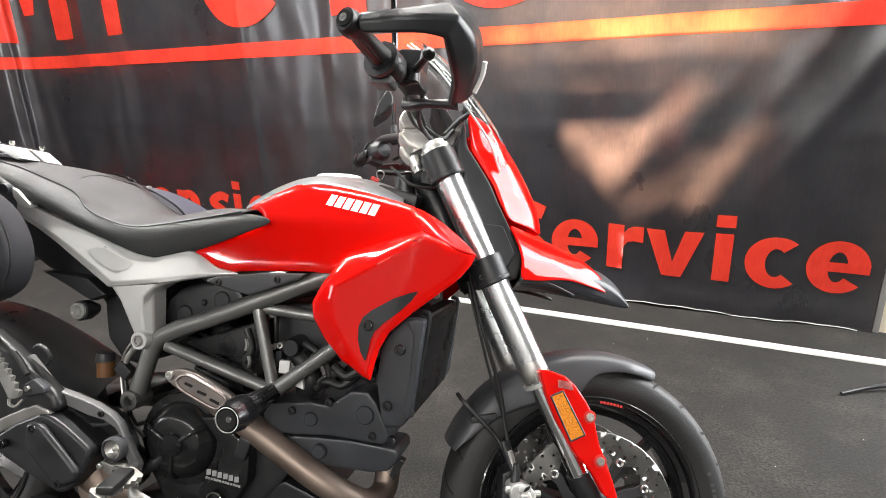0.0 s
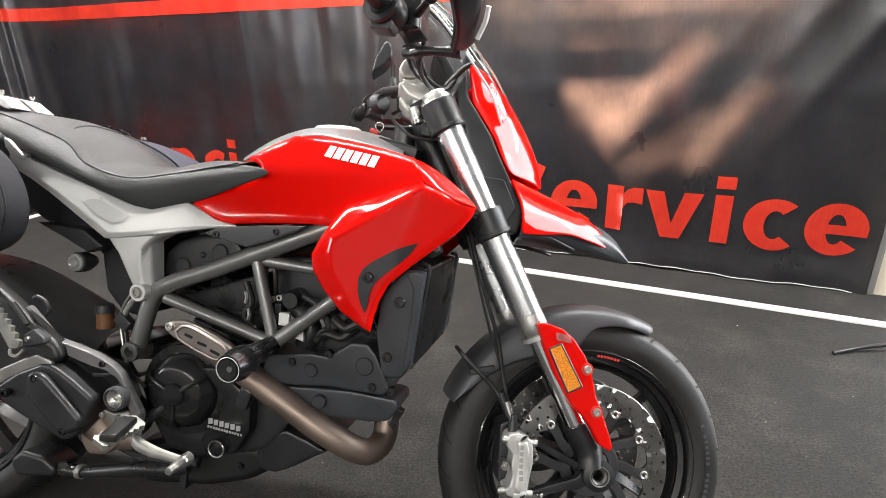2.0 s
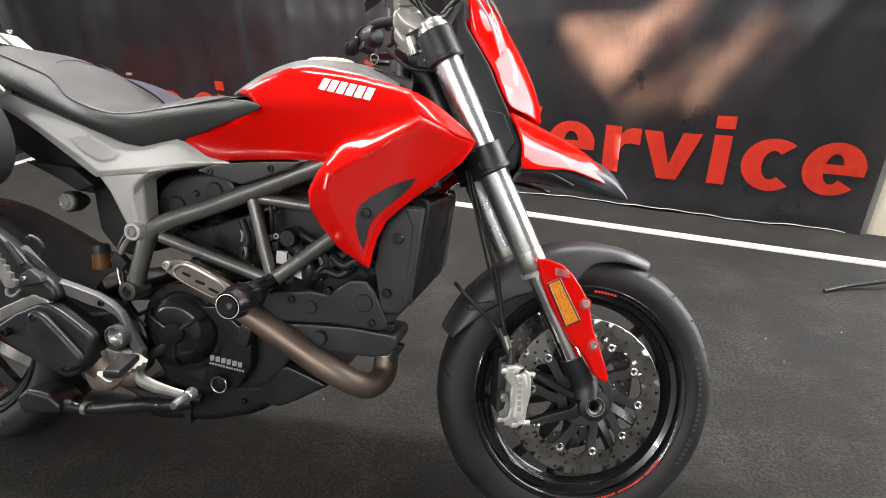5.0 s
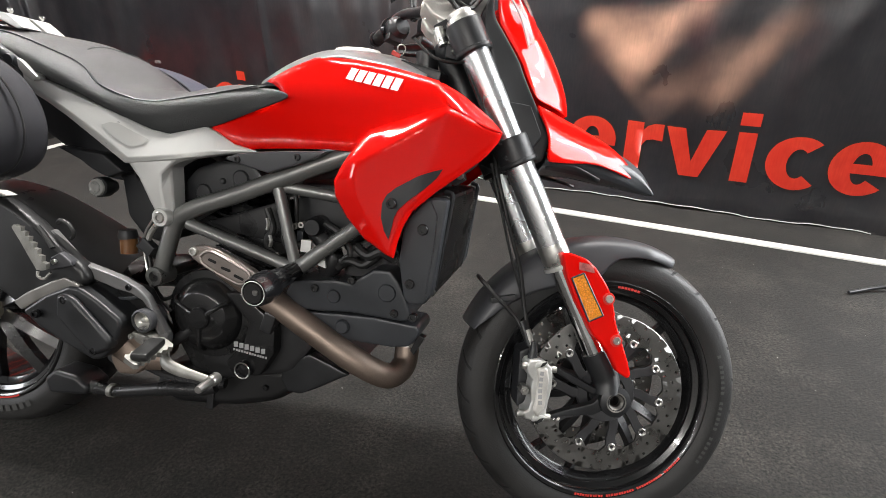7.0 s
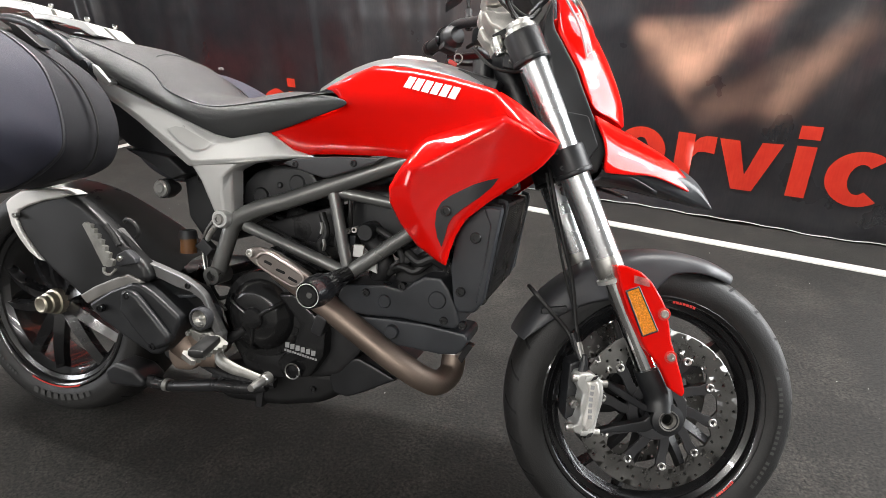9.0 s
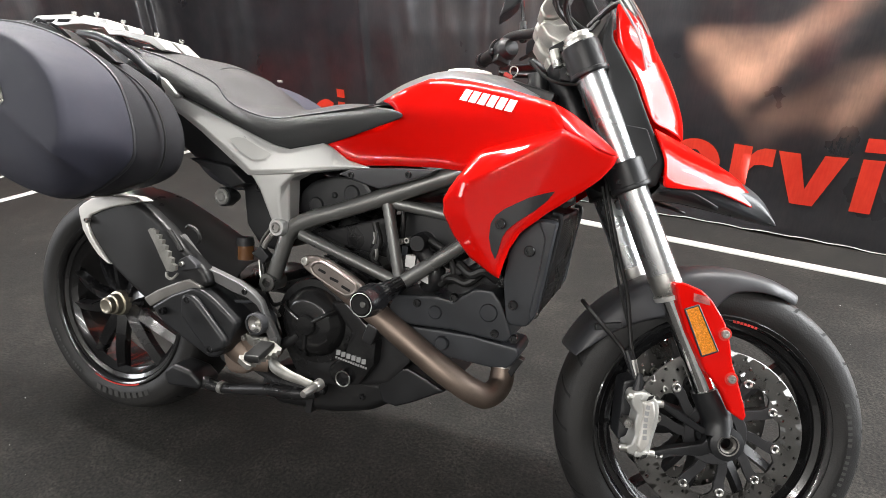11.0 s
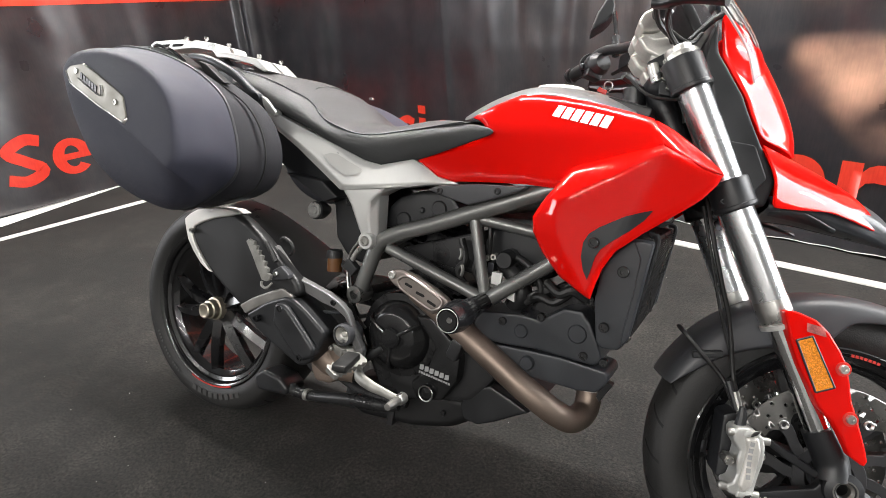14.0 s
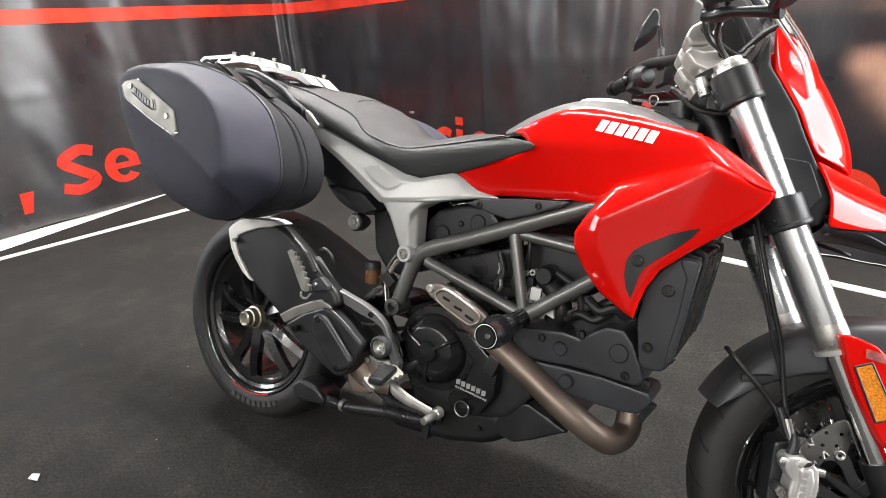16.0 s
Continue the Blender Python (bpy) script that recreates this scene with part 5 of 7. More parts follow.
def tank_swell(x, z):
    a, b = x - 0.95, z - 0.83
    return -0.1614 - 0.1198 * a + 0.14 * b - 0.2776 * a * a + 0.2 * a * b + 3.7 * max(0.0, b - 0.03) ** 2


def swelled_sheet(outline, swell, roll, depth, cell):
    """A sheet cut to an outline of (x, z), bulged by swell(x, z), its border rolled and folded inwards."""
    border = []
    for (xa, za), (xb, zb) in zip(outline, outline[1:] + outline[:1]):
        n = max(1, round(math.hypot(xb - xa, zb - za) / cell))
        border += [(xa + (xb - xa) * k / n, za + (zb - za) * k / n) for k in range(n)]
    ends = np.array(border)
    step = np.roll(ends, -1, axis=0) - ends

    def from_border(x, z):
        t = np.clip(((np.array((x, z)) - ends) * step).sum(1) / (step**2).sum(1), 0, 1)
        return float(np.sqrt(((ends + t[:, None] * step - (x, z)) ** 2).sum(1)).min())

    def inside(x, z):
        hit = (ends[:, 1] > z) != (np.roll(ends, -1, axis=0)[:, 1] > z)
        return int((x < ends[hit, 0] + (z - ends[hit, 1]) * step[hit, 0] / step[hit, 1]).sum()) % 2 == 1

    flat_pts = [Vector(p) for p in border]
    for x in np.arange(ends[:, 0].min(), ends[:, 0].max(), cell):
        for z in np.arange(ends[:, 1].min(), ends[:, 1].max(), cell):
            if inside(x, z) and from_border(x, z) > 0.6 * cell:
                flat_pts.append(Vector((float(x), float(z))))
    m = len(border)
    made = delaunay_2d_cdt(flat_pts, [(k, (k + 1) % m) for k in range(m)], [list(range(m))], 1, 1e-6)
    bm = bmesh.new()
    verts = [bm.verts.new((p.x, swell(p.x, p.y) + depth * max(0.0, 1 - from_border(p.x, p.y) / roll) ** 2, p.y)) for p in made[0]]
    for f in made[2]:
        bm.faces.new([verts[k] for k in f])
    bm.normal_update()
    for f in bm.faces:
        if f.normal.y > 0:
            f.normal_flip()
    lip = bmesh.ops.extrude_edge_only(bm, edges=[e for e in bm.edges if e.is_boundary])["geom"]
    for v in (g for g in lip if isinstance(g, bmesh.types.BMVert)):
        v.co.y += 0.008
    return bm


tank_side = both("tank_side", lambda: swelled_sheet(TANK, tank_swell, 0.012, 0.007, 0.006), RED, tank, "glossy red painted tank side", sharp=50)
r0 = [(x, 0.0, z + 0.014) for x, y, z in r1]
r0l = [(x, -y, z) for x, y, z in r1]
part("tank_top", panel([[(x, -y, z) for x, y, z in r2], r0l, r0, r1, r2], 4, along=(0, 1, 3, 4), crease=0.7), TRIM_GREY, tank, "satin grey tank top trim", sub=2, thick=0.004)
cap = tube([(0.945, 0, 0.962), (0.945, 0, 0.9725), (0.945, 0, 0.975)], [0.053, 0.053, 0.047], 36, 5)
part("filler_cap", cap, CAST_SILVER, tank, "bare alloy filler cap")
badge = []
for k in range(6):
    x = 0.979 + 0.0190 * k
    z0 = 0.9005 - 0.0037 * k
    wdt = 0.0155
    badge.append([(x, z0), (x + wdt, z0 - 0.003), (x + wdt + 0.0085, z0 + 0.0185), (x + 0.0085, z0 + 0.0215)])
decal("tank_badge", badge, tank_side, WHITE_MARK, tank, "white slanted badge bars", cell=0.006)["kind"] = "stuff"

SHROUD = [(1.015, 0.768), (1.040, 0.808), (1.088, 0.823), (1.142, 0.840), (1.190, 0.853), (1.221, 0.839), (1.249, 0.8255), (1.284, 0.814), (1.276, 0.795), (1.258, 0.772), (1.245, 0.760), (1.177, 0.706), (1.136, 0.669), (1.119, 0.637), (1.111, 0.610), (1.105, 0.582), (1.042, 0.609), (1.005, 0.645), (0.981, 0.684), (0.978, 0.712), (0.993, 0.737)]


def shroud_swell(x, z):
    """A flat face that falls away above a crease, behind a second one and towards the tip."""
    ux, uz = 0.8619, 0.5071
    above = -(x - 1.030) * uz + (z - 0.748) * ux
    along = min(1.0, max(0.0, ((x - 1.030) * ux + (z - 0.748) * uz) / 0.189))
    behind = float(np.interp(z, (0.60, 0.619, 0.655, 0.688, 0.720, 0.751), (1.090, 1.078, 1.052, 1.033, 1.028, 1.035))) - x
    ahead = (x - 1.193) * 0.9508 - (z - 0.844) * 0.3097
    falls = (0.0, (0.80 + 0.35 * along) * above, 0.50 * behind, 0.42 * ahead)
    return -0.2277 + 0.0016 * math.log(sum(math.exp(f / 0.0016) for f in falls))


shroud = both("radiator_shroud", lambda: swelled_sheet(SHROUD, shroud_swell, 0.009, 0.006, 0.005), RED, bike, "glossy red faceted radiator shroud", sharp=50)
b1 = [(1.1641, -0.172, 0.8999), (1.1981, -0.155, 0.8825), (1.2309, -0.155, 0.8597), (1.2593, -0.168, 0.8375), (1.283, -0.183, 0.816)]
b2 = [(1.178, -0.186, 0.8767), (1.211, -0.182, 0.8638), (1.2403, -0.18, 0.8466), (1.2637, -0.181, 0.8303), (1.284, -0.184, 0.815)]
b3 = [(1.1918, -0.2005, 0.8522), (1.2209, -0.205, 0.8391), (1.2492, -0.202, 0.8253), (1.2685, -0.195, 0.8182), (1.284, -0.185, 0.814)]
both("shroud_top", lambda: panel([b1, b2, b3], 3, along=(0, 2), across=(0,), crease=0.9), RED, bike, "glossy red pointed shroud top", sub=2, thick=0.005)
DUCT = [(1.190, 0.747), (1.173, 0.742), (1.149, 0.733), (1.109, 0.710), (1.093, 0.697), (1.085, 0.681), (1.084, 0.656), (1.090, 0.633), (1.099, 0.617), (1.104, 0.638), (1.108, 0.658), (1.115, 0.672), (1.130, 0.687), (1.160, 0.711), (1.179, 0.730)]
decal("duct_insert", [DUCT], shroud, BLACK_PLASTIC, shroud, "matt black duct insert", proud=0.004, cell=0.008)
bolt(1.104, -0.2365, 0.683, 0.0095, shroud, BLACK_GLOSS)
both("shroud_inner", lambda: plate([(1.01, 0.77), (1.18, 0.83), (1.24, 0.80), (1.18, 0.735), (1.13, 0.70), (1.11, 0.61), (1.05, 0.63), (0.99, 0.71)], -0.185, -0.13, 0.01), BLACK_PLASTIC, bike, "black inner shroud")

# --- seat
seat = group_part("seat")
s0 = [(0.045, 0.000, 1.010), (0.178, 0.000, 0.998), (0.305, 0.000, 0.984), (0.381, 0.000, 0.961), (0.434, 0.000, 0.942), (0.492, 0.000, 0.911), (0.541, 0.000, 0.876), (0.614, 0.000, 0.882), (0.680, 0.000, 0.900), (0.810, 0.000, 0.886)]
s1 = [(0.090, -0.085, 1.000), (0.196, -0.105, 0.977), (0.284, -0.108, 0.948), (0.339, -0.108, 0.928), (0.369, -0.112, 0.911), (0.402, -0.126, 0.886), (0.452, -0.137, 0.865), (0.541, -0.143, 0.846), (0.655, -0.138, 0.860), (0.800, -0.152, 0.8825)]
s2 = [(0.090, -0.130, 0.970), (0.205, -0.143, 0.948), (0.290, -0.150, 0.917), (0.355, -0.154, 0.891), (0.410, -0.158, 0.864), (0.475, -0.162, 0.835), (0.560, -0.164, 0.816), (0.685, -0.161, 0.835), (0.787, -0.166, 0.864), (0.866, -0.165, 0.8735)]
s3 = [(0.095, -0.125, 0.945), (0.210, -0.140, 0.925), (0.292, -0.147, 0.891), (0.368, -0.150, 0.862), (0.450, -0.150, 0.825), (0.529, -0.150, 0.792), (0.594, -0.150, 0.780), (0.690, -0.150, 0.798), (0.792, -0.162, 0.832), (0.873, -0.164, 0.862)]
both("seat_side", lambda: panel([s1, s2, s3], 4, along=(0, 2), crease=0.45), SEAT, seat, "black textured seat side", sub=2, thick=0.004)
mid = [tuple((Vector(a) * 0.5 + Vector(b) * 0.5) + Vector((0, 0, 0.011))) for a, b in zip(s0, s1)]
both_mid = [(x, -y, z) for x, y, z in mid]
seat_top = part("seat_top", panel([s1, mid, s0, both_mid, [(x, -y, z) for x, y, z in s1]], 4, along=(0, 4), crease=0.45), SEAT_TOP, seat, "dark grey stitched seat top", sub=2, thick=0.004)
part("seat_pan", plate([(0.10, 0.965), (0.30, 0.90), (0.45, 0.84), (0.58, 0.80), (0.70, 0.825), (0.80, 0.865), (0.70, 0.79), (0.58, 0.765), (0.45, 0.80), (0.30, 0.85), (0.10, 0.93)], -0.125, 0.125, 0.005), BLACK_PLASTIC, seat)
part("seam", tube([(x, y - 0.001, z + 0.0005) for x, y, z in s1], 0.0016, 6, 70), GREY_PLASTIC, seat, "raised stitched seam")
seat_tree = BVHTree.FromObject(seat_top, bpy.context.evaluated_depsgraph_get())
pad_seam = [seat_tree.find_nearest(p)[0] for p in spline([(0.390, -0.111, 0.886), (0.3566, -0.101, 0.918), (0.337, -0.085, 0.937), (0.3293, -0.065, 0.955), (0.3346, -0.045, 0.969), (0.349, -0.02, 0.976), (0.378, 0.0, 0.970), (0.420, 0.03, 0.955)], 40)]
part("seam", tube(pad_seam, 0.0020, 6, 60), BLACK_PLASTIC, seat, "dark stitched seam round the seat pad")
part("zip_pull", box((0.44, 0.02, 0.946), (0.012, 0.008, 0.006), 0.0015), STEEL, seat)

# --- frame
frame_ob = group_part("trellis_frame", "satin grey tubular trellis frame")
TUBE_RUNS = (
    ("main_tube", [(0.567, -0.155, 0.486), (0.587, -0.155, 0.545), (0.612, -0.155, 0.606), (0.660, -0.155, 0.636), (0.740, -0.154, 0.664), (0.835, -0.152, 0.701), (1.03, -0.140, 0.778)], 0.0178),
    ("brace", [(0.637, -0.152, 0.600), (0.882, -0.155, 0.527)], 0.0128),
    ("brace", [(0.840, -0.15, 0.692), (0.881, -0.152, 0.527)], 0.0122),
    ("brace", [(0.880, -0.155, 0.524), (1.06, -0.145, 0.662)], 0.0155),
    ("brace", [(0.845, -0.142, 0.690), (1.03, -0.12, 0.668)], 0.0118),
    ("brace", [(0.60, -0.14, 0.59), (0.70, -0.10, 0.655)], 0.0118),
)
for name, pts, r in TUBE_RUNS:
    both(name, lambda: tube(pts, r, 18), FRAME_GREY, frame_ob)
both("weld", lambda: lathe([(0.013, -0.172), (0.0175, -0.168), (0.0175, -0.14), (0.013, -0.138)], 0.882, 0.5265, 20), FRAME_GREY, frame_ob)
both("frame_boss", lambda: lathe([(0.011, -0.178), (0.0195, -0.178), (0.021, -0.175), (0.021, -0.13), (0.011, -0.13)], 0.567, 0.484, 28, close=True), FRAME_GREY, frame_ob, "open frame boss")
part("boss_core", lathe([(0.0, -0.165), (0.0115, -0.165), (0.0115, 0.13), (0, 0.13)], 0.567, 0.484, 20), CASING, frame_ob)

# crash bobbin
both("crash_bobbin", lambda: tube([(0.884, -0.160, 0.527), (0.881, -0.185, 0.524), (0.880, -0.190, 0.523), (0.877, -0.212, 0.519), (0.875, -0.218, 0.518), (0.869, -0.280, 0.510), (0.868, -0.2905, 0.509)], [0.017, 0.017, 0.020, 0.022, 0.030, 0.0305, 0.026], 28, 30), BLACK_GLOSS, frame_ob, "black plastic crash bobbin")
bob_ring = lathe([(0.0214, -0.2930), (0.0222, -0.2938), (0.0230, -0.2930), (0.0222, -0.2900)], 0.868, 0.509, 40, close=True)
part("bobbin_ring", bob_ring, WHITE_MARK, frame_ob, "thin pale ring on the bobbin")
part("bobbin_socket", lathe([(0.0, -0.2940), (0.0175, -0.2940), (0.0185, -0.2925), (0.0185, -0.285), (0.0, -0.285)], 0.868, 0.509, 24), RECESS_SHADE, frame_ob)
part("bobbin_bolt", lathe([(0.0, -0.2960), (0.005, -0.2960), (0.006, -0.2945), (0.006, -0.285), (0.0, -0.285)], 0.873, 0.511, 12), DISC, frame_ob)

# silver subframe: long upper arm, wing under the tank and leg down to the bolt
arm_top = [(0.225, -0.132, 0.900), (0.290, -0.142, 0.880), (0.345, -0.150, 0.862), (0.467, -0.155, 0.821), (0.560, -0.157, 0.789), (0.602, -0.158, 0.782), (0.686, -0.158, 0.800), (0.708, -0.157, 0.792), (0.746, -0.156, 0.769), (0.790, -0.156, 0.760)]
arm_ridge = [(0.235, -0.142, 0.876), (0.296, -0.152, 0.850), (0.364, -0.162, 0.819), (0.443, -0.172, 0.776), (0.519, -0.180, 0.730), (0.548, -0.181, 0.732), (0.626, -0.180, 0.741), (0.720, -0.174, 0.754), (0.771, -0.167, 0.757), (0.800, -0.160, 0.758)]
arm_low = [(0.237, -0.138, 0.862), (0.299, -0.148, 0.836), (0.360, -0.158, 0.806), (0.432, -0.167, 0.764), (0.508, -0.174, 0.718), (0.548, -0.176, 0.722), (0.628, -0.175, 0.732), (0.721, -0.169, 0.747), (0.771, -0.162, 0.752), (0.800, -0.157, 0.754)]
arm_in = [(x, -0.125, z) for x, y, z in arm_low]
arm_back = [(x, -0.125, z) for x, y, z in arm_top]
subframe = both("subframe_arm", lambda: panel([arm_back, arm_top, arm_ridge, arm_low, arm_in], straight=True), SILVER_PAINT, bike, "satin silver rear subframe cover", sharp=12, soft_edge=0.0035)
leg_a = [(0.515, -0.172, 0.721), (0.539, -0.172, 0.691), (0.557, -0.169, 0.651), (0.575, -0.166, 0.612)]
leg_b = [(0.528, -0.184, 0.720), (0.551, -0.185, 0.691), (0.568, -0.182, 0.652), (0.584, -0.176, 0.612)]
leg_c = [(0.632, -0.185, 0.731), (0.601, -0.186, 0.704), (0.598, -0.183, 0.668), (0.602, -0.176, 0.612)]
leg_d = [(0.734, -0.172, 0.749), (0.645, -0.171, 0.733), (0.613, -0.169, 0.716), (0.614, -0.164, 0.612)]
leg_e = [(x, -0.13, z) for x, y, z in leg_d]
leg_0 = [(x, -0.13, z) for x, y, z in leg_a]
both("subframe_leg", lambda: panel([leg_0, leg_a, leg_b, leg_c, leg_d, leg_e], straight=True), SILVER_PAINT, bike, "satin silver subframe leg", sharp=12, soft_edge=0.0035)
both("leg_boss", lambda: lathe([(0.0, -0.188), (0.0175, -0.188), (0.0195, -0.185), (0.0195, -0.14), (0, -0.14)], 0.596, 0.613, 28), SILVER_PAINT, bike)
bolt(0.596, -0.188, 0.613, 0.0115, bike, STEEL)
sub_inset = [(0.450, 0.794), (0.467, 0.800), (0.487, 0.798), (0.526, 0.782), (0.561, 0.769), (0.551, 0.757), (0.521, 0.753), (0.479, 0.771)]
# flat decals: the recess's shade is put into a darker grey, rimmed in silver
decal("subframe_inset", [sub_inset], subframe, INSET_SHADE, subframe, "flat grey inset with a recess's shade in its colour", proud=0.0012, cell=0.01)
decal("inset_edge", [[(0.506 + (x - 0.506) * 1.05, 0.777 + (z - 0.777) * 1.10) for x, z in sub_inset]], subframe, RACK_SILVER, subframe, proud=0.0006, cell=0.01)
cover_out = [(0.736, 0.740), (0.767, 0.752), (0.851, 0.761), (0.955, 0.765), (0.940, 0.754), (0.886, 0.734), (0.833, 0.717), (0.790, 0.726)]
both("frame_cover", lambda: plate(cover_out, -0.178, -0.14, 0.006), GUARD_GREY, bike, "dark grey cover below the tank")
bolt(0.769, -0.177, 0.740, 0.007, bike, BLACK_GLOSS)
bolt(0.896, -0.177, 0.751, 0.007, bike, BLACK_GLOSS)

# --- engine
engine = group_part("engine", "black painted twin-cylinder engine")
part("crankcase", plate([(0.585, 0.440), (0.62, 0.49), (0.692, 0.512), (0.777, 0.48), (0.84, 0.426), (0.90, 0.42), (0.92, 0.36), (0.87, 0.30), (0.817, 0.285), (0.708, 0.262), (0.634, 0.275), (0.59, 0.35)], -0.155, 0.155, 0.015), CASING, engine, "black engine casing")
part("clutch_cover", lathe([(0.0, -0.205), (0.020, -0.205), (0.023, -0.202), (0.023, -0.198), (0.050, -0.199), (0.060, -0.194), (0.075, -0.176), (0.080, -0.165), (0.072, -0.14), (0.0, -0.14)], 0.688, 0.413, 56), CLUTCH, engine, "gloss black clutch cover")
for a in (32, 150, 268):
    c, s = math.cos(radians(a)), math.sin(radians(a))
    part("cover_rib", tube([(0.688 + 0.018 * c, -0.200, 0.413 + 0.018 * s), (0.688 + 0.060 * c, -0.197, 0.413 + 0.060 * s), (0.688 + 0.074 * c, -0.177, 0.413 + 0.074 * s)], 0.0045, 8, 10), CLUTCH, engine)
for a in (10, 60, 120, 165, 200, 245, 300, 345):
    c, s = math.cos(radians(a)), math.sin(radians(a))
    bolt(0.688 + 0.087 * c, -0.162, 0.413 + 0.087 * s, 0.007, engine, CLUTCH)
part("cover_flange", lathe([(0.072, -0.168), (0.094, -0.165), (0.096, -0.158), (0.096, -0.14), (0.072, -0.14)], 0.688, 0.413, 48, close=True), CLUTCH, engine)
part("case_cover", plate([(0.735, 0.47), (0.775, 0.475), (0.825, 0.435), (0.85, 0.40), (0.848, 0.35), (0.815, 0.298), (0.755, 0.285), (0.735, 0.32), (0.775, 0.36), (0.79, 0.41)], -0.185, -0.14, 0.008), CLUTCH, engine, "gloss black engine side cover")
part("case_lug", box((0.838, -0.178, 0.418), (0.028, 0.03, 0.045), 0.006, (0, 20, 0)), CASING, engine)
part("oil_plug", lathe([(0.0, -0.194), (0.012, -0.193), (0.0145, -0.197), (0.018, -0.197), (0.0185, -0.19), (0.0185, -0.17), (0.0, -0.17)], 0.783, 0.311, 28), BLACK_GLOSS, engine, "black oil filler plug")
part("plug_ring", lathe([(0.0150, -0.1975), (0.0172, -0.1985), (0.0182, -0.1965), (0.0160, -0.1955)], 0.783, 0.311, 28, close=True), STEEL, engine)
marks = bmesh.new()
for k in range(6):
    x, z = 0.7585 + 0.0123 * k, 0.3565 - 0.0016 * k
    marks.faces.new([marks.verts.new((px, -0.1865, pz)) for px, pz in ((x, z), (x + 0.0098, z + 0.001), (x + 0.0103, z + 0.0125), (x + 0.0005, z + 0.0115))])
for k in range(13):
    x, z = 0.757 + 0.0060 * k, 0.3485 - 0.0008 * k
    marks.faces.new([marks.verts.new((px, -0.1865, pz)) for px, pz in ((x, z), (x + 0.0046, z + 0.0005), (x + 0.0046, z + 0.0055), (x, z + 0.005))])
part("case_marks", marks, GREY_MARK, engine, "pale badge bars on the casing")["kind"] = "stuff"
belt = [(0.862, 0.476), (0.876, 0.505), (0.919, 0.510), (0.968, 0.516), (1.003, 0.512), (1.026, 0.528), (1.049, 0.544), (1.083, 0.545), (1.101, 0.524), (1.117, 0.492), (1.130, 0.457), (1.117, 0.444), (1.005, 0.451), (0.932, 0.446), (0.885, 0.447)]
part("belt_cover", plate(belt, -0.166, -0.06, 0.008), GREY_PLASTIC, engine, "dark grey belt cover")
belt_low = [(0.872, 0.441), (0.978, 0.445), (1.050, 0.446), (1.140, 0.438), (1.146, 0.423), (1.138, 0.408), (1.124, 0.392), (1.087, 0.387), (1.004, 0.390), (0.967, 0.393), (0.910, 0.402)]
part("belt_cover_lower", plate(belt_low, -0.160, -0.06, 0.007), GREY_PLASTIC, engine, "dark grey lower belt cover")
for x, z, r in ((0.969, 0.482, 0.014), (1.079, 0.500, 0.018), (0.987, 0.420, 0.014)):
    part("cover_cap", lathe([(0.0, -0.169), (r - 0.002, -0.169), (r, -0.167), (r + 0.001, -0.163), (r + 0.001, -0.15), (0, -0.15)], x, z, 28), GREY_PLASTIC, engine)
for x, z in ((0.929, 0.495), (1.095, 0.461), (1.133, 0.457), (1.006, 0.518)):
    bolt(x, -0.166, z, 0.0085, engine, BLACK_GLOSS)

# cylinders, heads and intake seen through the frame
for k in range(7):
    part("cooling_fin", box((0.735 - 0.006 * k, 0, 0.50 + 0.018 * k), (0.15, 0.19, 0.008), 0.002, (0, 20, 0)), CASING, engine)
part("rear_cylinder", box((0.725, 0, 0.55), (0.13, 0.17, 0.18), 0.015, (0, 20, 0)), CASING, engine)
part("rear_head", plate([(0.64, 0.60), (0.815, 0.655), (0.845, 0.56), (0.71, 0.575)], -0.10, 0.12, 0.008), CASING, engine, "black cylinder head")
part("air_box", plate([(0.590, 0.640), (0.605, 0.690), (0.631, 0.715), (0.690, 0.735), (0.765, 0.733), (0.790, 0.700), (0.760, 0.672), (0.655, 0.640)], -0.115, 0.115, 0.012), BLACK_PLASTIC, engine, "black cover with round caps")
for x, z, r in ((0.737, 0.697, 0.019), (0.649, 0.663, 0.019), (0.695, 0.690, 0.007)):
    part("cover_cap", lathe([(0.0, -0.119), (r - 0.003, -0.119), (r, -0.116), (r, -0.10), (0, -0.10)], x, z, 24), BLACK_PLASTIC, engine)
part("intake_box", plate([(0.83, 0.62), (0.86, 0.70), (1.0, 0.70), (1.03, 0.66), (1.0, 0.58), (0.90, 0.55)], -0.09, 0.10, 0.02), BLACK_PLASTIC, engine)
part("front_head", plate([(0.96, 0.53), (1.02, 0.58), (1.07, 0.60), (1.10, 0.55), (1.06, 0.46), (0.98, 0.44)], -0.11, 0.12, 0.015), CASING, engine, "black front cylinder head")
part("intake_knob", lathe([(0.0, -0.138), (0.016, -0.138), (0.0185, -0.134), (0.0185, -0.115), (0.021, -0.112), (0.021, -0.09), (0.0, -0.09)], 0.907, 0.611, 24), BLACK_PLASTIC, engine, "black intake cap")
part("intake_pipe", tube([(0.90, -0.10, 0.60), (0.93, -0.11, 0.575), (0.945, -0.115, 0.545), (0.93, -0.11, 0.515)], 0.022, 14), CASING, engine)
part("white_tag", box((0.895, -0.135, 0.572), (0.022, 0.012, 0.026), 0.002, (0, 4, 10)), WHITE, engine, "white plastic tag")
part("white_tag", plate([(0.918, 0.537), (0.938, 0.551), (0.940, 0.530)], -0.142, -0.13, 0.0015), WHITE, engine, "white plastic tag")
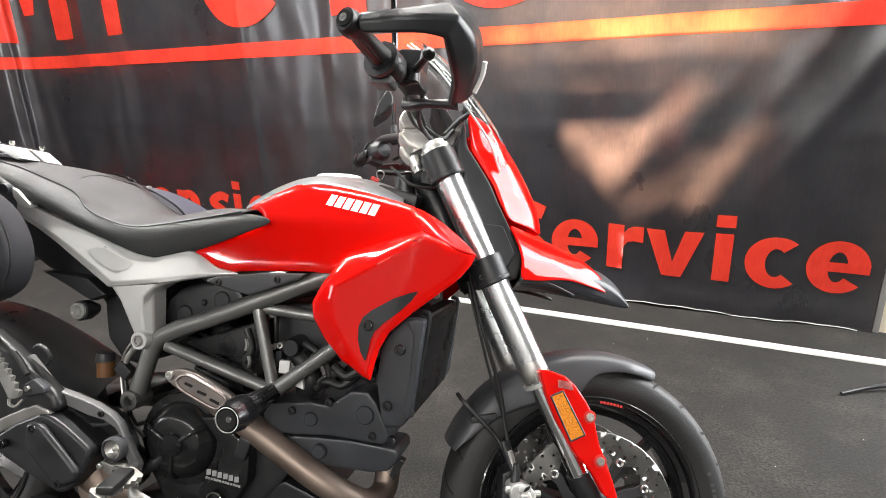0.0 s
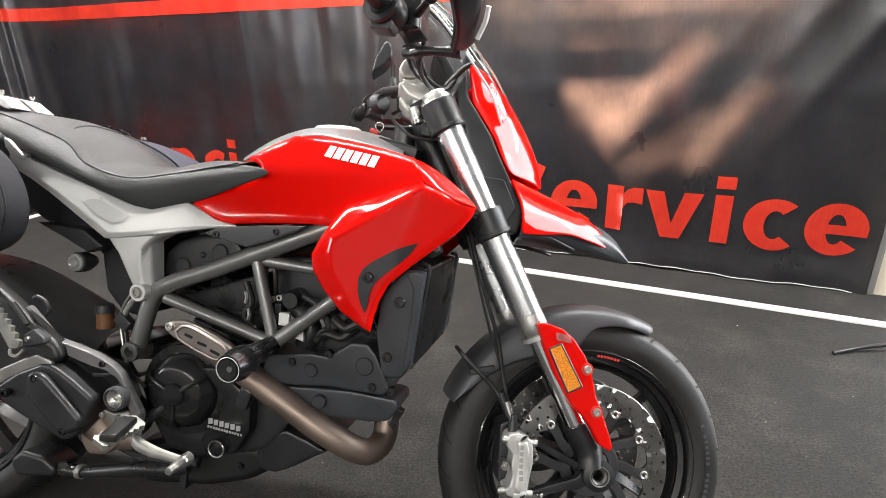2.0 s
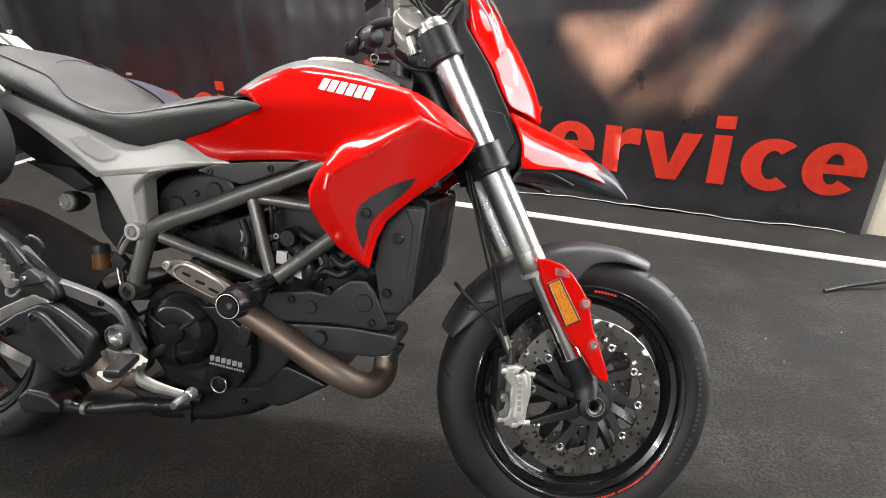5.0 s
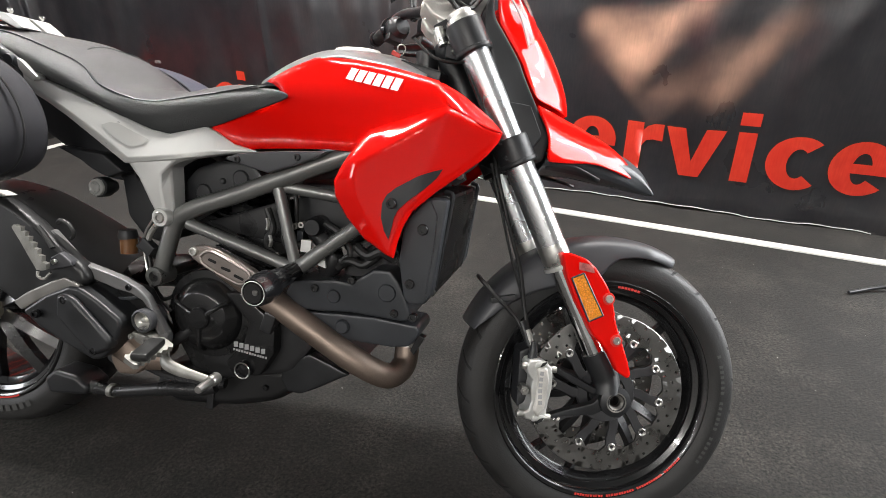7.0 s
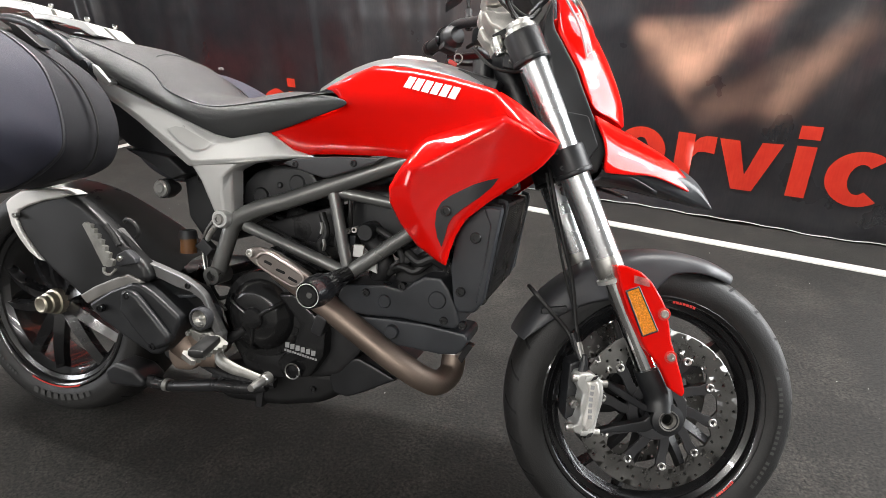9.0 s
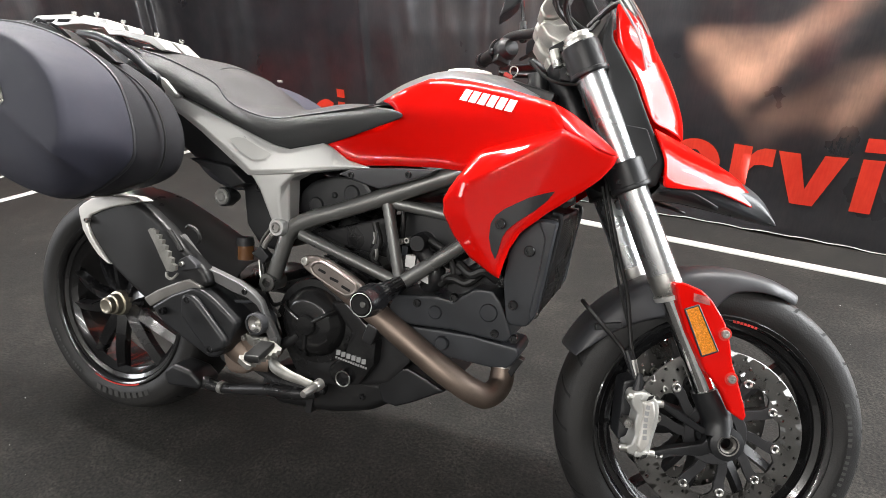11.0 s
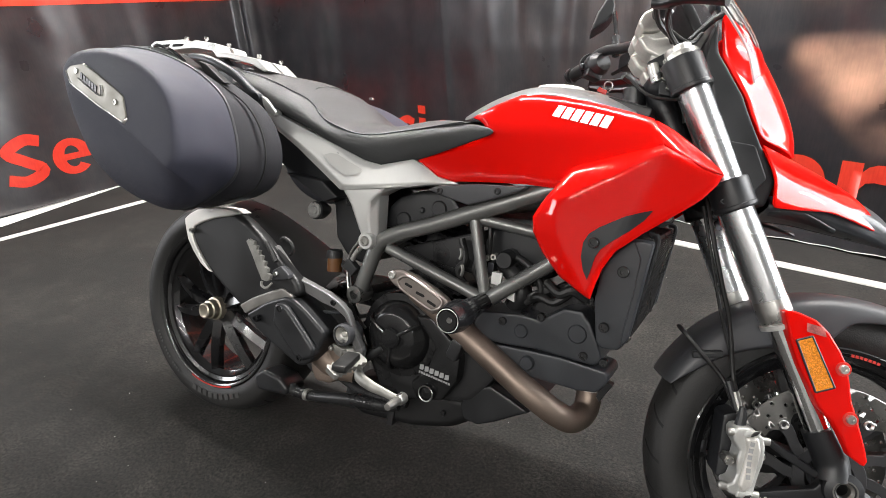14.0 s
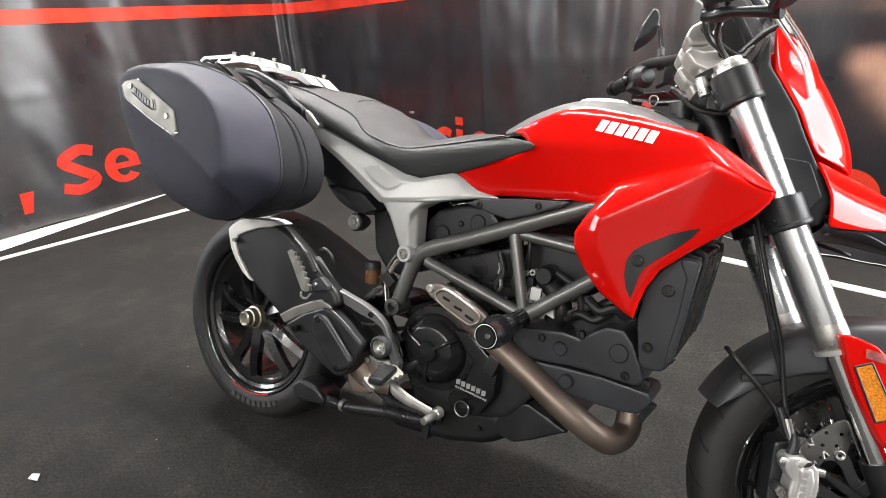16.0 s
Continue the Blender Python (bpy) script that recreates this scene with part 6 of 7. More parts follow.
for k, (dx, dz) in enumerate(((0.0, 0.0), (0.014, 0.004))):
    part("pipe_stub", lathe([(0.003, -0.135), (0.0065, -0.135), (0.0065, -0.115), (0.003, -0.115)], 0.868 + dx, 0.610 + dz, 14, close=True), ALLOY, engine)
part("relay", box((0.876, -0.118, 0.590), (0.014, 0.02, 0.022), 0.002), GREY_PLASTIC, engine)
for pts, r in (
    ([(0.845, -0.125, 0.68), (0.850, -0.13, 0.63), (0.842, -0.13, 0.58), (0.86, -0.12, 0.54)], 0.006),
    ([(0.862, -0.12, 0.69), (0.868, -0.125, 0.65), (0.866, -0.12, 0.615)], 0.005),
    ([(0.80, -0.12, 0.64), (0.815, -0.125, 0.60), (0.80, -0.125, 0.57), (0.82, -0.12, 0.54)], 0.008),
    ([(0.93, -0.12, 0.62), (0.97, -0.13, 0.60), (0.99, -0.13, 0.56), (0.96, -0.125, 0.53)], 0.008),
    ([(1.00, -0.13, 0.58), (1.03, -0.14, 0.565), (1.055, -0.14, 0.575), (1.08, -0.13, 0.56)], 0.010),
    ([(0.96, -0.12, 0.535), (0.99, -0.135, 0.55), (1.02, -0.135, 0.545), (1.05, -0.13, 0.57)], 0.009),
    ([(0.60, -0.14, 0.62), (0.63, -0.15, 0.632), (0.66, -0.13, 0.63)], 0.006),
):
    part("engine_hose", tube(pts, r, 10), HOSE, engine)
for x, z in ((0.806, 0.61), (0.812, 0.575), (0.826, 0.54)):
    part("hose_clamp", tube([(x, -0.132, z - 0.012), (x + 0.003, -0.133, z), (x, -0.132, z + 0.012)], 0.004, 6), STEEL, engine)
part("coil", box((0.985, -0.12, 0.555), (0.05, 0.03, 0.018), 0.005, (0, -35, 0)), CASING, engine)
belly = [(0.842, 0.285), (0.853, 0.323), (0.875, 0.336), (0.910, 0.346), (0.955, 0.330), (1.000, 0.312), (0.977, 0.300), (0.926, 0.270), (0.888, 0.252), (0.855, 0.255)]
part("belly_cover", plate(belly, -0.150, 0.15, 0.008), BLACK_PLASTIC, engine, "dark grey belly cover")
part("sump", box((0.68, 0.03, 0.265), (0.26, 0.20, 0.09), 0.03), CASING, engine)
# collector assumed here; its black also stands for shade below the engine
part("collector_shade", plate([(0.50, 0.195), (0.515, 0.250), (0.60, 0.275), (0.86, 0.290), (0.885, 0.255), (0.81, 0.205), (0.71, 0.178), (0.56, 0.165)], -0.115, 0.10, 0.022, segs=4), MATT_BLACK, engine, "matt black exhaust collector, partly standing in for shade under the engine", sharp=60)
part("collector_strap", plate([(0.640, 0.168), (0.655, 0.290), (0.672, 0.290), (0.658, 0.168)], -0.120, 0.105, 0.003), CASING, engine)
bolt(0.655, -0.121, 0.225, 0.008, engine, STEEL)
bolt(0.79, -0.117, 0.240, 0.007, engine, CASING)

# --- exhaust
exhaust = group_part("exhaust")
part("exhaust_pipe", tube([(0.72, -0.150, 0.515), (0.76, -0.165, 0.503), (0.803, -0.17, 0.481), (0.835, -0.17, 0.462), (0.9345, -0.17, 0.402), (0.985, -0.168, 0.371), (1.025, -0.160, 0.346), (1.052, -0.145, 0.326), (1.074, -0.110, 0.306), (1.090, -0.07, 0.313), (1.092, -0.05, 0.345), (1.085, -0.03, 0.42)], 0.0262, 24, 90), PIPE, exhaust, "heat-tinted steel exhaust pipe")
part("pipe_clamp", tube([(1.091, -0.048, 0.352), (1.090, -0.044, 0.368)], 0.029, 20), STEEL, exhaust)
SHIELD_OUT = [(0.671, 0.553), (0.682, 0.564), (0.703, 0.568), (0.738, 0.562), (0.787, 0.542), (0.817, 0.527), (0.826, 0.518), (0.807, 0.494), (0.787, 0.487), (0.771, 0.493), (0.728, 0.514), (0.694, 0.530), (0.679, 0.540)]
heat_shield = part("heat_shield", plate(SHIELD_OUT, -0.205, -0.188, 0.005, segs=3), SHIELD, exhaust, "satin bronze heat shield with slots")
SHIELD_IN = [(0.700, 0.545), (0.712, 0.555), (0.734, 0.555), (0.788, 0.532), (0.808, 0.520), (0.806, 0.506), (0.790, 0.497), (0.773, 0.501), (0.732, 0.518), (0.706, 0.532)]
part("shield_rim", tube([(x, -0.2055, z) for x, z in SHIELD_IN + SHIELD_IN[:1]], 0.0035, 8, 90), SHIELD, exhaust)
part("shield_inset", plate([(0.754 + (x - 0.754) * 0.95, 0.530 + (z - 0.530) * 0.9) for x, z in SHIELD_IN], -0.2058, -0.200), SHIELD, exhaust)
# slots are near-black plates laid on, not cut through
for xa, za, xb, zb in ((0.720, 0.541, 0.735, 0.536), (0.748, 0.527, 0.766, 0.522), (0.776, 0.514, 0.794, 0.507)):
    d = Vector((xb - xa, 0, zb - za)).normalized() * 0.0028
    ring_pts = [(xa - d.z, za + d.x), (xb - d.z, zb + d.x), (xb + 0.7 * d.x, zb + 0.7 * d.z), (xb + d.z, zb - d.x), (xa + d.z, za - d.x), (xa - 0.7 * d.x, za - 0.7 * d.z)]
    part("slot", plate(ring_pts, -0.2066, -0.2045), RECESS_SHADE, exhaust, "dark slot")
bolt(0.686, -0.206, 0.554, 0.009, exhaust, ALLOY)
SHELL = [(0.093, 0.597), (0.125, 0.624), (0.178, 0.636), (0.259, 0.642), (0.299, 0.624), (0.349, 0.593), (0.398, 0.553), (0.463, 0.506), (0.474, 0.475), (0.432, 0.460), (0.335, 0.404), (0.295, 0.410), (0.232, 0.447), (0.166, 0.490), (0.118, 0.544)]
muffler = part("muffler_shell", plate(SHELL, -0.252, -0.212, 0.014, segs=4), MATT_BLACK, exhaust, "matt black muffler shell", sharp=60)
CAP = [(0.090, 0.595), (0.089, 0.608), (0.104, 0.620), (0.134, 0.636), (0.166, 0.644), (0.207, 0.648), (0.248, 0.648), (0.276, 0.640), (0.249, 0.631), (0.199, 0.621), (0.157, 0.607), (0.126, 0.593), (0.116, 0.574), (0.128, 0.549), (0.152, 0.521), (0.175, 0.498), (0.191, 0.485), (0.176, 0.487), (0.149, 0.502), (0.121, 0.530), (0.101, 0.557)]
part("end_cap", plate(CAP, -0.258, -0.208, 0.006, segs=3), POLISHED, exhaust, "polished muffler end cap", sharp=60)
bolt(0.120, -0.260, 0.582, 0.006, exhaust, STEEL)
part("muffler_band", plate([(0.289, 0.421), (0.331, 0.447), (0.394, 0.476), (0.425, 0.487), (0.452, 0.477), (0.458, 0.469), (0.413, 0.456), (0.351, 0.427), (0.310, 0.403)], -0.258, -0.15, 0.006), BAND_STEEL, exhaust, "steel muffler band")
COVER = [(0.315, 0.405), (0.379, 0.446), (0.438, 0.471), (0.462, 0.468), (0.495, 0.452), (0.531, 0.428), (0.554, 0.412), (0.554, 0.396), (0.540, 0.366), (0.522, 0.336), (0.506, 0.323), (0.484, 0.318), (0.412, 0.347), (0.354, 0.374)]
part("muffler_cover", plate(COVER, -0.262, -0.16, 0.018, segs=5), BLACK_PLASTIC, exhaust, "dark grey lower muffler cover", sharp=80)
part("cover_swell", plate([(0.418, 0.452), (0.436, 0.458), (0.456, 0.452), (0.500, 0.412), (0.540, 0.373), (0.537, 0.352), (0.502, 0.335), (0.485, 0.342), (0.450, 0.372), (0.414, 0.408)], -0.276, -0.245, 0.016, segs=5), BLACK_PLASTIC, exhaust, sharp=80)
for x, z in ((0.436, 0.444), (0.363, 0.406), (0.499, 0.344)):
    bolt(x, -0.272, z, 0.0085, exhaust, BLACK_GLOSS)
part("link_pipe", tube([(0.44, -0.20, 0.40), (0.50, -0.195, 0.345), (0.535, -0.19, 0.315), (0.58, -0.17, 0.305)], [0.05, 0.042, 0.034, 0.03], 20, 16), PIPE, exhaust, "brown heat-stained link pipe")
part("link_box", plate([(0.490, 0.390), (0.545, 0.375), (0.580, 0.345), (0.575, 0.300), (0.540, 0.272), (0.495, 0.268), (0.478, 0.300)], -0.215, -0.11, 0.012), PIPE, exhaust, "brown heat-stained exhaust joint")

# --- foot pegs, brake pedal and their carrier
carrier = group_part("peg_carrier")
k1 = [(0.356, 0.573), (0.372, 0.575), (0.399, 0.550), (0.423, 0.527), (0.443, 0.513), (0.485, 0.503), (0.535, 0.490), (0.572, 0.4735), (0.593, 0.456), (0.605, 0.433), (0.622, 0.405), (0.638, 0.379), (0.635, 0.359), (0.622, 0.364), (0.608, 0.392), (0.597, 0.427), (0.583, 0.446), (0.557, 0.459), (0.521, 0.465), (0.470, 0.480), (0.431, 0.498), (0.416, 0.502), (0.394, 0.525)]
part("carrier_arm", plate(k1, -0.230, -0.212, 0.003), REAR_GUARD, carrier, "dark grey cast alloy peg carrier")
# highlight along the upper edge, put into a paler strip
part("carrier_glint", tube([(x, -0.2305, z - 0.0025) for x, z in k1[1:10]], 0.0022, 8, 60), TRIM_GREY, carrier, "paler strip standing for the glint on the carrier's edge")
part("carrier_web", plate([(0.400, 0.470), (0.4214, 0.474), (0.4933, 0.435), (0.4801, 0.4297)], -0.214, -0.206, 0.002), GREY_PLASTIC, carrier)
part("carrier_web", plate([(0.494, 0.422), (0.5075, 0.425), (0.5525, 0.397), (0.538, 0.388)], -0.214, -0.206, 0.002), GREY_PLASTIC, carrier)
part("carrier_web", plate([(0.488, 0.440), (0.543, 0.447), (0.582, 0.459), (0.582, 0.453), (0.543, 0.440), (0.490, 0.433)], -0.214, -0.206, 0.002), GREY_PLASTIC, carrier)
part("carrier_plate", plate([(0.400, 0.468), (0.50, 0.488), (0.575, 0.462), (0.600, 0.42), (0.62, 0.36), (0.57, 0.35), (0.50, 0.41)], -0.200, -0.185, 0.004), MATT_BLACK, carrier)
part("peg_boss", lathe([(0.0185, -0.244), (0.0205, -0.248), (0.0240, -0.245), (0.0245, -0.238), (0.0245, -0.20), (0.0185, -0.20)], 0.591, 0.409, 36, close=True), GUARD_GREY, carrier, "round peg mount")
part("boss_cup", lathe([(0.0, -0.241), (0.005, -0.240), (0.0065, -0.234), (0.013, -0.237), (0.0185, -0.243), (0.0185, -0.22), (0.0, -0.22)], 0.591, 0.409, 32), ALLOY, carrier, "polished hollow of the peg mount", sharp=50)
bolt(0.552, -0.229, 0.472, 0.007, carrier, BLACK_GLOSS)


def toothed_peg(a, b, width, teeth):
    """A foot peg: a core bar with saw teeth along both long edges."""
    a, b = Vector(a), Vector(b)
    d = b - a
    side = d.cross(Vector((0.25, -0.6, 0.75))).normalized()
    up = side.cross(d).normalized()
    bm = bmesh.new()
    outline = []
    for s in (1, -1):
        steps = range(2 * teeth + 1) if s == 1 else range(2 * teeth, -1, -1)
        for k in steps:
            outline.append(a + d * k / (2 * teeth) + side * s * width * (1.0 if k % 2 else 0.72))
    low = [bm.verts.new(p - up * 0.006) for p in outline]
    high = [bm.verts.new(p + up * 0.006) for p in outline]
    bm.faces.new(low[::-1])
    bm.faces.new(high)
    n = len(outline)
    for i in range(n):
        bm.faces.new((low[i], low[(i + 1) % n], high[(i + 1) % n], high[i]))
    bmesh.ops.recalc_face_normals(bm, faces=bm.faces[:])
    return bm


teeth = []
for k in range(15):
    f = k / 14
    teeth.append((0.347 + 0.062 * f + (0.0055 if k % 2 else -0.001), 0.589 - 0.082 * f + 0.006 * math.sin(math.pi * f) + (0.003 if k % 2 else -0.001)))
part("passenger_peg", plate([(0.333, 0.585), (0.339, 0.5905), *teeth, (0.4085, 0.506), (0.399, 0.502), (0.385, 0.503), (0.3683, 0.529), (0.3525, 0.5556)], -0.281, -0.272, 0.001), PEG_ALLOY, carrier, "toothed alloy passenger peg folded up")
part("peg_rubber", tube([(0.368, -0.256, 0.585), (0.386, -0.256, 0.566), (0.402, -0.256, 0.545)], 0.006, 8), HOSE, carrier)
part("peg_hinge", plate([(0.385, 0.502), (0.396, 0.525), (0.418, 0.537), (0.4435, 0.520), (0.4457, 0.511), (0.394, 0.499)], -0.258, -0.228, 0.003, segs=3), GUARD_GREY, carrier)
bolt(0.4072, -0.259, 0.517, 0.006, carrier, ALLOY)
part("peg_spring", tube([(0.366, -0.262, 0.494), (0.370, -0.265, 0.484), (0.386, -0.266, 0.482), (0.398, -0.262, 0.495)], 0.0032, 6), PEG_ALLOY, carrier)
part("strap_loop", tube([(0.388, -0.228, 0.592), (0.402, -0.232, 0.598), (0.424, -0.234, 0.590), (0.430, -0.232, 0.572), (0.420, -0.230, 0.560)], 0.004, 8), HOSE, carrier)
part("rider_peg", toothed_peg((0.645, -0.238, 0.368), (0.628, -0.325, 0.356), 0.018, 7), PEG_ALLOY, carrier, "toothed alloy rider peg")
part("rider_peg_rubber", box((0.637, -0.284, 0.370), (0.034, 0.074, 0.018), 0.006, (6, 0, 11)), HOSE, carrier, "black rubber peg pad")
part("peg_clevis", plate([(0.556, 0.376), (0.566, 0.384), (0.590, 0.378), (0.612, 0.382), (0.628, 0.368), (0.618, 0.350), (0.596, 0.352), (0.574, 0.360)], -0.242, -0.21, 0.004), PEG_ALLOY, carrier)
bolt(0.601, -0.243, 0.367, 0.011, carrier, STEEL)
bolt(0.564, -0.243, 0.374, 0.006, carrier, STEEL)
part("brake_pedal", tube([(0.628, -0.225, 0.350), (0.645, -0.248, 0.332), (0.682, -0.259, 0.3235), (0.724, -0.262, 0.3185), (0.758, -0.262, 0.313)], [0.011, 0.013, 0.012, 0.009, 0.008], 12, 30, flat=0.7), PEG_ALLOY, carrier, "polished alloy brake pedal")
part("pedal_toe", tube([(0.762, -0.250, 0.316), (0.762, -0.258, 0.316), (0.759, -0.300, 0.313), (0.759, -0.306, 0.313)], [0.007, 0.009, 0.009, 0.007], 14, 10), STEEL, carrier, "knurled pedal toe piece")
part("pedal_joint", lathe([(0.0, -0.272), (0.010, -0.270), (0.012, -0.265), (0.012, -0.250), (0.0, -0.250)], 0.761, 0.315, 18), ALLOY, carrier)
part("master_cylinder", tube([(0.60, -0.19, 0.34), (0.64, -0.195, 0.365), (0.665, -0.19, 0.385)], 0.012, 12), CASING, carrier)
part("lower_tube", tube([(0.378, -0.165, 0.204), (0.45, -0.170, 0.205), (0.577, -0.172, 0.231), (0.66, -0.170, 0.241), (0.70, -0.165, 0.250)], [0.016, 0.012, 0.014, 0.017, 0.013], 12, 40), CASING, carrier)
part("hose_clamp", tube([(0.434, -0.169, 0.205), (0.446, -0.170, 0.205)], 0.0155, 14), PEG_ALLOY, carrier)
part("lower_cover", plate([(0.2727, 0.2187), (0.302, 0.2417), (0.361, 0.2345), (0.391, 0.2126), (0.387, 0.193), (0.285, 0.183)], -0.190, -0.120, 0.012, segs=3), BLACK_PLASTIC, carrier, "black plastic cover low under the engine", sharp=60)
part("lower_box", plate([(0.440, 0.318), (0.478, 0.322), (0.500, 0.282), (0.470, 0.262), (0.435, 0.280)], -0.18, -0.10, 0.010), BLACK_PLASTIC, carrier)
part("lower_rail", tube([(0.50, -0.15, 0.275), (0.60, -0.17, 0.262), (0.72, -0.16, 0.258)], 0.011, 10), CASING, carrier)
reservoir = group_part("fluid_reservoir")
part("reservoir_body", tube([(0.482, -0.145, 0.522), (0.482, -0.145, 0.545), (0.482, -0.145, 0.555)], 0.0185, 20), BROWN_FLUID, reservoir, "brown translucent fluid reservoir")
part("reservoir_lid", tube([(0.481, -0.145, 0.554), (0.480, -0.145, 0.570), (0.480, -0.145, 0.573)], [0.0200, 0.0200, 0.017], 20, 6), BLACK_PLASTIC, reservoir, "black reservoir lid")
part("shock_spring", tube([(0.50 + 0.02 * math.cos(t), -0.06 + 0.03 * math.sin(t), 0.56 + 0.008 * t / 3) for t in np.linspace(0, 20, 80)], 0.005, 8, 120), YELLOW, bike, "yellow shock spring")
part("tank_hose", tube([(0.490, -0.14, 0.545), (0.53, -0.145, 0.52), (0.545, -0.155, 0.47), (0.575, -0.165, 0.435), (0.60, -0.165, 0.44)], 0.0045, 8), HOSE, bike)
part("steel_line", tube([(0.560, -0.16, 0.605), (0.53, -0.15, 0.57), (0.525, -0.15, 0.53), (0.535, -0.155, 0.49), (0.555, -0.165, 0.45), (0.60, -0.17, 0.41)], 0.0035, 8), STEEL, bike)
part("connector", box((0.548, -0.165, 0.545), (0.035, 0.02, 0.025), 0.003, (0, 40, 0)), BLACK_PLASTIC, bike)
part("wiring", tube([(0.575, -0.165, 0.60), (0.555, -0.165, 0.575), (0.545, -0.165, 0.555)], 0.006, 8), ALLOY, bike)

# --- rear end
part("swing_arm", tube([(0.60, 0.09, 0.40), (0.40, 0.12, 0.42), (0.20, 0.145, 0.37), (0.0, 0.14, 0.315), (-0.05, 0.135, 0.31)], [0.05, 0.05, 0.045, 0.055, 0.045], 20, 40, flat=0.7), CASING, bike, "dark single-sided swing arm")
part("swing_pivot", tube([(0.60, -0.14, 0.40), (0.60, 0.15, 0.40)], 0.03, 20), CASING, bike)
g0 = [(-0.110, 0.000, 0.640), (-0.036, 0.000, 0.652), (0.084, 0.000, 0.634), (0.175, 0.000, 0.601), (0.262, 0.000, 0.563), (0.330, 0.000, 0.528), (0.400, 0.000, 0.490)]
g1 = [(x + 0.012, -0.074, z - 0.012) for x, y, z in g0]
g2 = [(x - 0.005, -0.108, z - 0.075) for x, y, z in g0]
part("rear_mudguard", panel([g2, g1, g0, [(x, -y, z) for x, y, z in g1], [(x, -y, z) for x, y, z in g2]], 4, along=(0, 4), crease=0.5), REAR_GUARD, bike, "satin dark grey rear mudguard", sub=2, thick=0.004)
tail = [(0.08, 0.935), (0.25, 0.875), (0.34, 0.82), (0.43, 0.765), (0.53, 0.715), (0.57, 0.66), (0.585, 0.60), (0.55, 0.545), (0.505, 0.555), (0.465, 0.60), (0.455, 0.68), (0.385, 0.705), (0.30, 0.75), (0.17, 0.83), (0.05, 0.90)]
part("tail_cowl", plate(tail, -0.128, 0.128, 0.012), BLACK_PLASTIC, bike, "matt black tail plastics")
bolt(0.505, -0.130, 0.690, 0.010, bike, BLACK_GLOSS)
part("plate_hanger", plate([(0.08, 0.90), (0.20, 0.82), (0.10, 0.76), (-0.02, 0.72), (-0.06, 0.74), (0.0, 0.82)], -0.07, 0.07, 0.01), BLACK_PLASTIC, bike)
part("tail_fin", plate([(0.33, 0.745), (0.45, 0.735), (0.50, 0.70), (0.46, 0.685), (0.40, 0.715)], -0.17, -0.12, 0.006), BLACK_PLASTIC, bike)
for s in (-1, 1):
    ind = group_part("rear_indicator")
    part("indicator_body", lathe([(0.0, s * 0.176), (0.018, s * 0.176), (0.0215, s * 0.172), (0.0215, s * 0.150), (0.012, s * 0.128), (0, s * 0.128)], 0.438, 0.664, 28), BLACK_PLASTIC, ind, "black indicator body")
    part("indicator_lens", lathe([(0.0, s * 0.183), (0.008, s * 0.182), (0.010, s * 0.179), (0.013, s * 0.181), (0.0175, s * 0.179), (0.019, s * 0.175), (0, s * 0.175)], 0.438, 0.664, 28), LENS, ind, "clear ridged indicator lens")

# --- panniers
LA = [(-0.130, 1.020), (-0.060, 1.030), (-0.015, 1.020), (0.123, 0.980), (0.244, 0.931), (0.332, 0.883), (0.380, 0.818), (0.386, 0.751), (0.345, 0.697), (0.215, 0.655), (0.105, 0.640), (-0.020, 0.700), (-0.100, 0.850)]
LB = [(-0.140, 0.985), (-0.060, 1.010), (0.070, 0.998), (0.201, 0.960), (0.300, 0.903), (0.339, 0.840), (0.355, 0.774), (0.342, 0.728), (0.265, 0.675), (0.180, 0.643), (0.060, 0.665), (-0.050, 0.750), (-0.115, 0.880)]
LC = [(-0.130, 0.945), (-0.090, 0.980), (0.000, 0.990), (0.150, 0.978), (0.265, 0.935), (0.330, 0.882), (0.355, 0.822), (0.362, 0.765), (0.320, 0.706), (0.235, 0.662), (0.072, 0.690), (-0.040, 0.750), (-0.102, 0.850)]
LD = [(-0.030, 0.934), (0.010, 0.956), (0.085, 0.966), (0.190, 0.955), (0.280, 0.918), (0.330, 0.868), (0.345, 0.810), (0.342, 0.765), (0.322, 0.742), (0.255, 0.775), (0.180, 0.812), (0.085, 0.850), (0.000, 0.890)]


def ring_at(loop, y, k=1.0, tilt=0.0):
    mx, mz = sum(p[0] for p in loop) / len(loop), sum(p[1] for p in loop) / len(loop)
    pts = [(mx + (x - mx) * k, y + tilt * max(0.0, 0.81 - z), mz + (z - mz) * k) for x, z in loop]
    return pts + pts[:1]


BULGE = [tuple(1.5 * c - 0.25 * (b + d) for b, c, d in zip(pb, pc, pd)) for pb, pc, pd in zip(LB, LC, LD)]


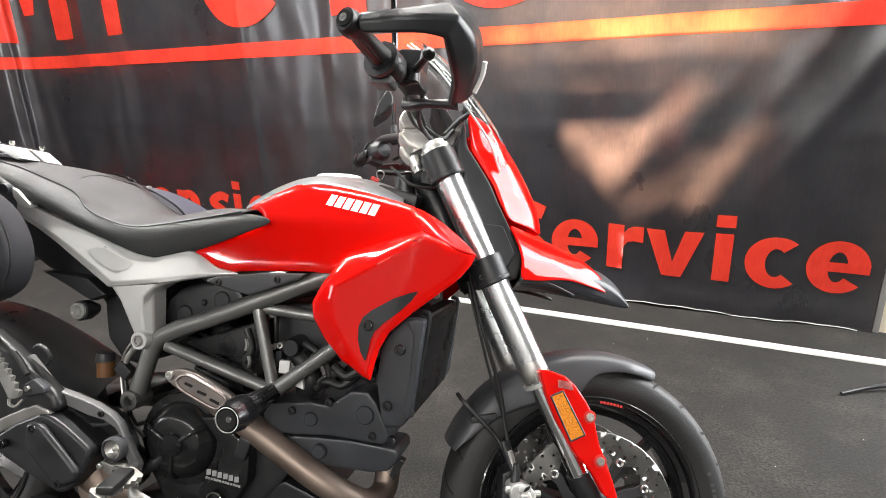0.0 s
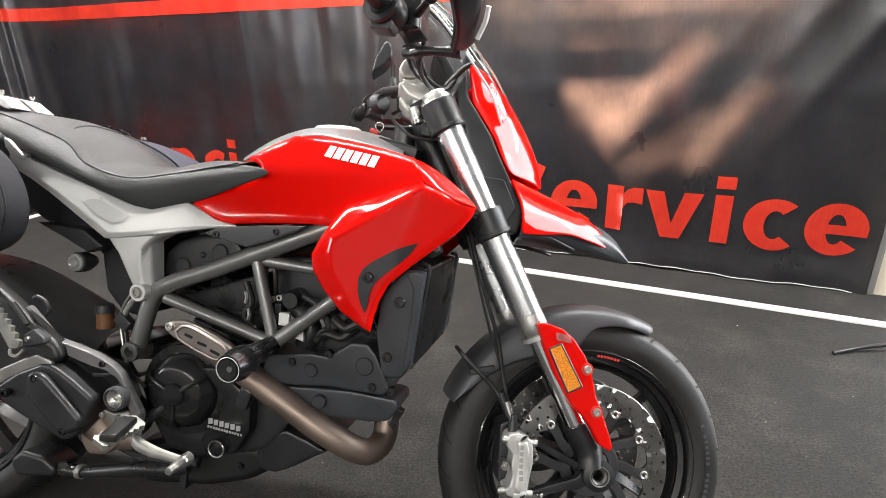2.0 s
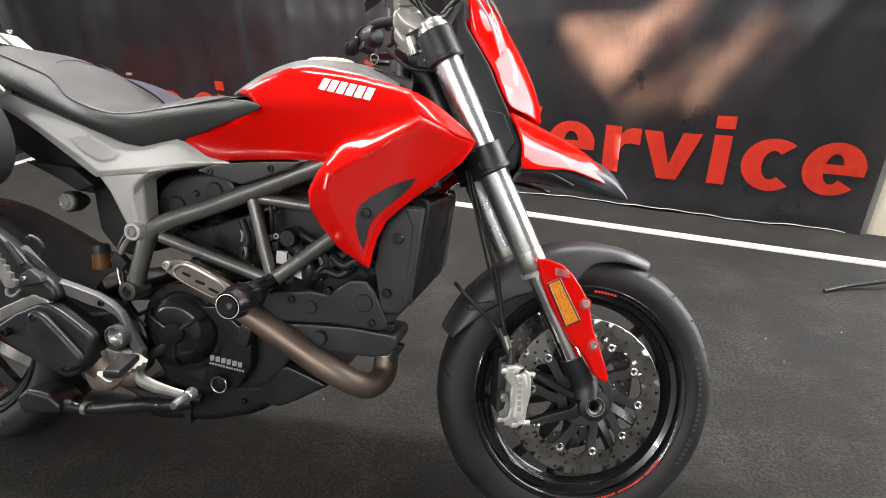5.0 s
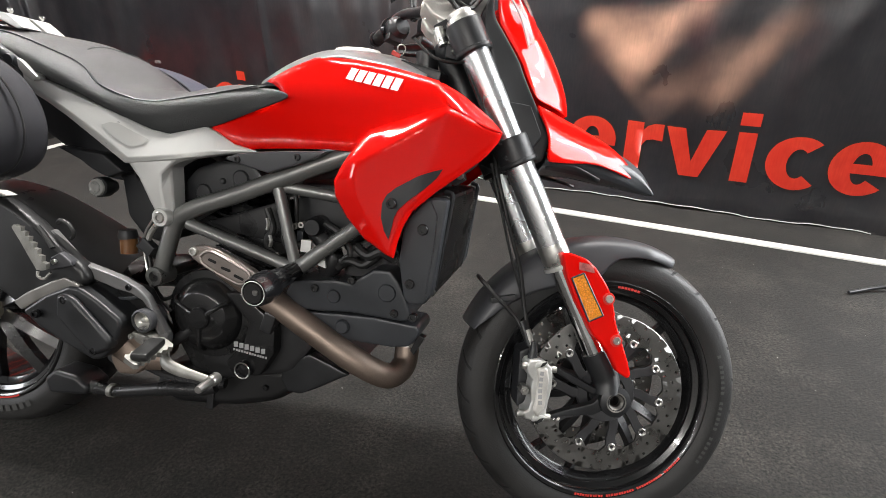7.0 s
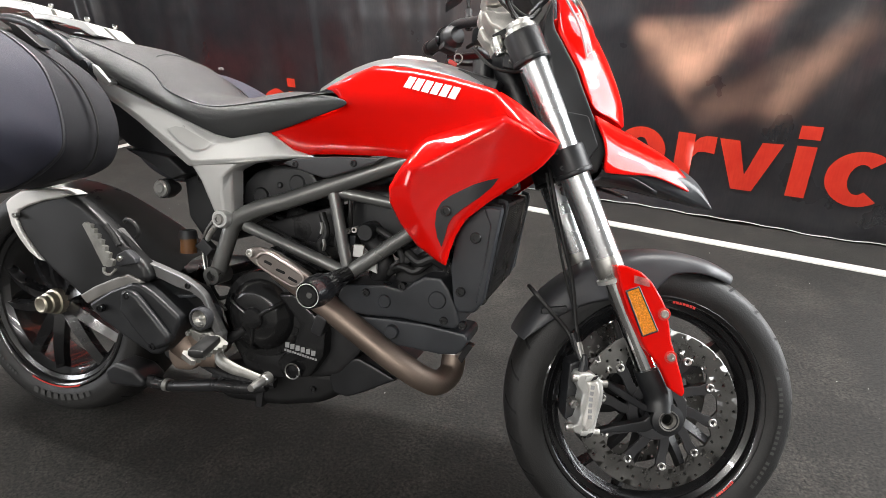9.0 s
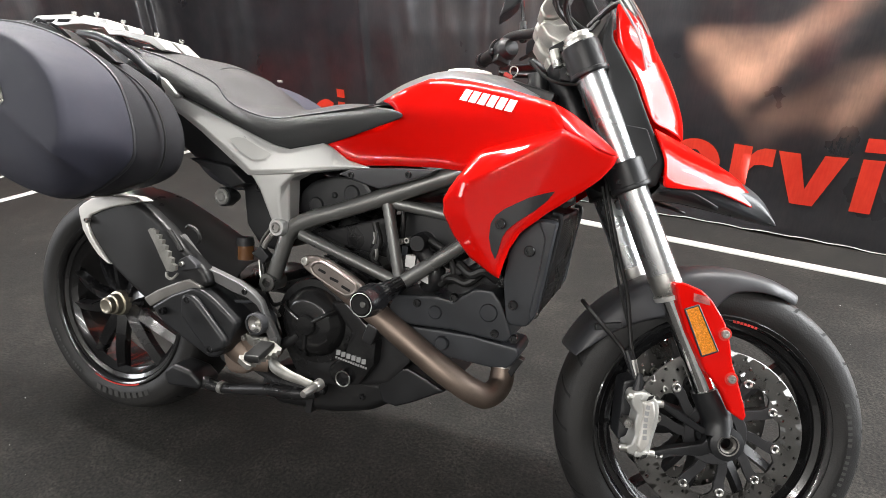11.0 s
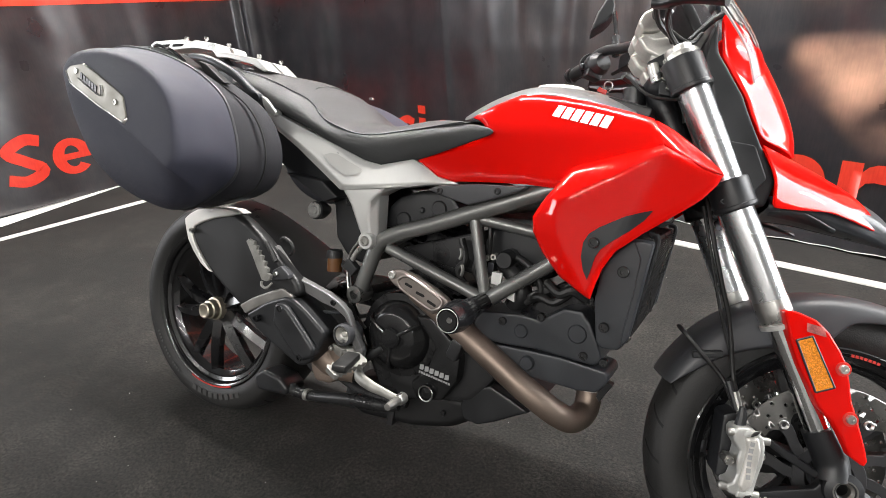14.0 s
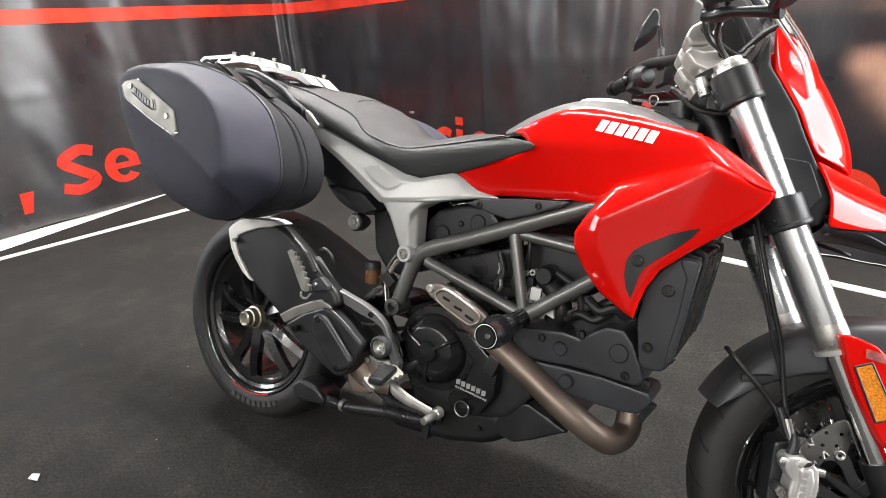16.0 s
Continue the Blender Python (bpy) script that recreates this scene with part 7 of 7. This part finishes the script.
def pannier(side):
    p = group_part("pannier", "dark fabric soft pannier")
    inner = panel([ring_at(LA, -0.224, 0.05), ring_at(LA, -0.225, 0.75), ring_at(LA, -0.232), ring_at(LA, -0.27), ring_at(LB, -0.328, 0.985)], 3, along=(2, 4), crease=0.6, loop=True)
    outer = panel([ring_at(LB, -0.332, 1.0), ring_at(BULGE, -0.416), ring_at(LD, -0.476), ring_at(LD, -0.482, 0.8), ring_at(LD, -0.483, 0.3), ring_at(LD, -0.483, 0.02)], 3, along=(0, 2), across=(8,), crease=0.55, loop=True)
    piping = tube(seg_spline(ring_at(LB, -0.331, 1.0), 3), 0.0034, 8, 160)
    plate_out = [(0.000, 0.928), (0.016, 0.938), (0.063, 0.942), (0.110, 0.922), (0.199, 0.878), (0.211, 0.834), (0.197, 0.824), (0.108, 0.859), (0.015, 0.901)]
    badge_plate = plate(plate_out, -0.486, -0.468, 0.004)
    parts = [("inner_shell", inner, FABRIC_FLAT, "black cloth inner half", 2), ("outer_shell", outer, FABRIC, "navy black fabric outer shell", 2), ("piping", piping, PIPING, "dark grey piping", 0), ("badge_plate", badge_plate, PLATE_METAL, "brushed metal badge plate", 0)]
    for name, bm, mat, label, sub in parts:
        part(name, flip(bm) if side > 0 else bm, mat, p, label, sub=sub)
    fold = panel([[(0.000, -0.4865, 0.9265), (0.015, -0.4865, 0.902), (0.108, -0.4865, 0.860), (0.197, -0.4865, 0.8255), (0.210, -0.4865, 0.834)], [(-0.004, -0.478, 0.921), (0.013, -0.474, 0.891), (0.106, -0.474, 0.849), (0.199, -0.474, 0.814), (0.215, -0.478, 0.829)]], straight=True)
    part("badge_fold", flip(fold) if side > 0 else fold, ALLOY, p, "bright folded edge of the plate", thick=0.002)
    for x, z in ((0.041, 0.926), (0.176, 0.864)):
        b = lathe([(0.0, -0.4875), (0.003, -0.4875), (0.0032, -0.4885), (0.0055, -0.4885), (0.006, -0.487), (0.006, -0.48)], x, z, 16)
        part("rivet", flip(b) if side > 0 else b, STEEL, p)
    for k in range(6):
        x, z = 0.056 + 0.0098 * k, 0.9150 - 0.0050 * k
        b = plate([(x, z - 0.005), (x + 0.0072, z - 0.0085), (x + 0.0085, z + 0.005), (x + 0.0013, z + 0.0085)], -0.4875, -0.485)
        part("badge_bar", flip(b) if side > 0 else b, GREY_PLASTIC, p)
    b = tube([(0.050, -0.488, 0.911), (0.103, -0.488, 0.885), (0.126, -0.488, 0.876), (0.131, -0.488, 0.884), (0.128, -0.488, 0.897)], 0.0013, 6)
    part("badge_outline", flip(b) if side > 0 else b, CHROME, p)
    handle = plate([(0.035, 1.004), (0.060, 1.012), (0.110, 1.000), (0.165, 0.972), (0.172, 0.960), (0.158, 0.958), (0.105, 0.984), (0.055, 0.998)], -0.318, -0.268, 0.004)
    part("handle", flip(handle) if side > 0 else handle, HOSE, p, "black carry handle")
    for x0, z0, x1, z1 in ((0.045, 1.013, 0.085, 1.010), (0.090, 1.008, 0.130, 0.994), (0.120, 0.999, 0.155, 0.978)):
        b = tube([(x0, -0.312, z0), ((x0 + x1) / 2, -0.318, (z0 + z1) / 2 + 0.004), (x1, -0.312, z1)], 0.0035, 6)
        part("handle_fold", flip(b) if side > 0 else b, BLACK_GLOSS, p)
    b = plate([(0.165, 0.985), (0.190, 0.978), (0.255, 0.936), (0.240, 0.934), (0.185, 0.955)], -0.285, -0.262, 0.003)
    part("strap_tab", flip(b) if side > 0 else b, HOSE, p)
    b = tube([(0.165, -0.297, 0.962), (0.20, -0.297, 0.948), (0.235, -0.295, 0.932)], 0.0025, 6)
    part("zip_pull", flip(b) if side > 0 else b, STEEL, p)
    b = tube(seg_spline([(x, -0.285, z) for x, z in LA[2:10]], 4), 0.002, 6, 70)
    part("seam", flip(b) if side > 0 else b, HOSE, p)
    return p


pannier(-1)
pannier(1)

# --- luggage rack and grab rails
rack = group_part("luggage_rack", "silver luggage rack with black stays")
rail = [(-0.309, 1.077), (-0.289, 1.088), (-0.16, 1.09), (-0.137, 1.08), (-0.11, 1.087), (-0.027, 1.075), (-0.013, 1.052), (0.026, 1.049), (0.136, 1.031), (0.18, 1.0), (0.161, 0.997), (0.12, 1.015), (0.027, 1.034), (-0.018, 1.036), (-0.037, 1.054), (-0.11, 1.064), (-0.149, 1.063), (-0.195, 1.06), (-0.292, 1.063)]
for s in (-1, 1):
    part("rack_rail", plate(rail, s * 0.03 - 0.052 if s < 0 else -0.02, s * 0.03 - 0.002 if s < 0 else 0.03, 0.004), RACK_SILVER, rack, "satin silver rack rail")
    for x, z in ((-0.172, 1.089), (-0.088, 1.086), (0.122, 1.034)):
        part("rack_screw", tube([(x, s * 0.04 - 0.02, z - 0.004), (x, s * 0.04 - 0.02, z + 0.006), (x, s * 0.04 - 0.02, z + 0.008), (x, s * 0.04 - 0.02, z + 0.012)], [0.003, 0.003, 0.007, 0.006], 10, 8), STEEL, rack)
    for xa, xb in ((-0.285, -0.225), (-0.205, -0.165)):
        part("rack_slot", plate([(xa, 1.0695), (xb, 1.0695), (xb + 0.01, 1.0765), (xa + 0.004, 1.0765)], s * 0.083 - 0.001, s * 0.083 + 0.001), RECESS_SHADE, rack)
    part("grab_rail", tube([(-0.10, s * 0.10, 1.035), (-0.021, s * 0.125, 1.026), (0.042, s * 0.133, 1.011), (0.122, s * 0.135, 0.978), (0.172, s * 0.136, 0.943), (0.216, s * 0.138, 0.921), (0.27, s * 0.138, 0.890)], [0.010, 0.011, 0.0115, 0.0115, 0.0115, 0.0125, 0.013], 14, 40), GREY_PLASTIC, rack, "dark grey grab rail")
    part("rail_bolt", tube([(0.212, s * 0.142, 0.926), (0.212, s * 0.154, 0.922)], 0.011, 16), GREY_PLASTIC, rack)
    part("rack_stay", tube([(-0.02, s * 0.06, 1.04), (0.03, s * 0.07, 1.01), (0.09, s * 0.08, 0.98)], 0.010, 10), BLACK_PLASTIC, rack)
    part("rail_foot", plate([(0.232, 0.926), (0.246, 0.920), (0.284, 0.888), (0.276, 0.878), (0.250, 0.888), (0.236, 0.905)], s * 0.142 - 0.012, s * 0.142 + 0.012, 0.004), RACK_SILVER, rack)
part("rack_cross", box((-0.17, 0, 1.068), (0.06, 0.12, 0.010), 0.003), RACK_SILVER, rack)
part("rack_cross", box((0.05, 0, 1.040), (0.04, 0.12, 0.010), 0.003), BLACK_PLASTIC, rack)
part("tail_lamp", plate([(-0.06, 0.945), (0.02, 0.955), (0.03, 0.985), (-0.05, 1.0), (-0.09, 0.98)], -0.08, 0.08, 0.012), RED_KEY, bike, "red tail lamp")
part("tail_cover", plate([(-0.04, 0.935), (0.10, 0.94), (0.16, 0.975), (0.06, 1.012), (0.0, 1.0)], -0.105, 0.105, 0.012), BLACK_PLASTIC, bike)

# --- radiator
radiator = group_part("radiator")
cover = [(1.106, 0.571), (1.112, 0.627), (1.119, 0.649), (1.140, 0.676), (1.157, 0.691), (1.176, 0.692), (1.194, 0.690), (1.191, 0.670), (1.179, 0.570), (1.171, 0.509), (1.159, 0.491), (1.145, 0.489), (1.128, 0.488), (1.118, 0.498)]
both("radiator_cover", lambda: plate(cover, -0.188, -0.15, 0.006), GREY_PLASTIC, radiator, "dark grey radiator side cover")
both("cover_step", lambda: plate([(1.162, 0.690), (1.178, 0.692), (1.195, 0.689), (1.192, 0.667), (1.183, 0.592), (1.174, 0.516), (1.164, 0.499), (1.161, 0.515), (1.171, 0.591), (1.176, 0.659)], -0.193, -0.18, 0.004), GREY_PLASTIC, radiator)
bolt(1.151, -0.189, 0.634, 0.0105, radiator, BLACK_GLOSS)
bolt(1.130, -0.189, 0.529, 0.0095, radiator, BLACK_GLOSS)
part("core", plate([(1.150, 0.700), (1.190, 0.694), (1.188, 0.665), (1.172, 0.562), (1.160, 0.497), (1.135, 0.500)], -0.145, 0.145, 0.003), CASING, radiator, "black finned radiator core")
slats = bmesh.new()
for k in range(44):
    z = 0.500 + 0.0043 * k
    xf = float(np.interp(z, [0.497, 0.562, 0.665, 0.70], [1.161, 1.173, 1.189, 1.191]))
    box((xf, 0, z), (0.010, 0.30, 0.0014), bm=slats)
part("core_mesh", slats, CASING, radiator)["kind"] = "stuff"
for s in (-1, 1):
    part("core_frame", tube([(1.164, s * 0.148, 0.500), (1.176, s * 0.150, 0.562), (1.192, s * 0.150, 0.665), (1.195, s * 0.150, 0.697), (1.18, s * 0.148, 0.702)], 0.005, 8), BLACK_PLASTIC, radiator)
part("core_cap", tube([(1.160, -0.15, 0.512), (1.168, -0.155, 0.505)], 0.008, 12), STEEL, radiator)
part("bracket", plate([(1.185, 0.745), (1.21, 0.748), (1.215, 0.725), (1.195, 0.712), (1.18, 0.725)], -0.135, -0.115, 0.003), CASING, radiator)
bolt(1.205, -0.137, 0.733, 0.007, radiator, STEEL)
part("lower_tab", plate([(1.135, 0.41), (1.150, 0.405), (1.128, 0.365), (1.120, 0.375)], -0.13, -0.11, 0.002), CASING, radiator)

# --- side stand on the far side
stand = group_part("side_stand")
part("stand_leg", tube([(0.66, 0.14, 0.29), (0.63, 0.24, 0.18), (0.60, 0.325, 0.112)], 0.012, 12), CASING, stand, "black side stand")
part("stand_foot", tube([(0.58, 0.318, 0.108), (0.64, 0.335, 0.113)], 0.013, 10, flat=0.6), CASING, stand)

# ---- small things on the floor ----
scrap = bmesh.new()
scrap.faces.new([scrap.verts.new(p) for p in ((-0.402, -0.540, 0.002), (-0.411, -0.524, 0.003), (-0.380, -0.515, 0.009), (-0.362, -0.532, 0.006))])
solid("paper_scrap", scrap, WHITE, "small white paper scrap lying on the carpet", "paper scrap")
specks = bmesh.new()
rng = random.Random(4)
for k in range(150):
    x, y, r = rng.uniform(-1.8, 2.6), rng.uniform(-0.9, 1.5), rng.uniform(0.0006, 0.0016)
    a = rng.uniform(0, 6)
    specks.faces.new([specks.verts.new((x + r * math.cos(a + t) * (1 + rng.random()), y + r * math.sin(a + t), 0.0015)) for t in (0, 2.1, 4.2)])
solid("lint", specks, WHITE, "pale lint specks scattered over the carpet", "lint", "stuff")
foot_bar = tube([(2.447, 1.131, 0.009), (2.55, 1.175, 0.015), (2.68, 1.20, 0.032), (2.90, 1.25, 0.07)], [0.006, 0.008, 0.008, 0.008], 10)
solid("stand_leg", foot_bar, BLACK_PLASTIC, "black metal display stand leg resting on the carpet", "stand leg")
